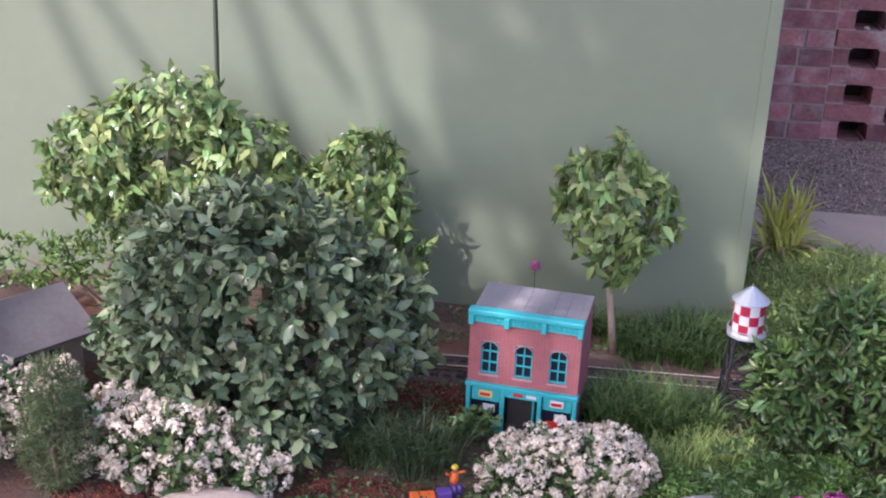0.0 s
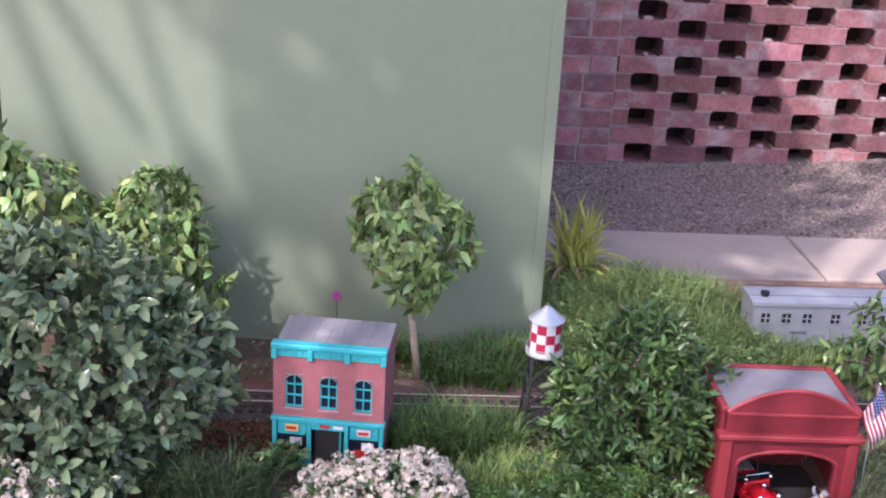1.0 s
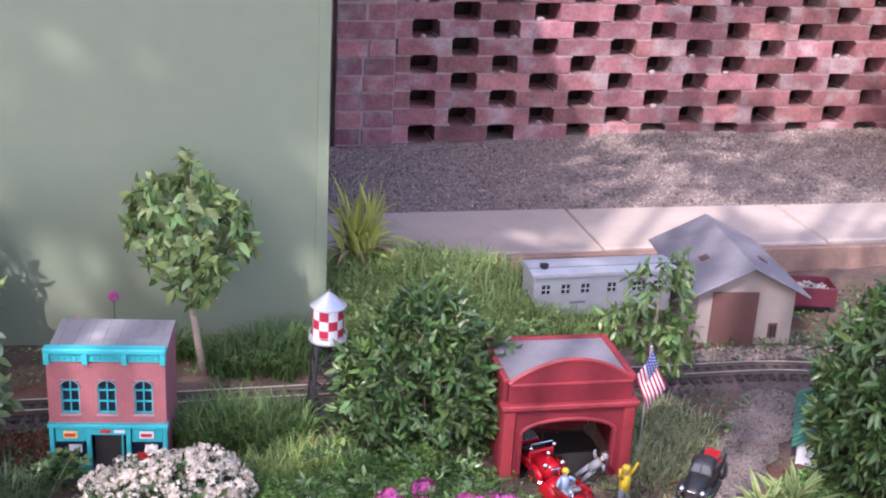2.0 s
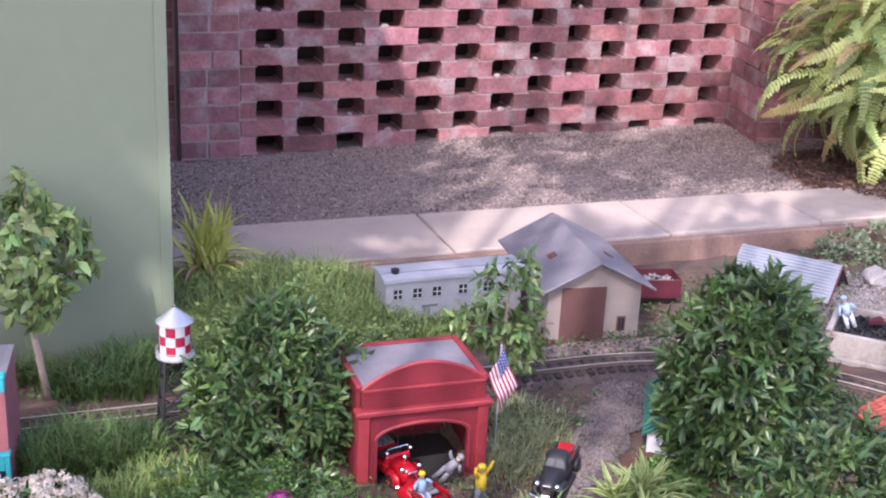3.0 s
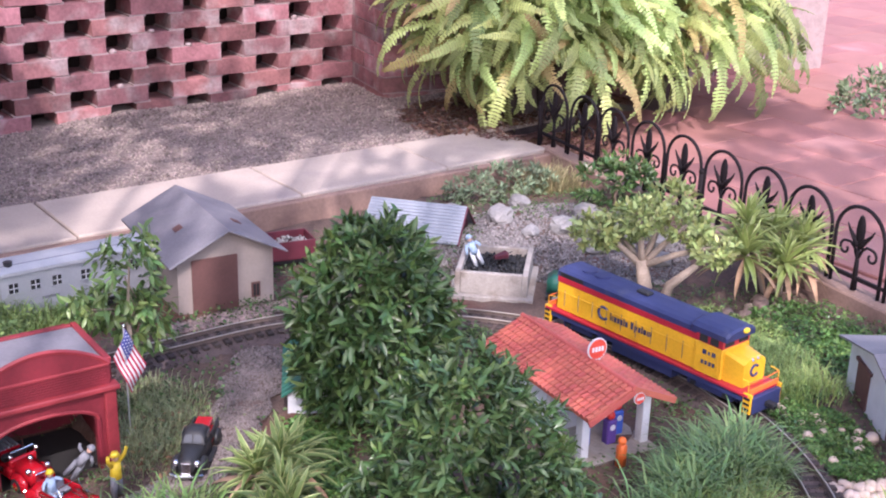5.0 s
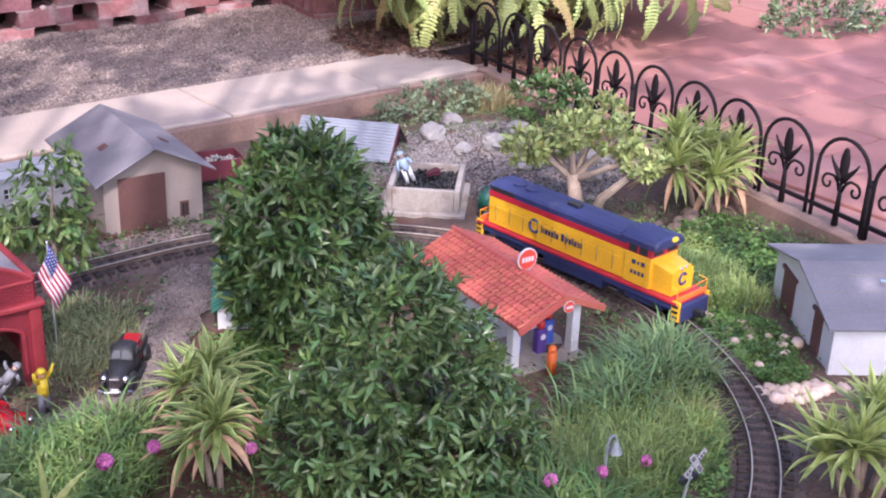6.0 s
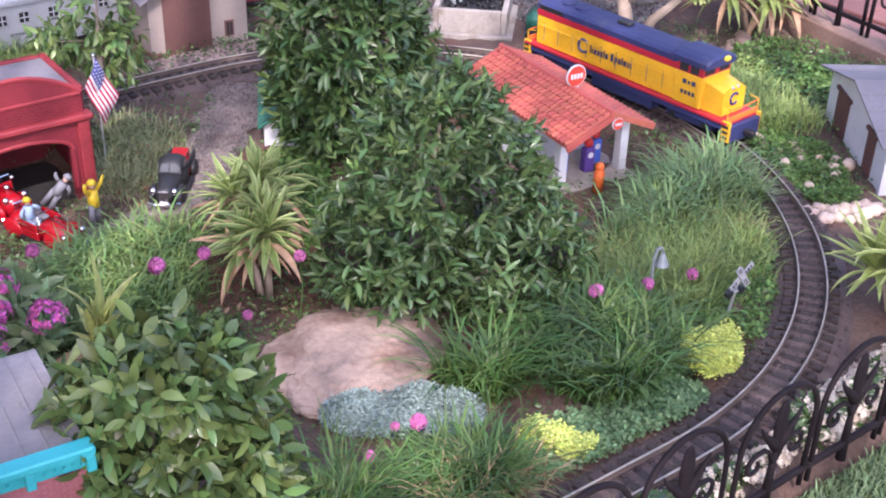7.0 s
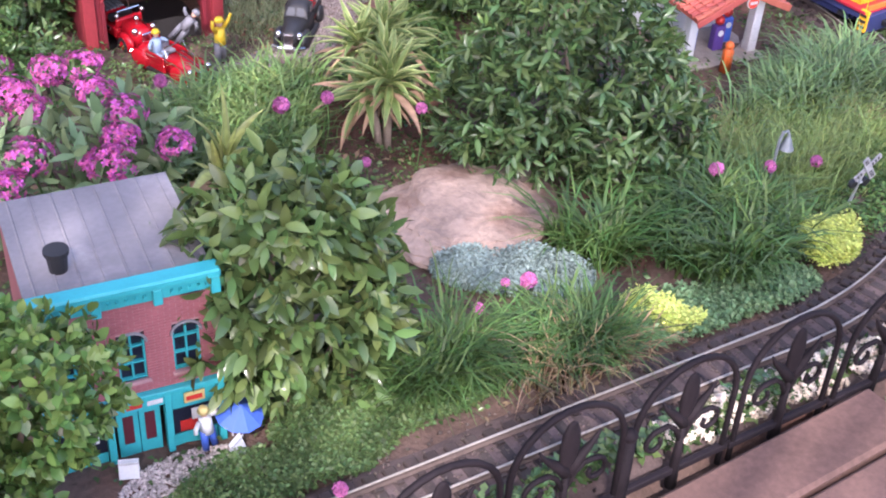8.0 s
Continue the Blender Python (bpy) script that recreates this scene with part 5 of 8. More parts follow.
def build_fern(x, y, z, count, length, seed, label, hang=0):
    """Fronds spring from a mound at every height, arch out and hang, some upright, some withered."""
    rng = np.random.default_rng(seed)
    b = thing("fern", pose(x, y, -0.06), label, "fern")
    part("root_mound", (cyl(0.11, 0.05, (0, 0, -0.02), (0, 0, z * 0.9), 12), M_DARK_FILL), b, "dark root mound")
    dry = [frond_mesh(length * 0.9, a, seed + 9 + i, M_FERN_DRY) for i, a in enumerate((2.0, 2.6))]
    shapes = [frond_mesh(length, a, seed + i) for i, a in enumerate((1.1, 1.6, 2.1, 2.5, 2.8))]
    for i in range(count):
        f = i / count
        a = i * 137.5 + rng.uniform(-30, 30)
        h = z * (0.40 + 0.60 * (1 - f)) + rng.uniform(-0.04, 0.04)
        k = int(np.clip(4.6 * f + rng.normal(0, 0.9), 0, 4))
        r = 0.03 + 0.20 * f + rng.uniform(0, 0.05)
        m = pose(r * math.cos(radians(a)), r * math.sin(radians(a)), h, 0, 10 * f + rng.normal(0, 14), a) @ pose(0, 0, 0, rng.normal(0, 40), rng.uniform(-18, 18), rng.normal(0, 14)) @ Matrix.Scale(rng.uniform(0.5, 1.1), 4)
        part("frond", dry[i % 2] if rng.random() < 0.11 and f > 0.2 else shapes[k], b, m=m)
    # outermost fronds hang almost straight down
    for i in range(hang):
        a = i * 360 / max(hang, 1) + rng.uniform(-14, 14)
        r = 0.16 + rng.uniform(0, 0.10)
        m = pose(r * math.cos(radians(a)), r * math.sin(radians(a)), z * rng.uniform(0.42, 0.80), 0, 34 + rng.normal(0, 10), a) @ pose(0, 0, 0, rng.normal(0, 30), 0, rng.normal(0, 12)) @ Matrix.Scale(rng.uniform(0.75, 1.15), 4)
        part("frond", dry[i % 2] if rng.random() < 0.14 else shapes[3 + i % 2], b, m=m)
    return b


build_fern(3.37, 3.55, 0.60, 430, 0.44, 111, "large sunlit sword fern with long drooping fronds", 80)
build_fern(3.98, 3.52, 0.68, 400, 0.49, 112, "large sword fern with long drooping fronds behind the fence", 60)
build_fern(3.22, 3.60, 0.84, 330, 0.46, 113, "tall sword fern against the brick wall")


# ---- jade tree ----
def build_jade():
    rng = np.random.default_rng(121)
    b = thing("jade_tree", pose(2.27, 1.92, up(2.27, 1.92) - 0.005), "jade bonsai tree with pale forked trunk and fleshy yellow-green leaves", "tree")
    bm = tube([(0, 0, 0), (0.004, 0.008, 0.05), (-0.008, 0.016, 0.12)], 0.021, 8, 0.015)
    ends = [(-0.09, 0.09, 0.19), (-0.02, 0.02, 0.23), (0.08, -0.04, 0.21), (0.10, -0.11, 0.17), (0.0, 0.12, 0.16), (0.12, 0.05, 0.25)]
    for e in ends:
        mid = (e[0] * 0.5, e[1] * 0.5 + 0.01, 0.12 + (e[2] - 0.12) * 0.45)
        tube([(-0.006, 0.015, 0.105), mid, e], 0.010, 7, 0.004, bm)
    tube([(0.02, -0.03, 0), (0.03, -0.05, 0.07), (0.06, -0.10, 0.13)], 0.016, 7, 0.008, bm)
    part("trunk", (bm, M_BARK_PALE, True), b, "pale grey-brown branching trunk")
    part("crown", foliage("crown", [(*e, 0.058, 0.058, 0.040) for e in ends], 430, 6, 0.021, leafmat("jade_leaf", (0.34, 0.40, 0.145), 0.4), rng, 0.46, lift=1.0), b, kind="stuff")


build_jade()
M_POMPOM = leafmat("pompom_pink", (0.52, 0.15, 0.36), 0.6, island=0.4)
for i, (fx, fy, fz, fr) in enumerate(((1.44, 1.03, 0.07, 0.012), (1.53, 1.02, 0.06, 0.012), (1.36, 1.06, 0.07, 0.014), (0.81, 1.41, 0.13, 0.016), (0.905, 1.45, 0.10, 0.013), (0.96, 0.97, 0.06, 0.014), (0.93, 0.98, 0.06, 0.008), (0.87, 0.95, 0.06, 0.010), (1.02, 1.36, 0.10, 0.012), (0.91, 1.33, 0.05, 0.010), (-0.03, 2.44, 0.185, 0.014), (-0.10, 2.40, 0.15, 0.010), (0.585, 0.775, 0.04, 0.011), (0.70, 1.62, 0.09, 0.014))):
    small_flower(fx, fy, fz, fr, 130 + i, M_POMPOM)


# ---- stones ----
def stone(x, y, size, material, label, seed, name="stone", scale=(1, 1, 0.6), group="", sink=0.25, turn=0.0):
    bm = bmesh.new()
    bmesh.ops.create_icosphere(bm, subdivisions=5 if size > 0.1 else 3 if size > 0.03 else 2, radius=1.0)
    for v in bm.verts:
        d = v.co.normalized()
        f = 1 + 0.30 * noise.noise(d * 1.4 + Vector((seed * 3.7, 0, 0))) + 0.12 * noise.noise(d * 3.7 + Vector((0, seed * 1.9, 0))) + 0.05 * noise.noise(d * 9 + Vector((0, 0, seed))) + (0.05 * noise.noise(d * 16 + Vector((seed, 0, 0))) if size > 0.1 else 0)
        q = d * f
        v.co = Vector((q.x * scale[0], q.y * scale[1], max(q.z, -0.7) * scale[2])) * size
    me = bm_mesh(name, bm, material, size < 0.03)
    z = up(x, y) + size * scale[2] * (0.7 - sink)
    return whole(name, me, pose(x, y, z, 0, 0, turn), label, "stone", group)


stone(1.02, 1.205, 0.135, M_SANDSTONE, "broad flat pinkish sandstone in the planting", 1, "flat_stone", (1.0, 0.92, 0.22), sink=0.3)
stone(0.965, 1.145, 0.06, M_SANDSTONE, "small rounded pinkish sandstone", 2, "flat_stone", (1, 0.8, 0.35))
stone(-0.51, 1.72, 0.09, M_ROCK_PALE, "flat pinkish stone beside white flowers", 3, "flat_stone", (1.1, 0.5, 0.3))
stone(0.30, 1.83, 0.06, M_ROCK, "low lilac-grey stone in the ground cover", 4, "flat_stone", (1.1, 0.6, 0.4))
rr = random.Random(17)
for i in range(12):
    stone(2.17 + rr.uniform(-0.07, 0.12), 2.00 + rr.uniform(-0.12, 0.09), rr.uniform(0.02, 0.048), M_ROCK, "broken pale grey slab stone in a heap", 10 + i, "rock", (1, 0.8, 0.45), "stones by the track", turn=rr.uniform(0, 180))
for i in range(40):
    a = rr.uniform(0, 1)
    stone(1.92 + 0.13 * a + rr.uniform(-0.03, 0.03), 1.10 - 0.06 * a + rr.uniform(-0.035, 0.03), rr.uniform(0.009, 0.017), M_ROCK_PALE, "small pale rounded cobble by the track", 30 + i, "cobble", (1, 0.85, 0.75), "pale cobbles", turn=rr.uniform(0, 180))
for i in range(22):
    x_, y_, a_ = track_frame(rr.uniform(4.72, 5.17))
    q_ = 0.080 + abs(rr.gauss(0, 0.014))
    stone(x_ - q_ * math.sin(a_), y_ + q_ * math.cos(a_), rr.uniform(0.008, 0.014), M_ROCK_PALE, "small pale rounded cobble by the track", 110 + i, "cobble", (1, 0.85, 0.75), "pale cobbles", sink=0.0, turn=rr.uniform(0, 180))
for i in range(12):
    stone(2.10 + rr.uniform(-0.02, 0.04), 1.27 + 0.05 * math.sin(i) + rr.uniform(-0.06, 0.10), rr.uniform(0.009, 0.018), M_ROCK_PALE, "small pale rounded cobble by the track", 50 + i, "cobble", (1, 0.85, 0.75), "pale cobbles", turn=rr.uniform(0, 180))
for i, (sx, sy, ss) in enumerate(((2.45, 2.42, 0.05), (2.36, 2.60, 0.05), (2.52, 2.70, 0.04), (2.28, 2.72, 0.05), (2.60, 2.50, 0.04), (2.42, 2.25, 0.035), (2.55, 2.3, 0.05), (2.35, 2.45, 0.03), (2.5, 2.1, 0.04), (2.62, 2.2, 0.04))):
    stone(sx, sy, ss, M_ROCK, "rough grey rock on gravel", 70 + i, "rock", (1, 0.8, 0.6), turn=rr.uniform(0, 180))

M_RUBBLE = mat("brown_rubble", (0.24, 0.17, 0.14), 0.9, vary=0.3, scale=14, fine=120, bump=0.6, depth=0.004, obrand=0.25)
for i in range(12):
    stone(2.48 + rr.uniform(-0.10, 0.10), 1.74 + rr.uniform(-0.06, 0.05), rr.uniform(0.014, 0.028), M_RUBBLE, "small brown rubble stone under the flax", 90 + i, "rubble", (1, 0.85, 0.7), "brown rubble", turn=rr.uniform(0, 180))


def gravel_patch(name, areas, n, size, material, label, seed):
    rng = np.random.default_rng(seed)
    tot = sum(a[2] * a[3] for a in areas)
    X, Y = [], []
    for ar in areas:
        x, y = in_ellipse(*ar[:4], int(n * ar[2] * ar[3] / tot), rng, ar[4] if len(ar) > 4 else 0)
        X.append(x)
        Y.append(y)
    X, Y = np.concatenate(X), np.concatenate(Y)
    return whole(name, pebbles(name, np.stack([X, Y, rise(X, Y) + 0.002], 1), size, material, rng), Matrix.Identity(4), label, "gravel", kind="stuff")


M_ROAD = mat("road_gravel", (0.200, 0.165, 0.155), 0.95, vary=0.3, island=0.35, bump=0.3)
gravel_patch("gravel_patch", [(2.42, 2.35, 0.30, 0.36, -10), (2.1, 2.45, 0.2, 0.2)], 17000, 0.0048, mat("crushed_grey", (0.20, 0.178, 0.170), 0.92, vary=0.3, scale=40, fine=300, bump=0.4, island=0.5), "grey crushed gravel round the concrete bin", 141)
gravel_patch("gravel_road", [(1.34, 2.14, 0.08, 0.07, 55), (1.27, 2.06, 0.08, 0.07, 55), (1.20, 1.97, 0.08, 0.06, 52), (1.14, 1.88, 0.08, 0.05, 48), (1.05, 1.81, 0.08, 0.05, 35), (0.94, 1.79, 0.09, 0.04, 10), (0.82, 1.79, 0.09, 0.045, 10)], 13000, 0.0030, M_ROAD, "grey gravel toy road leading to the shed", 142)
gravel_patch("gravel_patch", [(1.42, 2.40, 0.22, 0.04)], 1800, 0.008, mat("pink_gravel", (0.28, 0.205, 0.18), 0.9, island=0.4), "pinkish pebbles before the grey shed", 143)
gravel_patch("gravel_patch", [(0.46, 0.885, 0.085, 0.05)], 2400, 0.0034, mat("white_gravel", (0.5, 0.44, 0.42), 0.9, island=0.5), "pale gravel forecourt before the turquoise shop", 144)

gravel_patch("red_mulch", [(-0.26, 1.80, 0.16, 0.07), (-0.22, 2.12, 0.12, 0.11), (0.05, 1.74, 0.24, 0.05), (-0.62, 1.72, 0.2, 0.04)], 9000, 0.0048, mat("red_bark_chips", (0.140, 0.040, 0.025), 0.9, vary=0.4, bump=0.3, island=0.4), "red-brown bark mulch on the soil", 146)


def build_litter():
    """Fallen leaves and soil under the fern."""
    rng = np.random.default_rng(145)
    n = 5000
    x, y = in_ellipse(3.14, 3.52, 0.40, 0.44, n, rng)
    k = y > 3.06
    x, y = x[k], y[k]
    z = np.where(y < 3.372, np.where(x < 2.93, 0.0325, -0.045), gravel_height(x, y) + 0.005) + rng.uniform(0, 0.006, len(x))
    d = unit(rng.normal(size=(len(x), 3)) * (1, 1, 0.25))
    V, F = simple_leaf(0.42)
    me = scatter_mesh("leaf_litter", V, F, frames_from(d, unit(rng.normal(0, 0.3, d.shape) + (0, 0, 1))), 0.022 * rng.uniform(0.5, 1.3, len(x)), np.stack([x, y, z], 1), leafmat("litter", (0.13, 0.065, 0.045), 0.85, trans=0.05))
    whole("leaf_litter", me, Matrix.Identity(4), "dark brown fallen leaves under the fern", "leaf litter", kind="stuff")


build_litter()


def fallen_leaves(areas, n, size, material, label, seed):
    rng = np.random.default_rng(seed)
    q = [in_ellipse(*a[:4], n // len(areas), rng) for a in areas]
    x, y = np.concatenate([v[0] for v in q]), np.concatenate([v[1] for v in q])
    d = unit(rng.normal(size=(len(x), 3)) * (1, 1, 0.3))
    V, F = simple_leaf(0.40)
    P = np.stack([x, y, rise(x, y) + rng.uniform(0.003, 0.014, len(x))], 1)
    me = scatter_mesh("leaf_litter", V, F, frames_from(d, unit(rng.normal(0, 0.4, d.shape) + (0, 0, 1))), size * rng.uniform(0.5, 1.4, len(x)), P, material)
    whole("leaf_litter", me, Matrix.Identity(4), label, "leaf litter", kind="stuff")


fallen_leaves([(0.98, 1.93, 0.06, 0.07), (1.00, 1.85, 0.07, 0.05), (1.06, 1.98, 0.06, 0.06)], 170, 0.013, leafmat("dry_brown", (0.26, 0.14, 0.085), 0.8, island=0.5, trans=0.08), "dry brown fallen leaves beside the toy road", 147)
fallen_leaves([(0.95, 1.36, 0.10, 0.06), (1.02, 1.30, 0.08, 0.05), (0.92, 0.83, 0.16, 0.03)], 130, 0.014, leafmat("dry_tan", (0.22, 0.145, 0.09), 0.8, island=0.5, trans=0.08), "dry tan fallen leaves under the plants", 148)


# ---- unseen tree added behind the path, whose crown breaks up the sun ----
def build_unseen_shade_tree():
    rng = np.random.default_rng(201)
    toward = np.array([math.sin(sa) * math.cos(se), math.cos(sa) * math.cos(se), math.sin(se)])
    b = thing("unseen_shade_tree", pose(-3.4, -3.6, -0.1), "unseen tall leafy tree added to shade the garden", "tree")
    base = np.array([-3.4, -3.6, -0.1])
    # places to be put in shade; a crown clump is set sunward of each
    spots = [(-1.2, 1.7), (-0.5, 1.3), (0.5, 1.1), (2.0, 0.75), (1.1, 2.6), (1.3, 0.9), (1.9, 1.4), (2.3, 2.0), (0.6, 2.7), (0.0, 2.6), (2.6, 1.2), (1.6, 2.1), (0.9, 3.3), (1.3, 3.9), (-0.38, 1.80), (2.2, 0.6), (0.2, 0.7), (1.0, 4.2), (2.1, 4.1), (3.1, 1.9), (3.6, 2.5), (4.2, 2.2), (3.5, 1.5), (4.1, 2.9), (4.7, 2.5), (-1.6, 2.4)]
    spots = [(x, y, 0.1) for x, y in spots] + [(-2.5, 2.2, 0.1), (0.35, 2.62, 0.80), (-0.05, 2.62, 0.75), (0.40, 2.62, 1.15), (0.1, 2.62, 1.1), (-2.2, 1.6, 0.1), (-2.9, 1.9, 0.1), (2.15, 4.5, 0.90), (1.1, 4.5, 0.30), (1.0, 4.5, 0.85), (2.9, 3.4, 0.0), (3.15, 3.45, 0.2), (2.75, 3.95, 0.0), (3.0, 4.1, 0.1), (0.75, 4.1, 0.1), (0.2, 2.62, 0.95), (0.35, 2.62, 1.35), (-0.05, 2.62, 1.35), (0.9, 4.5, 1.0), (0.7, 3.9, 0.0)]
    spots += [(1.75, 3.04, 0.03, 0.15), (2.05, 3.05, 0.03, 0.15), (2.35, 3.07, 0.03, 0.15), (2.65, 3.09, 0.03, 0.14), (2.88, 3.12, 0.03, 0.14), (0.24, 1.93, 0.03, 0.17)]
    blobs = []
    for x, y, h, *small in spots:
        c = np.array([x, y, h]) + toward * rng.uniform(4.8, 6.0) - base
        f = small[0] / 0.36 if small else 1.0
        blobs.append((*c, f * rng.uniform(0.30, 0.42), f * rng.uniform(0.30, 0.42), f * rng.uniform(0.16, 0.26)))
    bm = tube([(0, 0, 0), (0.1, 0.1, 1.5), (0.5, 0.6, 3.0)], 0.16, 10, 0.11)
    part("trunk", (bm, M_BARK, True), b, "thick brown trunk")
    for q in blobs:
        mid = (0.5 + (q[0] - 0.5) * 0.5, 0.6 + (q[1] - 0.6) * 0.5, 3.0 + (q[2] - 3.0) * 0.65)
        part("limb", (tube([(0.5, 0.6, 2.95), mid, q[:3]], 0.028, 6, 0.008), M_BARK), b)
    part("crown", foliage("crown", blobs, 1700, 5, 0.155, M_LEAF_MID, rng, 0.42, inner=0.5), b, kind="stuff")
    rng = np.random.default_rng(202)
    # smaller clumps added sunward of further places to darken
    more = []
    for x, y, h, f in ((0.10, 2.62, 1.05, 0.5), (0.28, 2.62, 0.66, 0.5), (1.27, 1.33, 0.22, 0.50), (1.03, 1.40, 0.06, 0.40), (2.10, 3.72, 0.0, 0.5), (2.55, 3.78, 0.0, 0.5), (2.97, 4.25, 0.35, 0.32), (2.05, 4.50, 0.60, 0.5)):
        c = np.array([x, y, h]) + toward * rng.uniform(4.6, 5.2) - base
        more.append((*c, 0.36 * f, 0.36 * f, 0.22 * f))
        mid = (0.5 + (c[0] - 0.5) * 0.5, 0.6 + (c[1] - 0.6) * 0.5, 3.0 + (c[2] - 3.0) * 0.65)
        part("limb", (tube([(0.5, 0.6, 2.95), mid, tuple(c)], 0.022, 6, 0.008), M_BARK), b)
    part("crown", foliage("crown", more, 110, 5, 0.14, M_LEAF_MID, rng, 0.42, inner=0.5), b, kind="stuff")
    # bare slanting boughs, unseen, added so that their shadows streak the green wall
    for (x0, z0, x1, z1), r in (((-1.35, 1.15, -0.90, 0.49), 0.020), ((-0.86, 1.14, -0.46, 0.48), 0.022), ((-0.60, 1.20, -0.20, 0.60), 0.016)):
        ends = [Vector(np.array([px, 2.62, pz]) + toward * 5.0 - base) for px, pz in ((x0, z0), (x1, z1))]
        part("bough", (tube([(0.5, 0.6, 2.95), ends[0], ends[0].lerp(ends[1], 0.5), ends[1]], r * 1.15, 8, r * 0.8), M_BARK), b, "unseen bare bough added for its slanting shadow")


build_unseen_shade_tree()

# ---- storefronts ----
def arch_outline(w, h, rise_, n=10):
    """Outline of an opening with a curved head, from (-w/2, 0)."""
    pts = [(-w / 2, 0), (w / 2, 0), (w / 2, h - rise_)]
    for i in range(1, n):
        a = math.pi * i / n
        pts.append((w / 2 * math.cos(a), h - rise_ + rise_ * math.sin(a)))
    pts.append((-w / 2, h - rise_))
    return pts


def storefront(name, m, W, D, H, label, front, seed):
    """A two-storey model shop; front: doors, boards and signs as numbers for the ground floor."""
    b = thing(name, m, label, "model building")
    zc = H * front["floor"]
    # upper wall: piers and bands round three openings, then brick courses proud of it
    win_w, win_h, sill = W * 0.155, H * 0.255, zc + H * 0.075
    xs = [W * f for f in (-0.31, 0.0, 0.31)]
    ztop = H * 0.895
    bm = box(-W / 2, 0.002, zc, W / 2, 0.010, sill)
    box(-W / 2, 0.002, sill + win_h, W / 2, 0.010, ztop, 0, bm)
    edges = [-W / 2] + [v for x in xs for v in (x - win_w / 2, x + win_w / 2)] + [W / 2]
    for a, c in zip(edges[::2], edges[1::2]):
        box(a, 0.002, sill, c, 0.010, sill + win_h, 0, bm)
    wall = part("front_wall", (bm, M_SHOPMORTAR), b, "pinkish brick front")
    bm = bmesh.new()
    n, ch = 0, H * 0.0155
    z = zc + 0.001
    row = 0
    while z + ch < ztop:
        bl = W / 15
        x = -W / 2 - (bl / 2 if row % 2 else 0)
        while x < W / 2:
            x0, x1 = max(x, -W / 2), min(x + bl - 0.0007, W / 2)
            runs = [(x0, x1)]
            if z + ch > sill and z < sill + win_h:
                for q in xs:
                    runs = [r for a, c in runs for r in ((a, min(c, q - win_w / 2)), (max(a, q + win_w / 2), c)) if r[1] - r[0] > 0.0012]
            for a, c in runs:
                box(a, 0.0008, z, c, 0.004, z + ch - 0.0006, 0, bm)
            x += bl
        z += ch
        row += 1
    part("brick_facing", (bm, M_SHOPBRICK), wall, kind="stuff")
    part("side_wall", (box(-W / 2, 0.010, 0, -W / 2 + 0.004, D, H * 0.93), M_SHOPBRICK), b)
    part("side_wall", (box(W / 2 - 0.004, 0.010, 0, W / 2, D, H * 0.93), M_SHOPBRICK), b)
    part("back_wall", (box(-W / 2 + 0.004, D - 0.004, 0, W / 2 - 0.004, D, H * 0.93), M_SHOPBRICK), b)
    # plate coloured near black for the shade inside the shop
    part("floor_plate", (box(-W / 2 + 0.004, 0.012, zc - 0.003, W / 2 - 0.004, D - 0.004, zc), M_DARK), b, "plate painted dark for the shade inside")
    # roof, ribbed sheet
    bm = box(-W / 2 - 0.001, 0.006, H * 0.93, W / 2 + 0.001, D + 0.002, H * 0.945, 0.0008)
    roof = part("roof", (bm, M_ROOFGREY), b, "dull grey sheet roof")
    k = 8
    for i in range(k):
        x = -W / 2 + W * (i + 0.5) / k
        part("rib", (tube([(x, 0.012, H * 0.945), (x, D - 0.002, H * 0.945)], front["rib"], 6), M_ROOFGREY), roof)
    # cornice with brackets and dentils
    cz = H * 0.895
    cor = part("cornice", (box(-W / 2 - 0.003, -0.010, H * 0.96, W / 2 + 0.003, 0.012, H, 0.002), M_TURQ), b, "turquoise cornice")
    part("frieze", (box(-W / 2 - 0.001, -0.003, cz, W / 2 + 0.001, 0.010, H * 0.96), M_TURQ), cor)
    for i, f in enumerate((-0.485, -0.165, 0.165, 0.485)):
        part("bracket", (box(W * f - 0.005, -0.0095, cz - 0.004, W * f + 0.005, -0.0032, H * 0.96, 0.001), M_TURQ), cor)
    den = bm_mesh("dentil", box(-0.0015, -0.0072, 0, 0.0015, -0.0032, 0.004), M_TURQ)
    for f in np.linspace(-0.44, 0.44, 19):
        if min(abs(f - q) for q in (-0.485, -0.165, 0.165, 0.485)) > 0.035:
            part("dentil", den, cor, m=pose(W * f, 0, cz + 0.006))
    # sash windows with round heads
    for x in xs:
        w = part("window", (prism(arch_outline(win_w, win_h, win_w * 0.42), 0.002, "y", 0.008), M_PANE), b, "arched window with turquoise bars", pose(x, 0, sill))
        for q in (-1, 0, 1):
            part("glazing_bar", (box(q * win_w * 0.46 - 0.0011, 0.0035, 0, q * win_w * 0.46 + 0.0011, 0.0075, win_h * (0.97 if q == 0 else 0.80)), M_TURQ), w)
        for q in (0.02, 0.36, 0.70):
            part("glazing_bar", (box(-win_w / 2, 0.0033, win_h * q - 0.0008, win_w / 2, 0.0073, win_h * q + 0.0014), M_TURQ), w)
        out = [(win_w * 0.55 * math.cos(a), win_h - win_w * 0.42 + win_w * 0.50 * math.sin(a)) for a in np.linspace(0, math.pi, 11)]
        part("hood_mould", (tube([(px, -0.0005, pz) for px, pz in out], 0.0018, 6), M_GREYCLOTH), w, "dark hood mould")
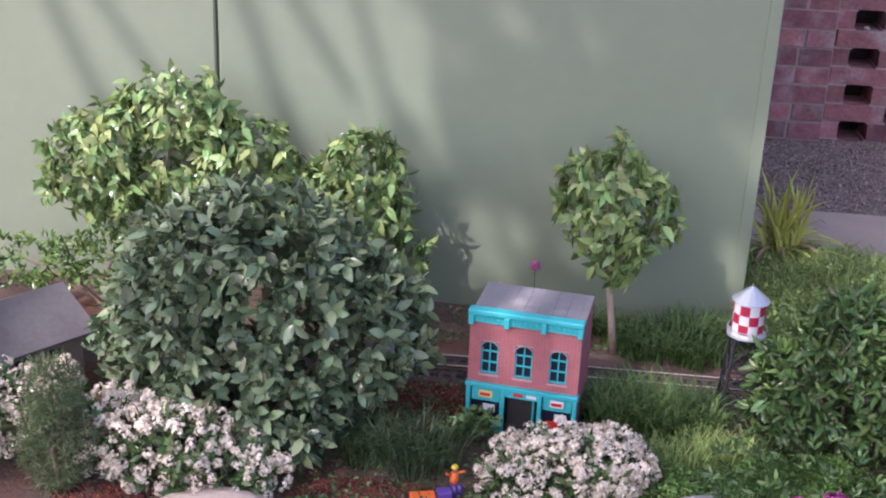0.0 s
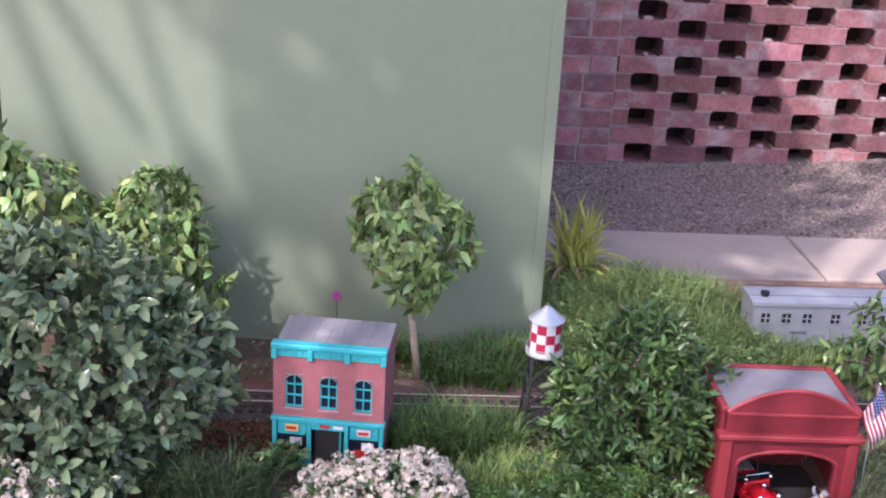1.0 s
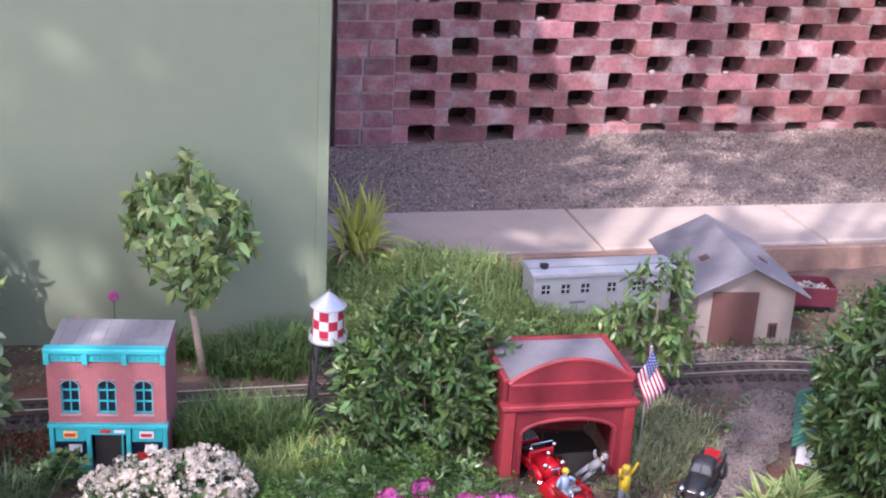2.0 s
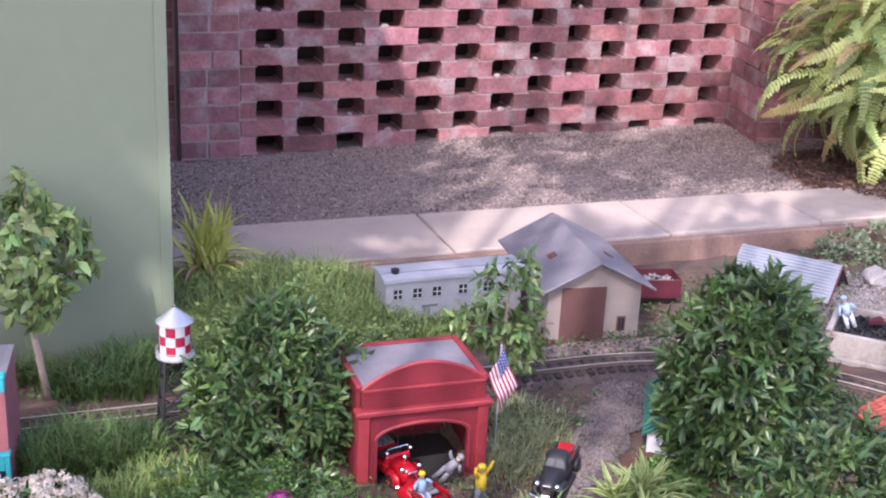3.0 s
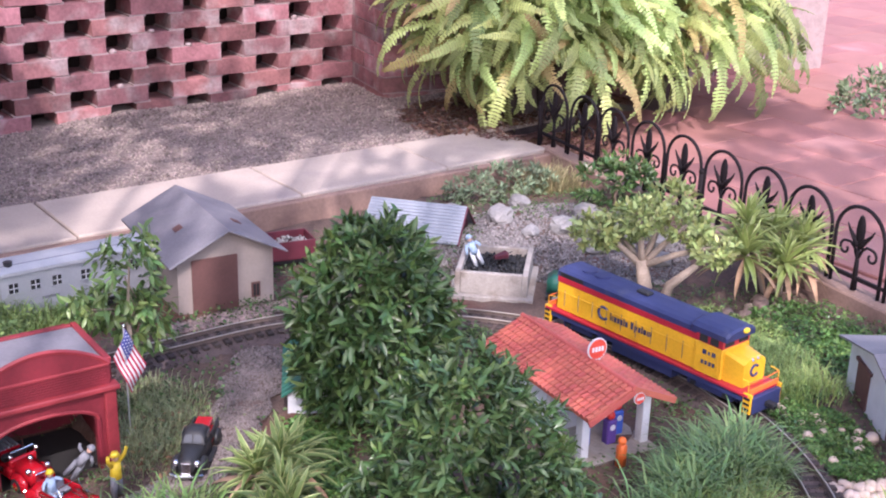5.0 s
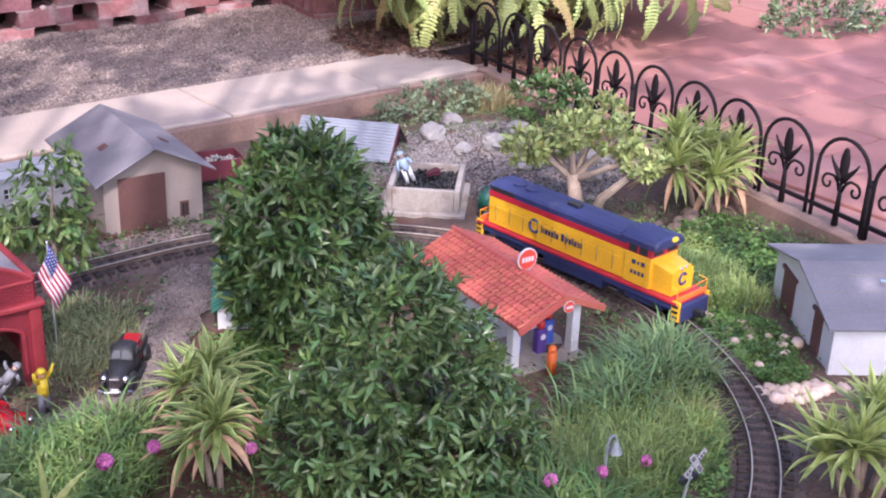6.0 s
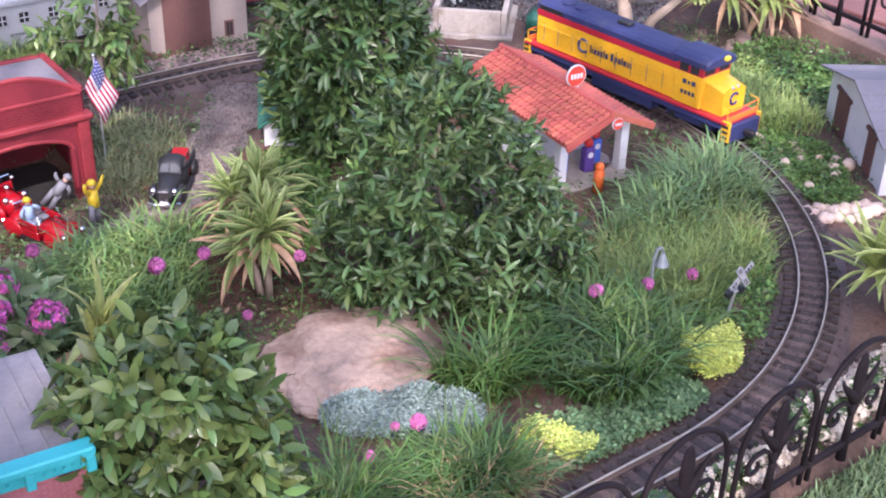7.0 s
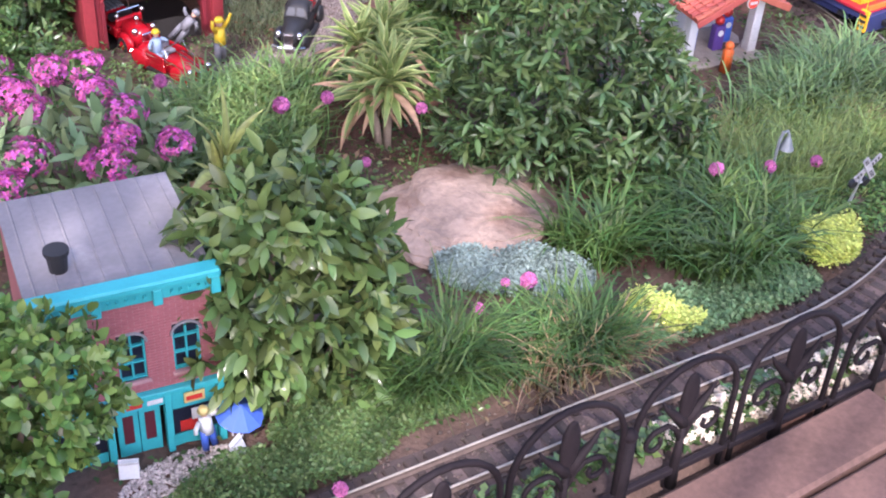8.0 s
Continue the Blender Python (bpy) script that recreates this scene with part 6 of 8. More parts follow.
        part("sill", (box(-win_w * 0.6, -0.003, -0.004, win_w * 0.6, 0.006, 0.0, 0.0006), M_SHOPMORTAR), w)
    # ground floor
    part("sign_band", (box(-W / 2 - 0.003, -0.007, zc - H * 0.03, W / 2 + 0.003, 0.012, zc, 0.001), M_TURQ), b, "turquoise band")
    for f in (-0.485, -0.17, 0.17, 0.485):
        part("pilaster", (box(W * f - 0.004, -0.003, 0, W * f + 0.004, 0.008, zc - H * 0.03, 0.0006), M_TURQ), b)
    for s in (-1, 1):
        x = s * W * 0.327
        bay = part("shop_window", (box(x - W * 0.13, 0.004, 0.0, x + W * 0.13, 0.007, zc * 0.22), M_TURQ), b, "turquoise shop window")
        part("pane", (box(x - W * 0.13, 0.0055, zc * 0.22, x + W * 0.13, 0.0065, zc * 0.62), M_PANE), bay)
        part("display", (box(x - W * 0.09, 0.004, zc * 0.25, x + W * 0.03, 0.0052, zc * 0.40), M_RED), bay, "red and white display")
        part("transom", (box(x - W * 0.13, 0.003, zc * 0.62, x + W * 0.13, 0.007, zc * 0.90), M_TURQ), bay)
        part("sign_board", (box(x - W * 0.062, -0.001, zc * 0.70, x + W * 0.062, 0.002, zc * 0.84, 0.0006), front["board"][0 if s < 0 else 1]), bay, "small painted sign board")
        part("sign_bar", (box(x - W * 0.05, -0.0018, zc * 0.74, x + W * 0.045, -0.0012, zc * 0.80), M_RED), bay)
        part("poster", (box(x - W * 0.02, 0.0032, zc * 0.40, x + W * 0.09, 0.0039, zc * 0.56), M_WHITE), bay, "small white poster")
    # the doorway's shade is a near-black sheet
    door = part("doorway", (box(-W * 0.13, 0.012, 0, W * 0.13, 0.014, zc * 0.78), M_DARK), b, "dark sheet for the shade in the doorway")
    if front["swing"] < 150:
        part("door", (box(0, 0, 0.002, W * 0.13, 0.002, zc * 0.72, 0.0004), M_TURQ), door, "open turquoise door", pose(W * 0.12, 0.008, 0, 0, 0, front["swing"]))
    else:
        for q in (-1, 1):
            leaf = part("door", (box(q * W * 0.064 - W * 0.062, 0.006, 0.002, q * W * 0.064 + W * 0.062, 0.0085, zc * 0.76, 0.0004), M_TURQ), door, "closed turquoise door")
            part("pane", (box(q * W * 0.064 - W * 0.030, 0.0048, zc * 0.26, q * W * 0.064 + W * 0.030, 0.0058, zc * 0.66), M_MAROON), leaf, "dark red glazed pane")
    part("door_header", (box(-W * 0.15, -0.002, zc * 0.78, W * 0.15, 0.009, zc * 0.92), M_TURQ), door)
    for q in (-0.07, 0.05):
        part("sign_bar", (box(W * q, -0.003, zc * 0.82, W * (q + 0.09), -0.0022, zc * 0.88), M_RED if q < 0 else M_WHITE), door)
    return b


M_BUFF = plain("buff_board", (0.62, 0.50, 0.20), 0.6)
storefront("model_shop", pose(-0.034, 2.055, up(-0.04, 2.06), 0, 0, -8), 0.208, 0.155, 0.2545, "model brick shop with turquoise cornice and arched windows", {"board": (M_BUFF, M_WHITE), "swing": 120, "floor": 0.407, "rib": 0.0008}, 1)
storefront("model_shop", pose(0.425, 0.95, 0.0, 0, 0, -6), 0.192, 0.21, 0.255, "model brick shop with turquoise front and ribbed grey roof", {"board": (M_BUFF, M_BUFF), "swing": 180, "floor": 0.40, "rib": 0.0015}, 2)
chim = thing("chimney_pot", pose(0.378, 1.02, 0.241), "small black round chimney on the shop roof", "chimney")
part("pipe", (cyl(0.0095, 0.0115, (0, 0, 0), (0, 0, 0.022), 14), M_BLACK), chim)
part("rim", (cyl(0.0135, 0.0135, (0, 0, 0.022), (0, 0, 0.027), 14), M_BLACK), chim)


# ---- water tower ----
def water_tower():
    b = thing("water_tower", pose(0.378, 2.16, up(0.378, 2.16)), "model water tower with red and white checked tank on black legs", "water tower")
    r, z0, z1 = 0.0300, 0.195, 0.263
    part("tank", (cyl(r - 0.0006, r - 0.0006, (0, 0, z0), (0, 0, z1), 24), M_WHITE), b, "white tank")
    for i in range(3):
        for k in range(10):
            if (i + k) % 2:
                continue
            bm = bmesh.new()
            a0, a1 = 2 * math.pi * (k - 0.0) / 10 + 0.2, 2 * math.pi * (k + 1) / 10 + 0.2
            za, zb = z0 + 0.006 + 0.019 * i, z0 + 0.006 + 0.019 * (i + 1)
            vs = [[bm.verts.new((r * math.cos(a0 + (a1 - a0) * j / 4), r * math.sin(a0 + (a1 - a0) * j / 4), z)) for j in range(5)] for z in (za, zb)]
            for j in range(4):
                bm.faces.new((vs[0][j], vs[0][j + 1], vs[1][j + 1], vs[1][j]))
            part("check", (bm, M_FLAGRED), b, "red painted check")
    part("roof", (cyl(0.0355, 0.002, (0, 0, z1), (0, 0, z1 + 0.028), 24), M_SILVER), b, "silver conical roof")
    part("finial", (ball(0.0032, (0, 0, z1 + 0.029), 8), M_BARK), b)
    part("deck", (cyl(0.037, 0.037, (0, 0, z0 - 0.003), (0, 0, z0), 20), M_SILVER), b, "grey round deck")
    ring = tube([(0.0365 * math.cos(a), 0.0365 * math.sin(a), z0 + 0.012) for a in np.linspace(0, 2 * math.pi, 25)], 0.0008, 5)
    part("railing", (ring, M_SILVER), b)
    post = bm_mesh("rail_post", cyl(0.0007, 0.0007, (0, 0, 0), (0, 0, 0.012), 5), M_SILVER)
    for k in range(12):
        part("rail_post", post, b, m=pose(0.0365 * math.cos(k * math.pi / 6), 0.0365 * math.sin(k * math.pi / 6), z0))
    feet = [(s * 0.036, t * 0.036) for s in (-1, 1) for t in (-1, 1)]
    for fx, fy in feet:
        part("leg", (tube([(fx, fy, -0.01), (fx * 0.62, fy * 0.62, z0 - 0.003)], 0.0032, 6), M_BLACK), b, "black leg")
    for lev in range(4):
        f0, f1 = 1 - 0.38 * lev / 4, 1 - 0.38 * (lev + 1) / 4
        za, zb = (z0 - 0.01) * lev / 4, (z0 - 0.01) * (lev + 1) / 4
        ring = [(-1, -1), (1, -1), (1, 1), (-1, 1)]
        for (ax, ay), (bx, by) in zip(ring, ring[1:] + ring[:1]):
            q = 0.036
            part("brace", (tube([(ax * q * f0, ay * q * f0, za), (bx * q * f1, by * q * f1, zb)], 0.0017, 5), M_BLACK), b)
            part("brace", (tube([(bx * q * f0, by * q * f0, za), (ax * q * f1, ay * q * f1, zb)], 0.0017, 5), M_BLACK), b)
            part("brace", (tube([(ax * q * f1, ay * q * f1, zb), (bx * q * f1, by * q * f1, zb)], 0.0013, 5), M_BLACK), b)


water_tower()


# ---- firehouse ----
def firehouse():
    W, D, H = 0.256, 0.197, 0.20
    b = thing("model_firehouse", pose(0.806, 1.940, 0.008, 0, 0, -1.5) @ Matrix.Diagonal((1.0, 1.03, 1.05, 1)), "red model firehouse with an arched bay and curved parapet", "model building")
    ow, oh = 0.178, 0.095
    n = 12
    arc = [(ow / 2 * math.cos(a), oh - 0.028 + 0.028 * math.sin(a)) for a in np.linspace(0, math.pi, n)]
    base = -0.050
    outline = [(-W / 2 + 0.020, base), (-ow / 2, base)] + [(x, z) for x, z in arc[::-1]] + [(ow / 2, base), (W / 2 - 0.020, base), (W / 2 - 0.020, 0.121), (-W / 2 + 0.020, 0.121)]
    part("front_wall", (prism(outline, 0.010, "y", 0.004), M_FIREHOUSE), b)
    ring = [(x * 1.05, 0.001, z + 0.003) for x, z in arc]
    part("arch_mould", (tube(ring, 0.0035, 6), M_FIREHOUSE_LIT), b, "arch mould in the red lightened for sun")
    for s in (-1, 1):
        part("corner_pier", (box(s * (W / 2 - 0.011) - 0.011, -0.003, base, s * (W / 2 - 0.011) + 0.011, 0.018, 0.1215, 0.0015), M_FIREHOUSE_LIT), b, "corner pier in the red lightened for sun")
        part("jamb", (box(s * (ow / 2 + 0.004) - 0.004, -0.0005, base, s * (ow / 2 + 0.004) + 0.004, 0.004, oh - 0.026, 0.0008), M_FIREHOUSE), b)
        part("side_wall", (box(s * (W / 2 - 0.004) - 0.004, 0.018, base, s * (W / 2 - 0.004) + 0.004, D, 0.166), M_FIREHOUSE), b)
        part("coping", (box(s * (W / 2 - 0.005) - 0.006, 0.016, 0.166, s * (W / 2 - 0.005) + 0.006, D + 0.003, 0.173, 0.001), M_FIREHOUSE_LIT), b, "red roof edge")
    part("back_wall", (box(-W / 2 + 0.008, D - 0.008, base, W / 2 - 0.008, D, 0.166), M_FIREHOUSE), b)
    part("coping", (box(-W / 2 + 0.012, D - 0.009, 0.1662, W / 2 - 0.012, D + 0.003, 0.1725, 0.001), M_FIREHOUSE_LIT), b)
    # floor coloured near black for the shade in the bay
    part("floor", (box(-W / 2 + 0.008, 0.018, base, W / 2 - 0.008, D - 0.008, -0.030), M_DARK), b, "floor painted dark for the shade inside")
    part("roof", (box(-W / 2 + 0.009, 0.016, 0.164, W / 2 - 0.009, D - 0.010, 0.169), M_SHEDROOF), b, "flat grey roof")
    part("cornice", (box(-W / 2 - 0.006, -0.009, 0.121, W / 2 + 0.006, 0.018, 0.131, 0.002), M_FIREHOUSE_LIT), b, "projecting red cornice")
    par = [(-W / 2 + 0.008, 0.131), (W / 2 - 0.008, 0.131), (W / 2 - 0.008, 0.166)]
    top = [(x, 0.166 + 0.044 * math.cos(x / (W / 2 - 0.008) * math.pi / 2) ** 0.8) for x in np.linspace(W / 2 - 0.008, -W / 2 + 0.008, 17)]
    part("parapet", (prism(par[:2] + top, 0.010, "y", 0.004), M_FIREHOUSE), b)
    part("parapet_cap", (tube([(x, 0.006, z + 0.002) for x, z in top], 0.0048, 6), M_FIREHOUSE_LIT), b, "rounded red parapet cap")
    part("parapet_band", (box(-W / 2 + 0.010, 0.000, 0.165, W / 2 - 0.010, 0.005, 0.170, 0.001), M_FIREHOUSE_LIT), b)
    bm = bmesh.new()
    rows = 7
    for r in range(rows):
        for k in range(22):
            x0 = -W / 2 + 0.012 + (W - 0.024) * (k + (0.5 if r % 2 else 0)) / 22.6
            box(x0, 0.0022, 0.1335 + r * 0.0046, x0 + (W - 0.024) / 22.6 - 0.0012, 0.0045, 0.1335 + r * 0.0046 + 0.0036, 0, bm)
    part("brick_facing", (bm, M_FIREHOUSE), b, kind="stuff")


firehouse()


# ---- vehicles ----
def wheel(parent, x, y, z, r, w, hub):
    t = part("wheel", (cyl(r, r, (x, y - w / 2, z), (x, y + w / 2, z), 16), M_BLACK), parent, "black tyre")
    part("hub", (cyl(r * 0.5, r * 0.5, (x, y - w / 2 - 0.0006, z), (x, y + w / 2 + 0.0006, z), 12), hub), t)


def lofted(sections, bm=None):
    """A body through cross-sections (x, half width, z bottom, z top, roundness)."""
    own = bmesh.new()
    rings = []
    for x, hw, zb, zt, k in sections:
        prof = [(-hw, zb), (hw, zb), (hw, zt - k), (hw - k, zt - k * 0.3), (hw * 0.4, zt), (-hw * 0.4, zt), (-hw + k, zt - k * 0.3), (-hw, zt - k)]
        rings.append([own.verts.new((x, y, z)) for y, z in prof])
    for a, c in zip(rings, rings[1:]):
        for k in range(8):
            own.faces.new((a[k], a[(k + 1) % 8], c[(k + 1) % 8], c[k]))
    own.faces.new(rings[0])
    own.faces.new(rings[-1][::-1])
    return join(bm, own)


def pickup(m):
    b = thing("toy_pickup", m, "black vintage toy pickup truck with a red load bed", "toy truck")
    body = lofted([(0.094, 0.014, 0.016, 0.036, 0.006), (0.086, 0.018, 0.014, 0.044, 0.008), (0.05, 0.021, 0.013, 0.047, 0.008), (0.028, 0.026, 0.012, 0.049, 0.006), (-0.012, 0.029, 0.012, 0.049, 0.006)])
    part("body", (body, M_BLACK, True), b, "glossy black bonnet and cowl")
    part("cab", (lofted([(0.030, 0.026, 0.044, 0.050, 0.003), (0.020, 0.024, 0.044, 0.071, 0.007), (-0.012, 0.025, 0.044, 0.075, 0.009), (-0.020, 0.025, 0.012, 0.070, 0.008)]), M_BLACK, True), b)
    glass = mat("toy_glass", (0.045, 0.048, 0.055), 0.22, vary=0.1, bump=0)
    for s in (-1, 1):
        part("windscreen", (prism([(s * 0.0015, 0.0), (s * 0.0195, 0.0), (s * 0.016, 0.0165), (s * 0.0015, 0.0175)], 0.0012, "y", -0.0012), glass), b, "dark windscreen pane", pose(0.0312, 0, 0.0520, -25, 0, 90))
        part("side_window", (prism([(-0.012, 0.053), (0.014, 0.053), (0.012, 0.066), (-0.010, 0.067)], 0.0012, "y", s * 0.0262 - 0.0006), glass), b, "dark side window")
    bed = part("bed", (box(-0.094, -0.026, 0.022, -0.022, 0.026, 0.028), M_RED), b, "red load bed")
    for s in (-1, 1):
        part("bed_side", (box(-0.094, s * 0.025 - 0.002, 0.028, -0.022, s * 0.025 + 0.002, 0.047, 0.0006), M_BLACK), bed)
        part("fender", (ball(0.021, (0.062, s * 0.028, 0.018), 12, (1.35, 0.5, 0.95)), M_BLACK, True), b, "rounded black mudguard")
        part("fender", (ball(0.019, (-0.062, s * 0.030, 0.018), 12, (1.2, 0.42, 0.95)), M_BLACK, True), b, "rounded black mudguard")
        part("headlight", (ball(0.0075, (0.089, s * 0.022, 0.037), 10), M_CHROME, True), b, "chrome headlight")
        part("running_board", (box(-0.03, s * 0.032 - 0.005, 0.010, 0.035, s * 0.032 + 0.005, 0.012), M_BLACK), b)
    part("bed_load", (box(-0.088, -0.018, 0.0285, -0.032, 0.016, 0.052, 0.002), M_CARRED), bed, "red box load")
    part("grille", (box(0.093, -0.010, 0.014, 0.0975, 0.010, 0.040, 0.001), M_CHROME), b, "chrome grille")
    part("bumper", (tube([(0.094, -0.034, 0.012), (0.101, -0.02, 0.012), (0.102, 0.02, 0.012), (0.094, 0.034, 0.012)], 0.0034, 6), M_CHROME), b, "chrome bumper")
    for x in (0.062, -0.062):
        for s in (-1, 1):
            wheel(b, x, s * 0.031, 0.0145, 0.0145, 0.009, M_CHROME)


def convertible(m):
    b = thing("toy_convertible", m, "open red vintage toy convertible with chrome trim", "toy car")
    part("bonnet", (lofted([(0.094, 0.012, 0.018, 0.036, 0.006), (0.088, 0.019, 0.015, 0.043, 0.009), (0.05, 0.023, 0.013, 0.049, 0.010), (0.016, 0.029, 0.012, 0.051, 0.008)]), M_CARRED, True), b, "long rounded red bonnet")
    part("tub", (box(-0.042, -0.033, 0.010, 0.0155, 0.033, 0.030, 0.002), M_CARRED), b)
    part("tail", (lofted([(-0.0425, 0.032, 0.011, 0.048, 0.006), (-0.072, 0.030, 0.012, 0.046, 0.012), (-0.094, 0.022, 0.014, 0.032, 0.010)]), M_CARRED, True), b, "rounded red boot")
    part("floor_mat", (box(-0.040, -0.028, 0.0302, 0.013, 0.028, 0.0315), M_BLACK), b)
    part("seat", (box(-0.034, -0.026, 0.0316, -0.012, 0.026, 0.040, 0.003), M_GREYCLOTH), b, "grey bench seat")
    part("seat_back", (box(-0.041, -0.026, 0.0316, -0.033, 0.026, 0.054, 0.003), M_GREYCLOTH), b)
    ring = [(0.004 + 0.003 * math.sin(a), -0.013 + 0.007 * math.cos(a), 0.047 + 0.006 * math.sin(a)) for a in np.linspace(0, 2 * math.pi, 13)]
    part("steering_wheel", (tube(ring, 0.0010, 5), M_BLACK), b)
    for s in (-1, 1):
        part("door", (box(-0.041, s * 0.0315 - 0.002, 0.0302, 0.0155, s * 0.0315 + 0.002, 0.047, 0.001), M_CARRED), b)
        part("fender", (ball(0.022, (0.060, s * 0.030, 0.020), 14, (1.45, 0.46, 1.0)), M_CARRED, True), b, "rounded red mudguard")
        part("fender", (ball(0.022, (-0.060, s * 0.031, 0.019), 14, (1.4, 0.42, 0.98)), M_CARRED, True), b, "rounded red mudguard")
        part("running_board", (box(-0.034, s * 0.036 - 0.005, 0.010, 0.034, s * 0.036 + 0.005, 0.013, 0.0006), M_BLACK), b)
        part("headlight", (ball(0.0068, (0.086, s * 0.024, 0.038), 12), M_CHROME, True), b, "chrome headlight")
        part("side_strip", (tube([(-0.04, s * 0.0342, 0.040), (0.05, s * 0.0300, 0.043)], 0.0010, 5), M_CHROME), b)
    fr = [(0.020, -0.027, 0.048), (0.012, -0.025, 0.068), (0.012, 0.025, 0.068), (0.020, 0.027, 0.048)]
    part("windscreen_frame", (tube(fr, 0.0015, 6), M_CHROME), b, "chrome windscreen frame")
    part("grille", (box(0.090, -0.011, 0.015, 0.0965, 0.011, 0.038, 0.0015), M_CHROME), b, "chrome grille")
    part("bumper", (tube([(0.088, -0.036, 0.013), (0.101, -0.022, 0.013), (0.103, 0, 0.013), (0.101, 0.022, 0.013), (0.088, 0.036, 0.013)], 0.0034, 7), M_CHROME), b, "chrome bumper")
    part("bonnet_trim", (tube([(0.092, 0, 0.0435), (0.05, 0, 0.0500), (0.02, 0, 0.0518)], 0.0013, 5), M_CHROME), b)
    for x in (0.060, -0.060):
        for s in (-1, 1):
            wheel(b, x, s * 0.033, 0.0145, 0.0145, 0.009, M_CHROME)


def fire_engine(m):
    b = thing("toy_fire_engine", m, "red toy fire engine with chrome fittings inside the firehouse", "toy truck")
    part("bonnet", (lofted([(0.072, 0.013, 0.014, 0.040, 0.006), (0.066, 0.018, 0.013, 0.046, 0.008), (0.024, 0.021, 0.013, 0.050, 0.008)]), M_CARRED, True), b, "red bonnet")
    part("body", (box(-0.085, -0.029, 0.014, 0.0235, 0.029, 0.036, 0.003), M_CARRED), b, "red body")
    part("cowl", (box(0.014, -0.027, 0.036, 0.0235, 0.027, 0.053, 0.003), M_CARRED), b)
    part("seat", (box(-0.016, -0.024, 0.036, -0.004, 0.024, 0.050, 0.003), M_BLACK), b, "black seat")
    part("hose_box", (box(-0.080, -0.022, 0.036, -0.022, 0.022, 0.050, 0.002), M_CARRED), b)
    for i in range(5):
        part("hose", (tube([(-0.078, -0.016 + 0.008 * i, 0.0515), (-0.05, -0.015 + 0.008 * i, 0.0535), (-0.024, -0.016 + 0.008 * i, 0.0515)], 0.0030, 6), M_GREYCLOTH), b)
    part("windscreen_frame", (tube([(0.021, -0.024, 0.053), (0.018, -0.023, 0.066), (0.018, 0.023, 0.066), (0.021, 0.024, 0.053)], 0.0014, 5), M_CHROME), b, "chrome windscreen frame")
    part("grille", (box(0.0715, -0.010, 0.015, 0.0755, 0.010, 0.040, 0.001), M_CHROME), b, "chrome grille")
    part("bell", (ball(0.0055, (0.044, 0.0, 0.057), 10), M_CHROME, True), b, "chrome bell")
    part("bell_stem", (cyl(0.0014, 0.0014, (0.044, 0, 0.046), (0.044, 0, 0.054), 6), M_CHROME), b)
    for s in (-1, 1):
        part("headlight", (ball(0.0062, (0.066, s * 0.019, 0.045), 10), M_CHROME, True), b, "chrome headlight")
        part("spot_lamp", (ball(0.0048, (0.022, s * 0.026, 0.060), 10), M_CHROME, True), b, "chrome spot lamp")
        part("grab_rail", (tube([(-0.082, s * 0.027, 0.037), (-0.080, s * 0.027, 0.060), (-0.024, s * 0.027, 0.060), (-0.022, s * 0.027, 0.037)], 0.0014, 5), M_CHROME), b, "chrome grab rail")
        part("fender", (ball(0.020, (0.046, s * 0.027, 0.018), 12, (1.3, 0.45, 0.95)), M_CARRED, True), b, "rounded red mudguard")
        part("ladder", (box(-0.075, s * 0.0335 - 0.0015, 0.030, 0.010, s * 0.0335 + 0.0015, 0.036), M_CHROME), b)
    part("bumper", (tube([(0.068, -0.032, 0.013), (0.080, -0.018, 0.013), (0.080, 0.018, 0.013), (0.068, 0.032, 0.013)], 0.0028, 6), M_CHROME), b, "chrome bumper")
    for x in (0.046, -0.055):
        for s in (-1, 1):
            wheel(b, x, s * 0.031, 0.0145, 0.0145, 0.009, M_CARRED)


gz = lambda x, y: up(x, y) + 0.004
pickup(pose(1.045, 1.846, gz(1.05, 1.86), 0, 0, 231) @ Matrix.Scale(0.87, 4))
convertible(pose(0.795, 1.840, gz(0.79, 1.84), 0, 0, 290) @ Matrix.Scale(0.84, 4))
fire_engine(pose(0.762, 1.990, -0.0205, 0, 0, 284))


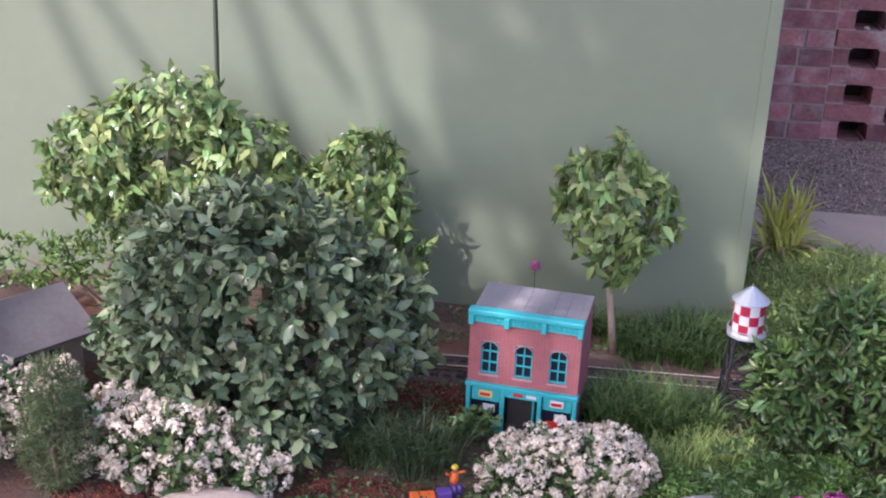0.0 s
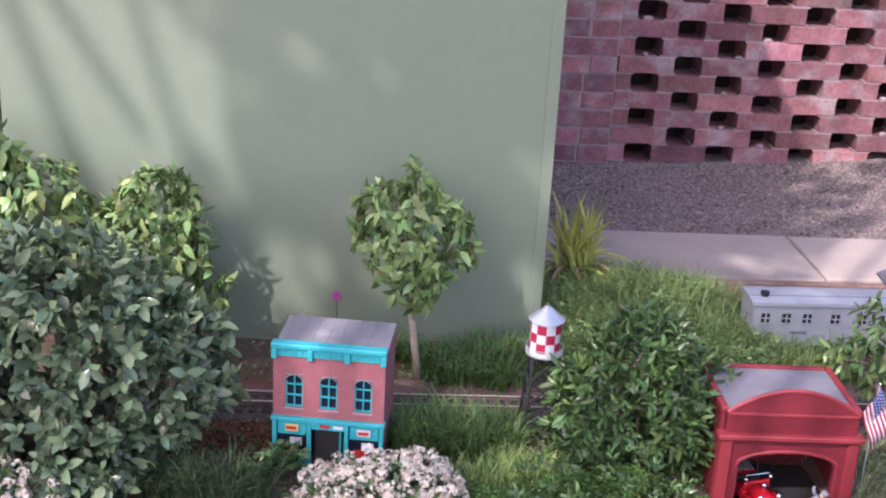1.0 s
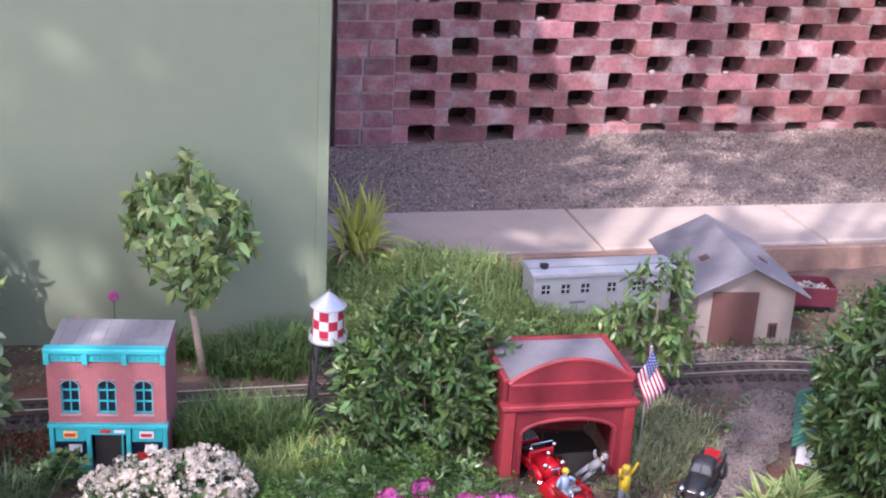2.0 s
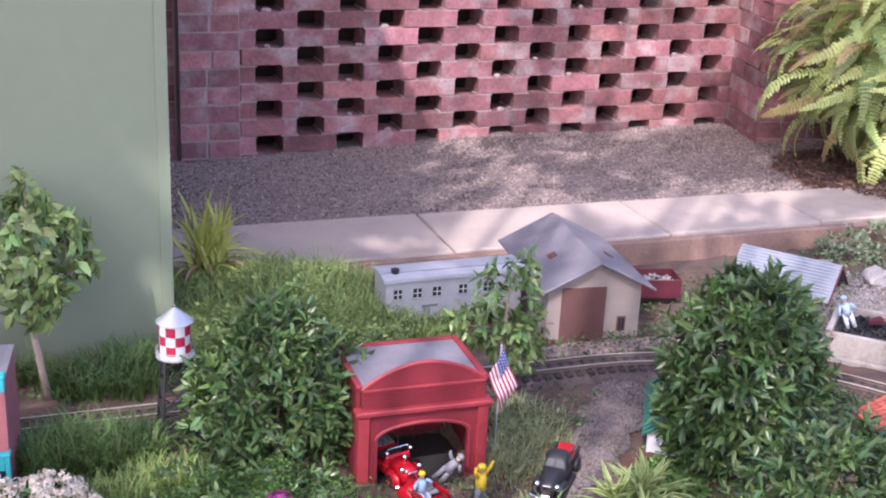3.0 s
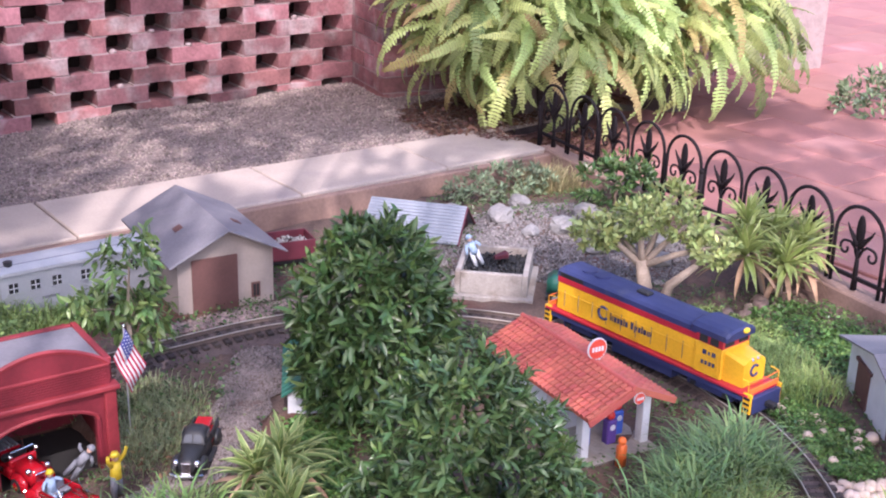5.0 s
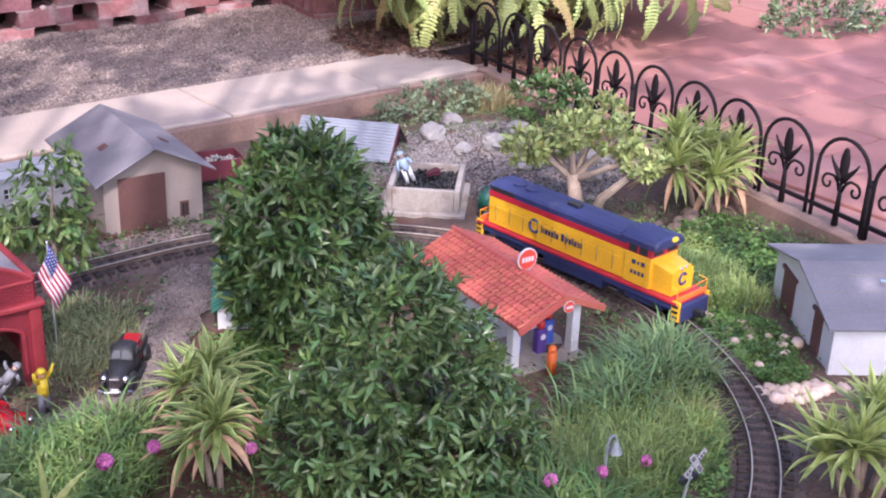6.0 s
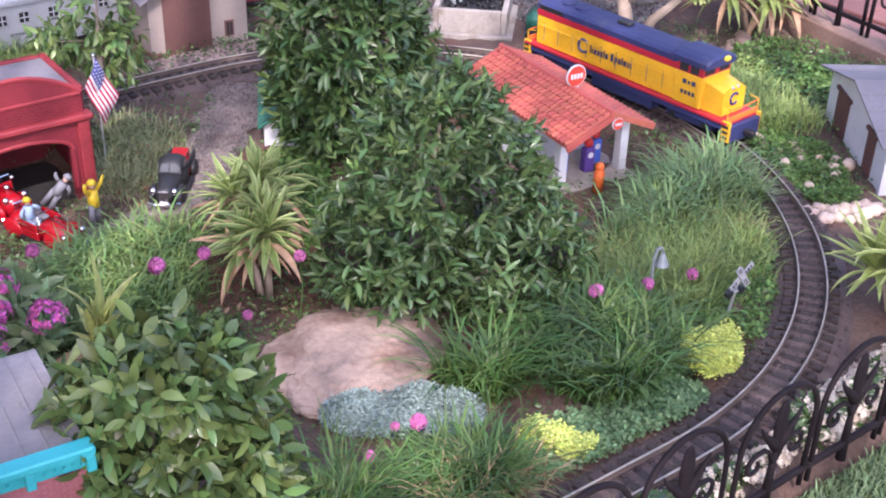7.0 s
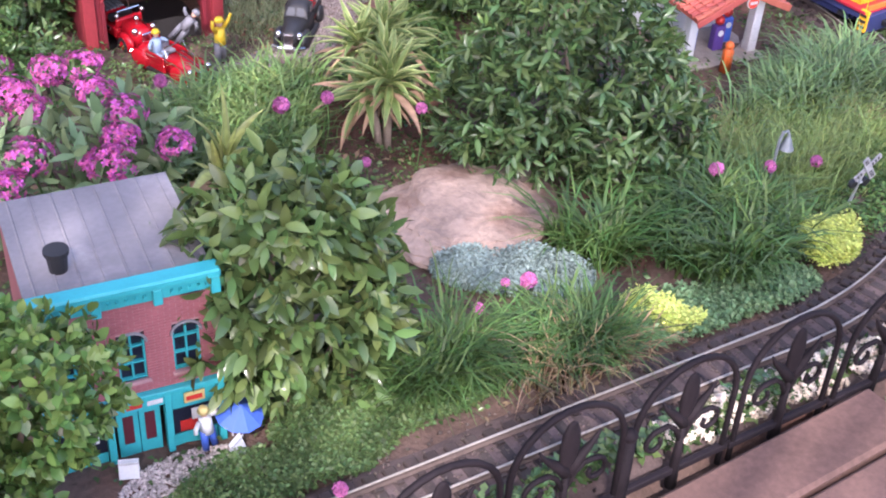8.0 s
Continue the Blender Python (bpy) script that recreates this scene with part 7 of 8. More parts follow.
# ---- painted figures, plain shapes ----
def figurine(m, h, top, legs, hat, label, arms=((-0.9, 0.5), (0.9, 0.5)), sit=False):
    s = h / 0.075
    mats = [top, legs, M_SKIN, hat]
    bm = bmesh.new()

    def add(fn, mi):
        k = len(bm.faces)
        fn()
        bm.faces.ensure_lookup_table()
        for f in bm.faces[k:]:
            f.material_index = mi
    if sit:
        for y in (-0.006, 0.006):
            add(lambda: tube([(0, y * s, 0.030 * s), (0.018 * s, y * s, 0.030 * s), (0.020 * s, y * s, 0.010 * s)], 0.005 * s, 6, None, bm), 1)
    else:
        for y in (-0.0055, 0.0055):
            add(lambda: tube([(0, y * s * 1.4, 0), (0, y * s * 1.2, 0.018 * s), (0, y * s, 0.036 * s)], 0.0048 * s, 6, 0.0058 * s, bm), 1)
    add(lambda: tube([(0, 0, 0.032 * s), (0, 0, 0.045 * s), (0, 0, 0.058 * s)], 0.0095 * s, 8, 0.0085 * s, bm), 0)
    for side, (ay, az) in zip((-1, 1), arms):
        sy = side * 0.0095 * s
        add(lambda: tube([(0, sy, 0.056 * s), (0.003 * s, sy + side * 0.010 * s * abs(ay), 0.056 * s + 0.010 * s * az), (0.006 * s, sy + side * 0.014 * s * abs(ay), 0.056 * s + 0.022 * s * az)], 0.0036 * s, 6, 0.0028 * s, bm), 0)
    add(lambda: ball(0.0062 * s, (0, 0, 0.0675 * s), 8, (1, 0.9, 1.15), bm), 2)
    add(lambda: cyl(0.0085 * s, 0.0050 * s, (0, 0, 0.0705 * s), (0, 0, 0.0765 * s), 10, bm), 3)
    return whole("figurine", bm_mesh("figurine", bm, mats, True), m, label, "figurine", "painted model figures")


figurine(pose(0.886, 1.838, gz(0.88, 1.85), 0, 0, -60), 0.086, M_YELLOW, M_GREYCLOTH, M_YELLOW, "small yellow-coated model figure with raised arms", ((1, 1.1), (0.9, 0.9)))
figurine(pose(0.826, 1.912, gz(0.84, 1.9) + 0.022, 38, 0, 60), 0.075, M_GREYCLOTH, M_GREYCLOTH, M_GREYCLOTH, "small grey model figure leaning beside the red car", ((0.8, -0.8), (0.8, 0.4)))
figurine(pose(0.778, 1.862, gz(0.79, 1.85) + 0.002, 0, 0, -75), 0.072, M_PALEBLUE, M_PALEBLUE, M_YELLOW, "small blue model figure with yellow cap in the red car", ((0.7, -0.5), (0.7, -0.3)), sit=True)
figurine(pose(2.020, 2.258, 0.046, 22, 0, -120), 0.085, M_PALEBLUE, M_WHITE, M_PALEBLUE, "small model figure in pale blue standing on coal", ((0.5, -0.9), (0.6, -0.5)))
figurine(pose(0.497, 0.930, 0.006, 6, 0, -70), 0.066, M_WHITE, M_BLUE, M_BUFF, "small model figure in white and blue before the shop", ((0.9, -0.4), (0.7, 0.0)))
figurine(pose(-0.135, 1.835, gz(-0.13, 1.84), 0, 0, -60), 0.060, M_ORANGE, M_PURPLE, M_YELLOW, "small orange and purple model figure beside white flowers", ((0.9, 0.3), (0.9, 0.2)), sit=True)
toy = thing("toy_cart", pose(-0.185, 1.80, gz(-0.18, 1.80), 0, 0, 15), "small orange and purple toy cart on the mulch", "toy")
part("tray", (box(-0.022, -0.012, 0.006, 0.022, 0.012, 0.020, 0.002), M_ORANGE), toy)
part("seat", (box(0.024, -0.011, 0.006, 0.050, 0.011, 0.026, 0.002), M_PURPLE), toy)
for i, c in enumerate(((-0.014, -0.013), (-0.014, 0.013), (0.036, -0.013), (0.036, 0.013))):
    part("wheel", (cyl(0.007, 0.007, (c[0], c[1] - 0.002, 0.007), (c[0], c[1] + 0.002, 0.007), 12), M_BLACK), toy)


# ---- flag ----
def flag():
    b = thing("flag", pose(0.982, 2.005, up(0.98, 2.0)) @ Matrix.Diagonal((1.15, 1.15, 1.06, 1)), "small striped flag with a blue corner on a thin silver pole", "flag")
    part("pole", (cyl(0.0016, 0.0014, (0, 0, -0.01), (0, 0, 0.208), 8), M_SILVER), b)
    part("finial", (ball(0.003, (0, 0, 0.21), 8), M_CHROME), b)
    part("base", (cyl(0.010, 0.007, (0, 0, -0.004), (0, 0, 0.004), 12), M_SILVER), b)
    n = 13

    def at(s, t, lift=0.0):
        """s along the fly, t down the hoist; the cloth hangs aslant with folds."""
        fold = 0.005 * math.sin(8 * s + 3 * t) * (0.3 + s)
        return (0.001 + 0.029 * s - 0.021 * t + 0.002 * math.sin(5 * t + s), -0.003 - fold - lift, 0.206 - 0.074 * s - 0.052 * t - 0.006 * s * t)

    def cloth(s0, s1, t0, t1, lift):
        bm = bmesh.new()
        N, K = 12, 2
        vs = [[bm.verts.new(at(s0 + (s1 - s0) * i / N, t0 + (t1 - t0) * j / K, lift)) for j in range(K + 1)] for i in range(N + 1)]
        for i in range(N):
            for j in range(K):
                bm.faces.new((vs[i][j], vs[i + 1][j], vs[i + 1][j + 1], vs[i][j + 1]))
        return bm
    for k in range(n):
        part("stripe", (cloth(0, 1, k / n, (k + 1) / n, 0.0), M_FLAGRED if k % 2 == 0 else M_WHITE, True), b)
    part("canton", (cloth(0, 0.45, 0, 7 / n, 0.0010), M_FLAGBLUE, True), b, "blue corner with white specks")
    star = bm_mesh("star", box(-0.0009, -0.0004, -0.0009, 0.0009, 0.0, 0.0009), M_WHITE)
    for i in range(5):
        for j in range(4):
            part("star", star, b, m=Matrix.Translation(at(0.05 + 0.085 * i, 0.08 + 0.125 * j, 0.0016)))


flag()


# ---- grey shed ----
def gable_house(name, m, W, D, wall_h, ridge_h, over, wall_m, roof_m, label, thick=0.004):
    """Gable front at y = 0, ridge along y."""
    b = thing(name, m, label, "model building")
    for y0 in (0.0, D - 0.004):
        part("gable_wall", (prism([(-W / 2, 0), (W / 2, 0), (W / 2, wall_h), (0, ridge_h - thick), (-W / 2, wall_h)], 0.004, "y", y0), wall_m), b)
    for s in (-1, 1):
        part("side_wall", (box(s * (W / 2 - 0.002) - 0.002, 0.004, 0, s * (W / 2 - 0.002) + 0.002, D - 0.004, wall_h), wall_m), b)
        k = (ridge_h - wall_h) / (W / 2)
        xo = W / 2 + over
        zo = wall_h - k * over
        part("roof_slope", (prism([(0, ridge_h), (s * xo, zo), (s * xo, zo + thick), (0, ridge_h + thick)], D + 2 * over, "y", -over), roof_m), b)
    return b


shed = gable_house("model_shed", pose(1.424, 2.472, up(1.42, 2.47), 0, 0, -6.5), 0.238, 0.335, 0.144, 0.204, 0.026, M_SHEDWALL, M_SHEDROOF, "grey model engine shed with brown doors and slate-grey roof")
part("door", (box(-0.085, -0.004, 0.0, 0.028, 0.0, 0.136, 0.0006), M_SHEDDOOR), shed, "large dark brown door")
w = part("window", (box(0.062, -0.003, 0.018, 0.084, 0.0, 0.056), M_SHEDDOOR), shed, "small brown-framed window")
part("pane", (box(0.066, -0.0042, 0.022, 0.080, -0.0032, 0.052), M_DARK), w)
part("glazing_bar", (box(0.0722, -0.0052, 0.022, 0.0738, -0.0044, 0.052), M_SHEDDOOR), w)
for (yy, side) in ((0.13, -1), (0.12, 1)):
    part("skylight", (box(-0.011, -0.013, 0, 0.011, 0.013, 0.0025, 0.0006), M_SHEDDOOR), shed, "small dark skylight", pose(side * 0.072, yy, 0.1718, 0, side * 26.8, 0))
part("roof_trim", (tube([(-0.145, -0.0275, 0.1325), (0, -0.0275, 0.205), (0.145, -0.0275, 0.1325)], 0.0024, 6), M_SHEDROOF), shed, "dark barge boards")

# ---- white caboose-like coach on the back siding ----
M_COACH = plain("faded_white", (0.40, 0.405, 0.42), 0.6)
coach = thing("model_coach", pose(1.112, 2.652, -0.012, 0, 0, 1), "plain white model railway coach with small dark windows", "model coach")
part("body", (box(-0.178, -0.045, 0.034, 0.178, 0.045, 0.140, 0.002), M_COACH), coach)
part("roof", (prism([(-0.052, 0.1402), (0.052, 0.1402), (0.050, 0.146), (0.02, 0.152), (-0.02, 0.152), (-0.050, 0.146)], 0.372, "x", -0.186), M_COACH), coach, "white low-pitched roof")
part("roof_edge", (box(-0.186, -0.0540, 0.1375, 0.186, -0.0525, 0.1465, 0.0005), M_COACH), coach)
part("roof_seam", (tube([(-0.184, -0.022, 0.1522), (0.184, -0.022, 0.1522)], 0.0009, 5), M_GREYCLOTH), coach)
for x in (-0.148, -0.098, -0.048, 0.02, 0.085, 0.14):
    wn_ = part("window", (box(x - 0.010, -0.0468, 0.094, x + 0.010, -0.0452, 0.116), M_DARK), coach, "small dark window")
    part("glazing_bar", (box(x - 0.001, -0.048, 0.094, x + 0.001, -0.0470, 0.116), M_WHITE), wn_)
    part("glazing_bar", (box(x - 0.010, -0.048, 0.104, x + 0.010, -0.0472, 0.106), M_WHITE), wn_)
    part("sill", (box(x - 0.013, -0.0490, 0.0905, x + 0.013, -0.0453, 0.0935), M_COACH), wn_)
part("vent", (cyl(0.009, 0.011, (-0.148, -0.02, 0.150), (-0.148, -0.02, 0.161), 12), M_BLACK), coach, "black roof vent")
part("underframe", (box(-0.165, -0.035, 0.016, 0.165, 0.035, 0.034), M_BLACK), coach)
for x in (-0.13, -0.085, 0.085, 0.13):
    for s in (-1, 1):
        part("wheel", (cyl(0.012, 0.012, (x, s * 0.022 - 0.003, 0.012), (x, s * 0.022 + 0.003, 0.012), 14), M_BLACK), coach)
part("lettering_bar", (box(-0.085, -0.0466, 0.066, -0.045, -0.0453, 0.072), M_GREYCLOTH), coach)

# maroon gondola behind the shed
gon = thing("model_gondola", pose(1.665, 2.68, -0.02, 0, 0, -12), "maroon model gondola wagon with pale rubble load", "model wagon")
part("floor", (box(-0.10, -0.045, 0.028, 0.10, 0.045, 0.034), M_MAROON), gon)
for s in (-1, 1):
    part("side", (box(-0.10, s * 0.044 - 0.002, 0.034, 0.10, s * 0.044 + 0.002, 0.078, 0.0006), M_MAROON), gon)
    part("end", (box(s * 0.099 - 0.002, -0.042, 0.034, s * 0.099 + 0.002, 0.042, 0.078, 0.0006), M_MAROON), gon)
    for x in (-0.07, 0.07):
        part("wheel", (cyl(0.012, 0.012, (x, s * 0.022 - 0.003, 0.012), (x, s * 0.022 + 0.003, 0.012), 14), M_BLACK), gon)
rg = np.random.default_rng(151)
part("load", pebbles("load", np.stack([rg.uniform(-0.09, 0.09, 260), rg.uniform(-0.038, 0.038, 260), rg.uniform(0.045, 0.064, 260)], 1), 0.009, M_ROCK, rg), gon, "pale rubble", kind="stuff")
part("underframe", (box(-0.09, -0.03, 0.012, 0.09, 0.03, 0.028), M_BLACK), gon)

# ---- blue-grey roofed lean-to ----
lean = gable_house("model_barn", pose(2.185, 2.555, -0.012, 0, 0, 39), 0.165, 0.245, 0.034, 0.098, 0.016, M_MAROON, M_BLUEGREY, "small dark red model barn with ribbed blue-grey roof")
for s in (-1, 1):
    k = (0.098 - 0.034) / 0.0825
    for i in range(12):
        t = (i + 0.5) / 12
        x, z = s * t * 0.0985, 0.102 - k * t * 0.0985
        part("rib", (tube([(x, -0.015, z + 0.0005), (x, 0.260, z + 0.0005)], 0.0024, 6), M_BLUEGREY), lean)
    part("barge_board", (tube([(0, -0.017, 0.098), (s * 0.0985, -0.017, 0.0215)], 0.0035, 6), M_MAROON), lean, "dark red barge board")

# ---- concrete coal bin ----
binn = thing("coal_bin", pose(2.055, 2.238, up(2.055, 2.238) - 0.004, 0, 0, -44), "cast concrete coal bin on a pale base slab", "coal bin")
part("base_slab", (box(-0.105, -0.125, -0.01, 0.105, 0.115, 0.012, 0.002), M_CONCBOX), binn)
for x0, y0, x1, y1 in ((-0.09, -0.108, -0.076, 0.10), (0.076, -0.108, 0.09, 0.10), (-0.0755, -0.108, 0.0755, -0.094), (-0.0755, 0.086, 0.0755, 0.10)):
    part("side", (box(x0, y0, 0.012, x1, y1, 0.068, 0.0015), M_CONCBOX), binn)
rg = np.random.default_rng(152)
part("coal", pebbles("coal", np.stack([rg.uniform(-0.074, 0.074, 900), rg.uniform(-0.092, 0.084, 900), 0.014 + rg.uniform(0.0, 1, 900) * 0.038], 1), 0.009, M_COAL, rg), binn, "black coal", kind="stuff")
part("coal_bed", (box(-0.0755, -0.0935, 0.012, 0.0755, 0.0855, 0.046), M_COAL), binn)
barrow = part("barrow", (lofted([(-0.020, 0.006, 0.056, 0.066, 0.002), (0.014, 0.013, 0.058, 0.074, 0.002)]), M_MAROON), binn, "small dark red wheelbarrow", pose(0.012, 0.035, 0, 0, 0, 30))
part("wheel", (cyl(0.007, 0.007, (-0.026, -0.002, 0.055), (-0.026, 0.002, 0.055), 12), M_BLACK), barrow)
for s in (-1, 1):
    part("handle", (tube([(-0.024, s * 0.004, 0.056), (0.012, s * 0.012, 0.060), (0.036, s * 0.013, 0.066)], 0.0014, 5), M_BLACK), barrow)

# green wagon
wag = thing("model_wagon", pose(2.115, 2.075, 0.0, 0, 0, 46), "small dark green four-wheeled model wagon", "model wagon")
part("hood", (lofted([(-0.03, 0.020, 0.024, 0.062, 0.010), (0.03, 0.020, 0.024, 0.062, 0.010)]), M_GREENPL, True), wag, "dark green rounded hood")
part("plate", (box(0.031, -0.010, 0.028, 0.033, 0.010, 0.052), M_WHITE), wag, "white end plate")
part("underframe", (box(-0.032, -0.017, 0.012, 0.032, 0.017, 0.024), M_BLACK), wag)
for x in (-0.02, 0.02):
    for s in (-1, 1):
        part("wheel", (cyl(0.011, 0.011, (x, s * 0.019 - 0.003, 0.011), (x, s * 0.019 + 0.003, 0.011), 14), M_BLACK), wag)


M_SIGNRED = plain("sign_red", (0.60, 0.06, 0.035), 0.5)


# ---- red-roofed filling station ----
def filling_station():
    W, D, wh, rh, ov = 0.166, 0.343, 0.108, 0.145, 0.015
    b = thing("model_station", pose(1.695, 1.397, up(1.74, 1.5), 0, 0, -6.5), "white model filling station with an orange-red tiled roof", "model building")
    k = (rh - wh) / (W / 2)
    for s in (-1, 1):
        part("side_wall", (box(s * (W / 2 - 0.003) - 0.003, 0.14, 0, s * (W / 2 - 0.003) + 0.003, D - 0.01, wh), M_WHITE), b, "weathered white wall")
        part("post", (box(s * (W / 2 - 0.013) - 0.009, 0.028, 0, s * (W / 2 - 0.013) + 0.009, 0.048, wh, 0.001), M_WHITE), b, "white square post")
        zo = wh - k * ov
        slope = part("roof_slope", (prism([(0, rh), (s * (W / 2 + ov), zo), (s * (W / 2 + ov), zo + 0.004), (0, rh + 0.004)], D + 0.03, "y", -0.015), M_TILE), b, "orange-red tile roof")
        tl = bm_mesh("tile", prism([(math.cos(a) * 0.0056, math.sin(a) * 0.0042) for a in np.linspace(0, math.pi, 6)], 0.0185, "x", -0.0092), M_TILE)
        rows, cols = 7, 28
        L = math.hypot(W / 2 + ov, k * (W / 2 + ov))
        for r in range(rows):
            for c in range(cols):
                d = (r + 0.5) / rows * L
                x, z = s * d * (W / 2 + ov) / L, rh + 0.0058 - d * k * (W / 2 + ov) / L
                part("tile", tl, slope, m=pose(x, -0.008 + c * (D + 0.016) / (cols - 1), z, 0, s * (math.degrees(math.atan(k)) - 9), 0))
        part("verge", (box(-0.001, -0.0165, -0.003, L + 0.001, -0.012, 0.009, 0.0006), M_TILE), slope, m=pose(0, 0, rh, 0, math.degrees(math.atan(k)) if s > 0 else 180 - math.degrees(math.atan(k)), 0))
    ridge = part("ridge", (tube([(0, -0.016, rh + 0.006), (0, D + 0.016, rh + 0.006)], 0.0055, 8), M_TILE), b, "rounded ridge tiles")
    part("front_wall", (prism([(-W / 2 + 0.006, 0), (W / 2 - 0.006, 0), (W / 2 - 0.006, wh), (0, rh - 0.004), (-W / 2 + 0.006, wh)], 0.005, "y", 0.14), M_WHITE), b)
    part("gable", (prism([(-W / 2 + 0.004, wh), (W / 2 - 0.004, wh), (0, rh - 0.003)], 0.004, "y", 0.030), M_TILE), b, "shaded gable over the forecourt")
    part("back_wall", (prism([(-W / 2 + 0.006, 0), (W / 2 - 0.006, 0), (W / 2 - 0.006, wh), (0, rh - 0.004), (-W / 2 + 0.006, wh)], 0.005, "y", D - 0.012), M_WHITE), b)
    part("forecourt", (box(-W / 2, 0.0, -0.004, W / 2, D - 0.02, 0.002), M_CONCBOX), b)
    for i, (x, y, c) in enumerate(((-0.040, 0.075, M_BLUE), (0.010, 0.060, M_PURPLE), (0.045, 0.085, M_BLUE))):
        p = part("petrol_pump", (box(x - 0.011, y - 0.009, 0.0, x + 0.011, y + 0.009, 0.050, 0.002), c), b, "small blue petrol pump")
        part("globe", (ball(0.0095, (x, y, 0.059), 10), M_RED, True), p, "red round globe")
        part("dial", (cyl(0.006, 0.006, (x, y - 0.010, 0.036), (x, y - 0.0085, 0.036), 12), M_WHITE), p)
    # round sign on the ridge: plain shapes in its colours
    for (sx, sy, sz, r) in ((0.010, 0.118, rh + 0.028, 0.022), (0.012, -0.014, wh + 0.020, 0.012)):
        sg = part("round_sign", (cyl(r, r, (sx, sy, sz), (sx, sy - 0.003, sz), 28), M_WHITE), b, "round orange sign with white rim")
        part("disc", (cyl(r * 0.90, r * 0.90, (sx, sy - 0.0032, sz), (sx, sy - 0.0040, sz), 28), M_SIGNRED), sg)
        for q in range(4):
            part("lettering_bar", (box(sx + r * (-0.62 + 0.33 * q), sy - 0.0052, sz - r * 0.22, sx + r * (-0.62 + 0.33 * q + 0.22), sy - 0.0043, sz + r * 0.22), M_WHITE), sg)
    for s in (-1, 1):
        part("sign_leg", (cyl(0.0014, 0.0014, (0.010 + s * 0.009, 0.119, rh - 0.004), (0.010 + s * 0.009, 0.119, rh + 0.014), 6), M_WHITE), b)


filling_station()
om = thing("toy_pump", pose(1.665, 1.375, gz(1.67, 1.375)), "small bright orange toy pump before the filling station", "toy")
part("body", (lofted([(-0.007, 0.007, 0, 0.046, 0.003), (0.007, 0.007, 0, 0.046, 0.003)]), M_ORANGE, True), om)
part("head", (ball(0.0085, (0, 0, 0.052), 10), M_ORANGE, True), om)


# ---- white model house ----
def white_house():
    W, D, wh, rh, ov = 0.36, 0.34, 0.108, 0.152, 0.022
    b = gable_house("model_house", pose(2.198, 1.212, up(2.2, 1.22), 0, 0, math.degrees(math.atan2(0.30, 0.22)) + 180), W, D, wh, rh, ov, M_WHITE, M_SHEDROOF, "white model house with dark red doors and low grey roof")
    return b


wh_ = white_house()
for x, w_, h_ in ((-0.085, 0.07, 0.085), (0.095, 0.042, 0.085)):
    d_ = part("door", (box(x - w_ / 2, -0.004, 0.004, x + w_ / 2, 0.0, h_, 0.0006), M_SHEDDOOR), wh_, "dark red door")
    part("lintel", (box(x - w_ / 2 - 0.008, -0.007, h_, x + w_ / 2 + 0.008, 0.0, h_ + 0.008, 0.0006), M_SHEDDOOR), d_)
part("side_door", (box(0.1792, 0.14, 0.0, 0.1835, 0.22, 0.095, 0.0006), M_DARKGREENWALL), wh_, "dark green side door")
part("corner_post", (box(0.172, -0.0045, 0, 0.184, 0.005, 0.106, 0.0006), M_WHITE), wh_)
part("vent", (cyl(0.006, 0.006, (0.075, 0.12, 0.130), (0.075, 0.12, 0.148), 10), M_CHROME), wh_, "small metal roof vent")
for q in (0.045, 0.095, 0.15):
    part("roof_seam", (tube([(q, -0.02, 0.1565 - q * 0.2444), (q, 0.355, 0.1565 - q * 0.2444)], 0.0013, 5), M_SHEDROOF), wh_)

# ---- green-roofed shack half hidden by a shrub ----
gs = gable_house("model_shack", pose(1.315, 1.875, up(1.32, 1.88), 0, 0, -30), 0.11, 0.22, 0.05, 0.085, 0.012, M_WHITE, M_GREENPL, "small white model shack with green ribbed roof")
for s in (-1, 1):
    for i in range(14):
        y = -0.008 + i * 0.0183
        part("rib", (tube([(0, y, 0.0892), (s * 0.066, y, 0.0473)], 0.0015, 5), M_GREENPL), gs)

# ---- grey station at the west end ----
ws = gable_house("model_depot", pose(-0.964, 2.13, 0.0, 0, 0, 143), 0.20, 0.40, 0.142, 0.19, 0.024, M_SHEDWALL, mat("depot_roof", (0.105, 0.095, 0.10), 0.75, vary=0.25, bump=0.3, stain=((0.17, 0.15, 0.15), 0.55, 9.0)), "grey-roofed model railway depot")
for q in (0.05, 0.12, 0.2):
    part("window", (box(-0.1015, q, 0.062, -0.0995, q + 0.022, 0.112), M_DARK), ws, "small dark window")


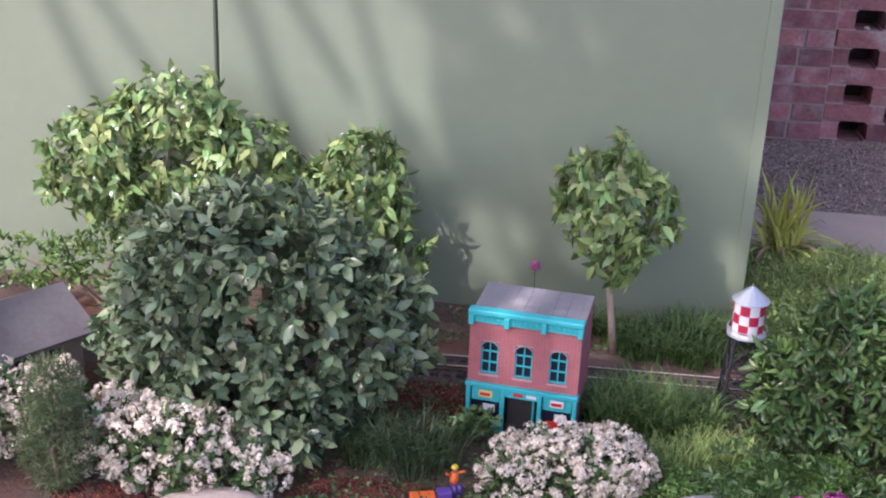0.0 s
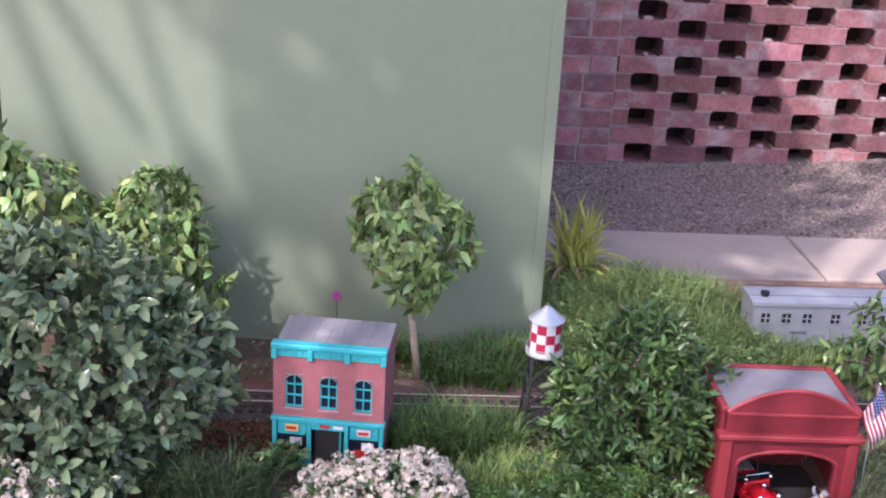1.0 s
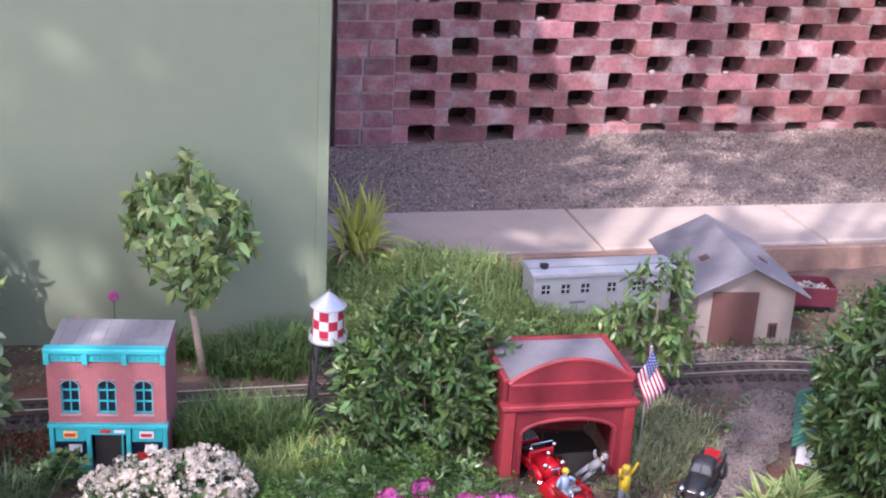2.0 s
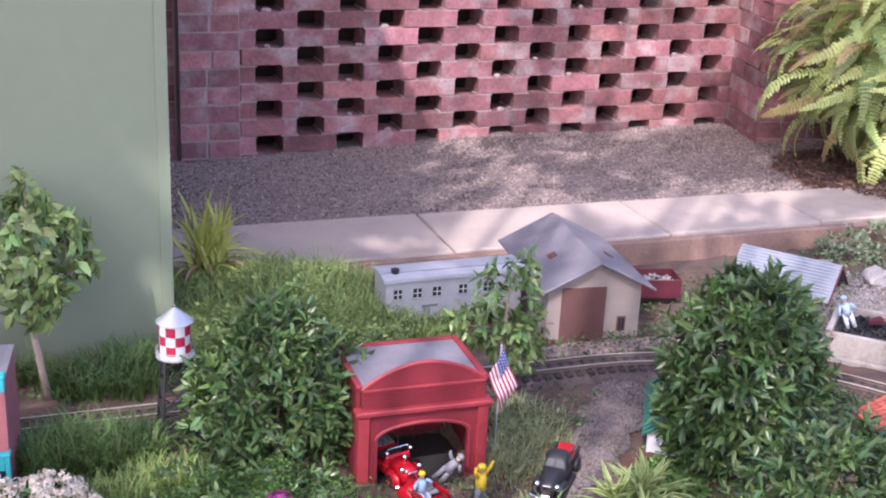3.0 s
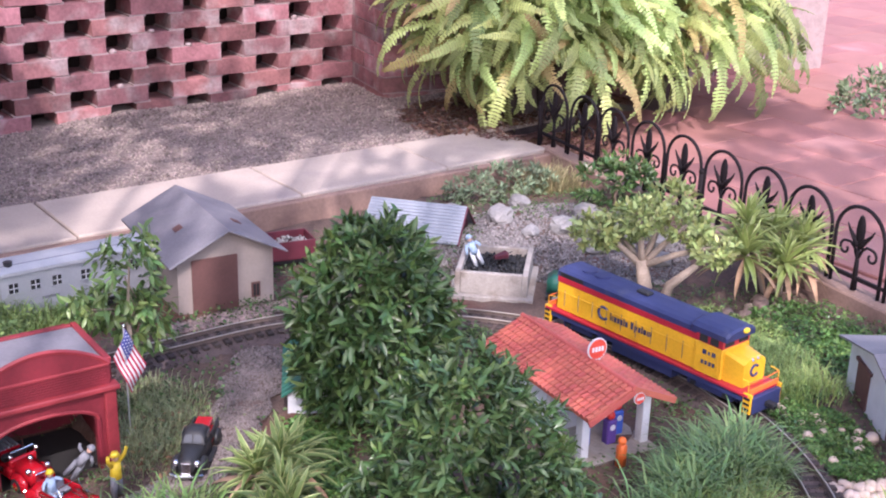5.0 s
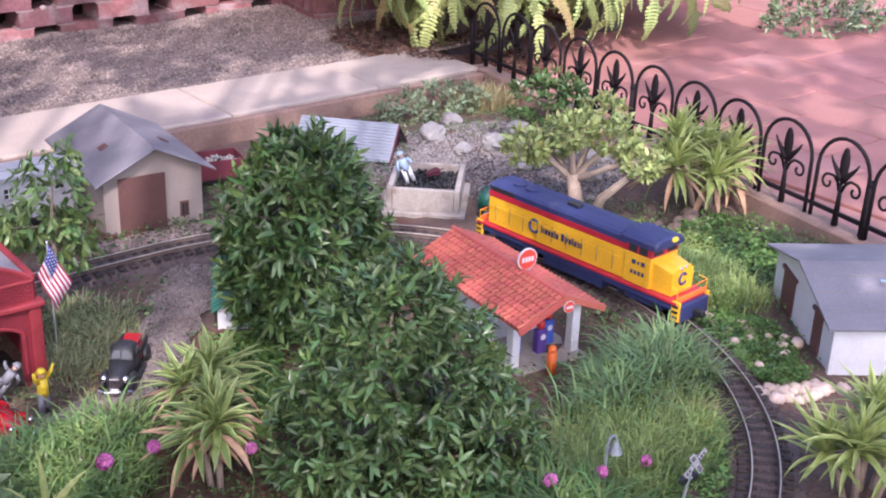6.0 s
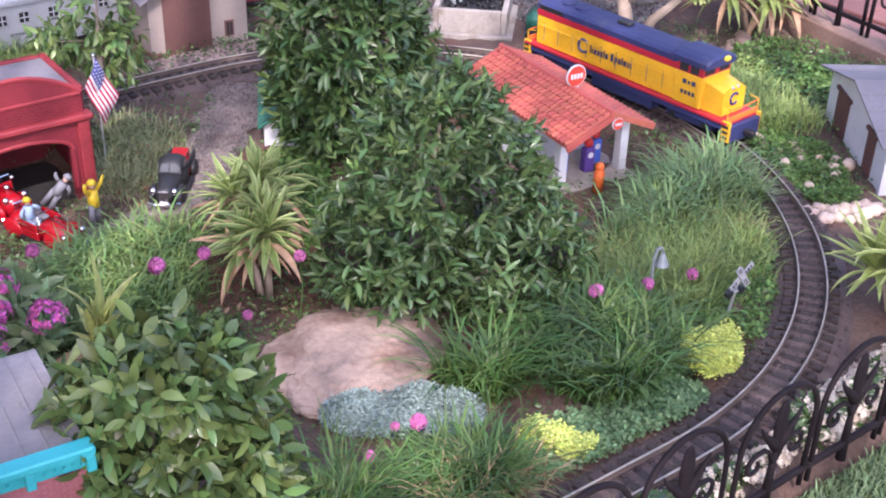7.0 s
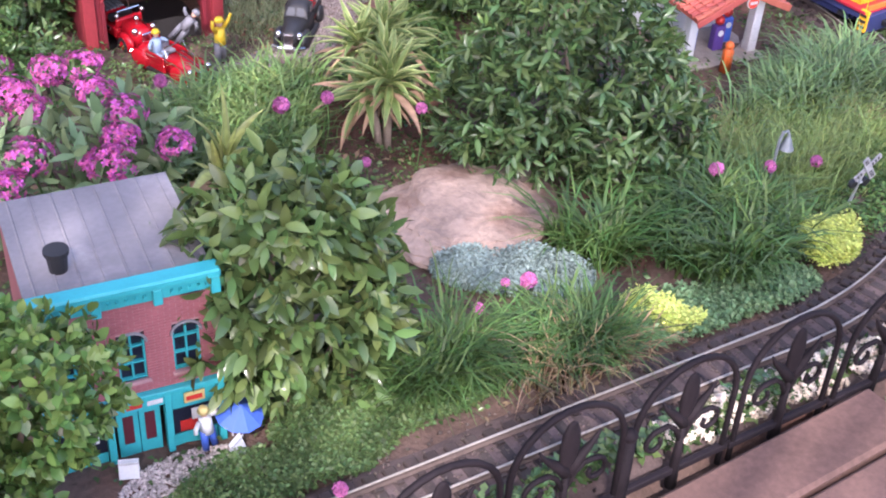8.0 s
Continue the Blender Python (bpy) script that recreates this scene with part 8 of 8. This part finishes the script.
# ---- locomotive ----
def locomotive(m):
    b = thing("locomotive", m, "yellow, red and blue model diesel locomotive on the track", "model locomotive")
    hw = 0.044
    hood = part("hood", (box(-0.270, -hw + 0.004, 0.078, 0.140, hw - 0.004, 0.146, 0.002), M_LOCO_YELLOW), b, "yellow long hood")
    part("red_stripe", (box(-0.2705, -hw + 0.003, 0.146, 0.140, hw - 0.003, 0.161, 0.001), M_LOCO_RED), hood, "red band")
    part("hood_top", (lofted([(-0.2705, hw - 0.003, 0.161, 0.180, 0.007), (0.140, hw - 0.003, 0.161, 0.180, 0.007)]), M_LOCO_BLUE), hood, "blue hood top")
    dl = bm_mesh("door_line", box(-0.0006, -0.0006, 0, 0.0006, 0.0006, 0.040), M_BARK)
    for i in range(9):
        for s in (-1, 1):
            part("door_line", dl, hood, m=pose(-0.245 + i * 0.044, s * (hw - 0.0035), 0.090))
    # lettering as plain bars and a round emblem
    for s in (-1, 1):
        y = s * (hw - 0.0034)
        ring = [(-0.122 + 0.0145 * math.cos(a), y, 0.115 + 0.0145 * math.sin(a)) for a in np.linspace(0.7, 2 * math.pi - 0.7, 14)]
        part("emblem", (tube([(-0.122 + s * (px + 0.122) * -1, py, pz) for px, py, pz in ring], 0.0034, 6), M_LOCO_BLUE), hood, "round dark blue emblem")
        for x, w, lo, hi in ((-0.101, 0.0026, 0.105, 0.125), (-0.0955, 0.0026, 0.105, 0.117), (-0.0895, 0.0070, 0.105, 0.117), (-0.0795, 0.0060, 0.105, 0.117), (-0.0705, 0.0060, 0.105, 0.117), (-0.0615, 0.0026, 0.105, 0.122), (-0.0560, 0.0070, 0.105, 0.117),
                             (-0.0400, 0.0075, 0.105, 0.122), (-0.0290, 0.0028, 0.100, 0.117), (-0.0235, 0.0028, 0.107, 0.117), (-0.0175, 0.0060, 0.105, 0.117), (-0.0085, 0.0030, 0.105, 0.122), (-0.0025, 0.0070, 0.105, 0.117), (0.0080, 0.0024, 0.105, 0.117), (0.0130, 0.0024, 0.105, 0.117), (0.0180, 0.0024, 0.105, 0.117)):
            part("lettering_bar", (box(x, y - 0.0006, lo, x + w, y + 0.0006, hi), M_LOCO_BLUE), hood)
        part("handrail", (tube([(-0.262, s * (hw + 0.003), 0.128), (0.136, s * (hw + 0.003), 0.128)], 0.0008, 5), M_LOCO_YELLOW), hood, "thin yellow handrail")
    for x in (-0.21, -0.17):
        part("fan", (cyl(0.018, 0.018, (x, 0, 0.180), (x, 0, 0.184), 20), M_LOCO_BLUE), hood, "round roof fan")
    part("exhaust", (box(-0.06, -0.010, 0.180, -0.025, 0.010, 0.187, 0.002), M_BLACK), hood, "dark exhaust stack")
    part("radiator_grille", (box(-0.262, -hw + 0.0025, 0.162, -0.19, hw - 0.0025, 0.172), M_BLACK), hood)
    cab = part("cab", (box(0.1405, -hw, 0.078, 0.212, hw, 0.148, 0.002), M_LOCO_YELLOW), b, "yellow cab")
    part("window_band", (box(0.1415, -hw + 0.0008, 0.148, 0.211, hw - 0.0008, 0.170), M_LOCO_RED), cab, "red window band")
    part("cab_roof", (lofted([(0.126, hw - 0.001, 0.168, 0.188, 0.010), (0.132, hw + 0.003, 0.168, 0.190, 0.010), (0.218, hw + 0.003, 0.168, 0.190, 0.010), (0.222, hw, 0.168, 0.186, 0.010)]), M_LOCO_BLUE), cab, "blue cab roof")
    for s in (-1, 1):
        for x in (0.152, 0.180):
            part("window", (box(x, s * hw - 0.0012, 0.151, x + 0.020, s * hw + 0.0012, 0.167), M_DARK), cab, "dark cab window")
        part("window", (box(0.2105, s * 0.022 - 0.014, 0.152, 0.2125, s * 0.022 + 0.014, 0.167), M_DARK), cab, "dark cab window")
        part("lettering_bar", (box(0.162, s * hw - 0.0006, 0.124, 0.172, s * hw + 0.0006, 0.134), M_LOCO_BLUE), cab)
        part("lettering_bar", (box(0.176, s * hw - 0.0006, 0.125, 0.182, s * hw + 0.0006, 0.132), M_LOCO_BLUE), cab)
        part("lettering_bar", (box(0.186, s * hw - 0.0006, 0.124, 0.196, s * hw + 0.0006, 0.134), M_LOCO_BLUE), cab)
        for i in range(4):
            part("lettering_bar", (box(0.160 + 0.0098 * i, s * hw - 0.0006, 0.101, 0.1666 + 0.0098 * i, s * hw + 0.0006, 0.110), M_LOCO_BLUE), cab)
        part("cab_handrail", (tube([(0.206, s * (hw + 0.003), 0.090), (0.206, s * (hw + 0.003), 0.140)], 0.0009, 5), M_LOCO_YELLOW), cab)
    part("bell", (ball(0.006, (0.224, 0.012, 0.183), 10, (1, 1.6, 1)), M_YELLOW, True), cab, "yellow horn")
    nose = part("nose", (lofted([(0.2125, 0.036, 0.078, 0.146, 0.006), (0.262, 0.034, 0.078, 0.138, 0.010)]), M_LOCO_YELLOW), b, "yellow low nose")
    part("emblem", (tube([(0.2625, 0.012 * math.cos(a), 0.110 + 0.012 * math.sin(a)) for a in np.linspace(0.7, 2 * math.pi - 0.7, 12)], 0.003, 6), M_LOCO_BLUE), nose)
    for s in (-1, 1):
        part("number_light", (cyl(0.004, 0.004, (0.258, s * 0.008, 0.136), (0.2635, s * 0.008, 0.133), 8), M_CHROME), nose)
    # walkway, sill and tank
    part("walkway", (box(-0.295, -0.051, 0.071, 0.290, 0.051, 0.0775, 0.001), M_LOCO_RED), b, "red walkway edge")
    part("sill", (box(-0.285, -0.048, 0.058, 0.280, 0.048, 0.071), M_LOCO_BLUE), b, "dark blue sill")
    part("fuel_tank", (lofted([(-0.09, 0.040, 0.034, 0.058, 0.004), (0.085, 0.040, 0.034, 0.058, 0.004)]), M_LOCO_BLUE), b, "dark fuel tank")
    for e in (-1, 1):
        x = e * 0.288
        part("pilot", (box(min(x, x + e * 0.012), -0.046, 0.034, max(x, x + e * 0.012), 0.046, 0.071, 0.001), M_LOCO_BLUE), b)
        part("coupler", (box(min(x + e * 0.012, x + e * 0.036), -0.007, 0.044, max(x + e * 0.012, x + e * 0.036), 0.007, 0.056, 0.002), M_BLACK), b, "black coupler")
        for s in (-1, 1):
            st = part("step", (box(x - 0.010, s * 0.047 - 0.003, 0.036, x + 0.010, s * 0.047 + 0.003, 0.080, 0.0006), M_LOCO_YELLOW), b, "yellow steps")
            for q in (0.043, 0.055, 0.067):
                part("tread", (box(x - 0.007, s * 0.0505 - 0.0012, q, x + 0.007, s * 0.0505 + 0.0012, q + 0.005), M_BLACK), st)
            part("handrail", (tube([(x, s * 0.048, 0.079), (x, s * 0.048, 0.105), (x - e * 0.02, s * 0.046, 0.108)], 0.0010, 5), M_LOCO_YELLOW), b)
        part("end_rail", (tube([(x, -0.046, 0.104), (x + e * 0.004, 0, 0.104), (x, 0.046, 0.104)], 0.0012, 5), M_ORANGE), b, "orange end rail")
        part("end_plate", (box(min(x - e * 0.001, x + e * 0.003), -0.046, 0.0776, max(x - e * 0.001, x + e * 0.003), 0.046, 0.088), M_ORANGE), b, "orange end plate")
    for tx in (-0.185, 0.185):
        tr = part("bogie", (box(tx - 0.065, -0.030, 0.040, tx + 0.065, 0.030, 0.057), M_LOCO_BLUE), b, "dark bogie")
        for s in (-1, 1):
            part("side_frame", (box(tx - 0.060, s * 0.036 - 0.004, 0.040, tx + 0.060, s * 0.036 + 0.004, 0.054, 0.002), M_LOCO_BLUE), tr)
            for x in (-0.042, 0.042):
                part("wheel", (cyl(0.0175, 0.0175, (tx + x, s * 0.0235 - 0.003, 0.0475), (tx + x, s * 0.0235 + 0.003, 0.0475), 18), M_BLACK), tr)
                part("axle_box", (box(tx + x - 0.007, s * 0.041 - 0.002, 0.042, tx + x + 0.007, s * 0.041 + 0.002, 0.052, 0.001), M_BLACK), tr)


LX, LY, LA = track_frame(4.575)
locomotive(pose(LX + 0.016 * math.sin(LA), LY - 0.016 * math.cos(LA), -0.0010, 0, 0, math.degrees(LA)) @ Matrix.Diagonal((0.965, 1, 0.95, 1)))


# ---- iron border fence ----
def fence_meshes(P=0.165, H=0.20, thick=0.0050):
    r = P / 2 - 0.008
    n = 14
    arc = [(-r, 0, 0.0), (-r, 0, H - r)] + [(-r * math.cos(a), 0, H - r + r * math.sin(a)) for a in np.linspace(0, math.pi, n)][1:-1] + [(r, 0, H - r), (r, 0, 0.0)]
    arch = bm_mesh("arch", tube(arc, thick, 6), M_IRON, True)
    spike = bm_mesh("stake", cyl(0.0078, 0.0034, (0, 0, 0.0), (0, 0, H * 0.56), 8), M_IRON, True)
    # rounded upright bud between two curved petals
    bm = ball(1.0, (0, 0, H * 0.72), 10, (0.0135, 0.0055, H * 0.195))
    for s in (-1, 1):
        tube([(s * 0.002, 0, H * 0.53), (s * 0.014, 0, H * 0.60), (s * 0.025, 0, H * 0.655), (s * 0.034, 0, H * 0.705), (s * 0.041, 0, H * 0.765)], 0.0085, 8, 0.0015, bm)
    lily = bm_mesh("fleur", bm, M_IRON, True)
    sc = []
    for s in (-1, 1):
        pts = [(s * 0.003, 0, H * 0.40), (s * 0.012, 0, H * 0.50), (s * 0.024, 0, H * 0.55)]
        for k in range(13):
            a, r_ = 1.75 - 0.46 * k, 0.0190 - 0.00105 * k
            pts.append((s * (0.040 + r_ * math.cos(a)), 0, H * 0.455 + r_ * math.sin(a)))
        sc.append(bm_mesh("scroll", tube(pts, 0.0036, 6, 0.0030), M_IRON, True))
    rail = bm_mesh("bottom_rail", box(-P / 2 + 0.001, -0.004, 0.024, P / 2 - 0.001, 0.004, 0.034, 0.001), M_IRON)
    post = bm_mesh("post", join(cyl(0.0085, 0.0085, (0, 0, -0.03), (0, 0, H * 0.62), 8), ball(0.010, (0, 0, H * 0.62), 8)), M_IRON, True)
    return arch, spike, lily, sc, rail, post


def fence(name, p0, p1, z, scale, label, every=5, pitch=0.165, thick=0.0050):
    arch, spike, lily, sc, rail, post = fence_meshes(pitch, thick=thick)
    P = pitch * scale
    L = math.hypot(p1[0] - p0[0], p1[1] - p0[1])
    n = int(L / P)
    a = math.degrees(math.atan2(p1[1] - p0[1], p1[0] - p0[0]))
    rr_ = random.Random(6)
    for s in range(0, n, every):
        k = min(every, n - s)
        ux, uy = (p1[0] - p0[0]) / L, (p1[1] - p0[1]) / L
        b = thing(name, pose(p0[0] + ux * P * s, p0[1] + uy * P * s, z, 0, 0, a), label, "fence", "iron fence panels")
        b.scale = (scale, scale, scale)
        for i in range(k):
            m = pose(pitch * (i + 0.5), rr_.uniform(-0.002, 0.002), 0, rr_.uniform(-1.5, 1.5), 0, rr_.uniform(-1, 1))
            part("arch", arch, b, m=m)
            part("stake", spike, b, m=m)
            part("fleur", lily, b, m=m)
            for q in sc:
                part("scroll", q, b, m=m)
            part("bottom_rail", rail, b, m=m)
        part("post", post, b)


fence("iron_fence", (2.960, 3.13), (2.62, 0.98), 0.034, 1.065, "black cast border fence with arches and lily finials", thick=0.0046)
fence("iron_fence", (-0.7536, 0.6309), (2.167, 0.6526), -0.010, 0.96, "black cast border fence with arches and lily finials", pitch=0.16875, thick=0.0042)

# ---- street lamp, crossing sign, umbrella and boards ----
M_DULL = plain("dull_grey", (0.20, 0.22, 0.235), 0.5, metal=0.2, vary=0.3)
M_SIGN_GREY = plain("weathered_sign", (0.36, 0.36, 0.37), 0.6, vary=0.5)
lamp = thing("model_street_lamp", pose(1.452, 1.035, up(1.45, 1.03)) @ Matrix.Scale(1.18, 4), "grey model street lamp with a hanging bell shade", "street lamp")
part("post", (tube([(0, 0, -0.01), (0, 0, 0.095), (0.004, 0, 0.108), (0.012, 0, 0.108), (0.016, 0, 0.100)], 0.0022, 6), M_DULL), lamp)
part("shade", (cyl(0.010, 0.002, (0.016, 0, 0.081), (0.016, 0, 0.100), 14), M_DULL), lamp, "grey bell shade")
part("base", (cyl(0.009, 0.004, (0, 0, 0), (0, 0, 0.012), 10), M_DULL), lamp)
xs_ = thing("crossing_sign", pose(1.545, 0.955, up(1.54, 0.95), 4, 6, 2), "grey and white model railway crossing sign", "sign")
part("post", (cyl(0.0026, 0.0024, (0, 0, -0.01), (0, 0, 0.10), 8), M_SILVER), xs_)
for s in (-1, 1):
    arm = part("cross_arm", (box(-0.027, -0.003, -0.0055, 0.027, -0.001, 0.0055), M_SIGN_GREY), xs_, "weathered grey-white cross arm", pose(0, -0.002 - 0.0022 * (s > 0), 0.088, 0, s * 45, 0))
    for a in (-0.021, -0.015, 0.009, 0.015, 0.021):
        part("bar", (box(a - 0.0016, -0.0033, -0.0032, a + 0.0016, -0.0029, 0.0032), M_BLACK), arm, "dark bar of lettering")
for s in (-1, 1):
    part("signal_lamp", (cyl(0.007, 0.007, (s * 0.014, -0.004, 0.058), (s * 0.014, 0.004, 0.058), 12), M_BLACK), xs_, "black signal lamp")
part("lamp_bar", (box(-0.014, -0.002, 0.0565, 0.014, 0.002, 0.0595), M_SILVER), xs_)
part("relay_box", (box(0.012, -0.010, -0.004, 0.036, 0.010, 0.022, 0.001), M_MAROON), xs_, "dark red box")
um = thing("toy_umbrella", pose(0.528, 0.938, up(0.53, 0.94)) @ Matrix.Scale(0.92, 4), "small blue toy umbrella beside the shop", "umbrella")
part("canopy", (cyl(0.032, 0.001, (0, 0, 0.045), (0, 0, 0.062), 10), M_BLUE), um, "blue canopy", pose(0, 0, 0, 12, 8, 0))
part("pole", (cyl(0.0012, 0.0012, (0, 0, -0.01), (0, 0, 0.058), 6), M_WHITE), um)
part("table", (cyl(0.014, 0.014, (0, 0, 0.022), (0, 0, 0.024), 12), M_WHITE), um)
for i, (x, y, a) in enumerate(((0.520, 0.905, 35), (0.400, 0.925, -20))):
    sb = thing("sandwich_board", pose(x, y, up(x, y) + 0.004, 0, 0, a) @ Matrix.Scale(0.7, 4), "small white folded sign board on the ground", "sign")
    part("board", (box(-0.016, -0.001, 0.0, 0.016, 0.001, 0.034, 0.0004), M_WHITE), sb, m=pose(0, -0.008, 0, -24, 0, 0))
    part("board", (box(-0.016, -0.001, 0.0, 0.016, 0.001, 0.034, 0.0004), M_WHITE), sb, m=pose(0, 0.008 + 0.004, 0, 24, 0, 0))
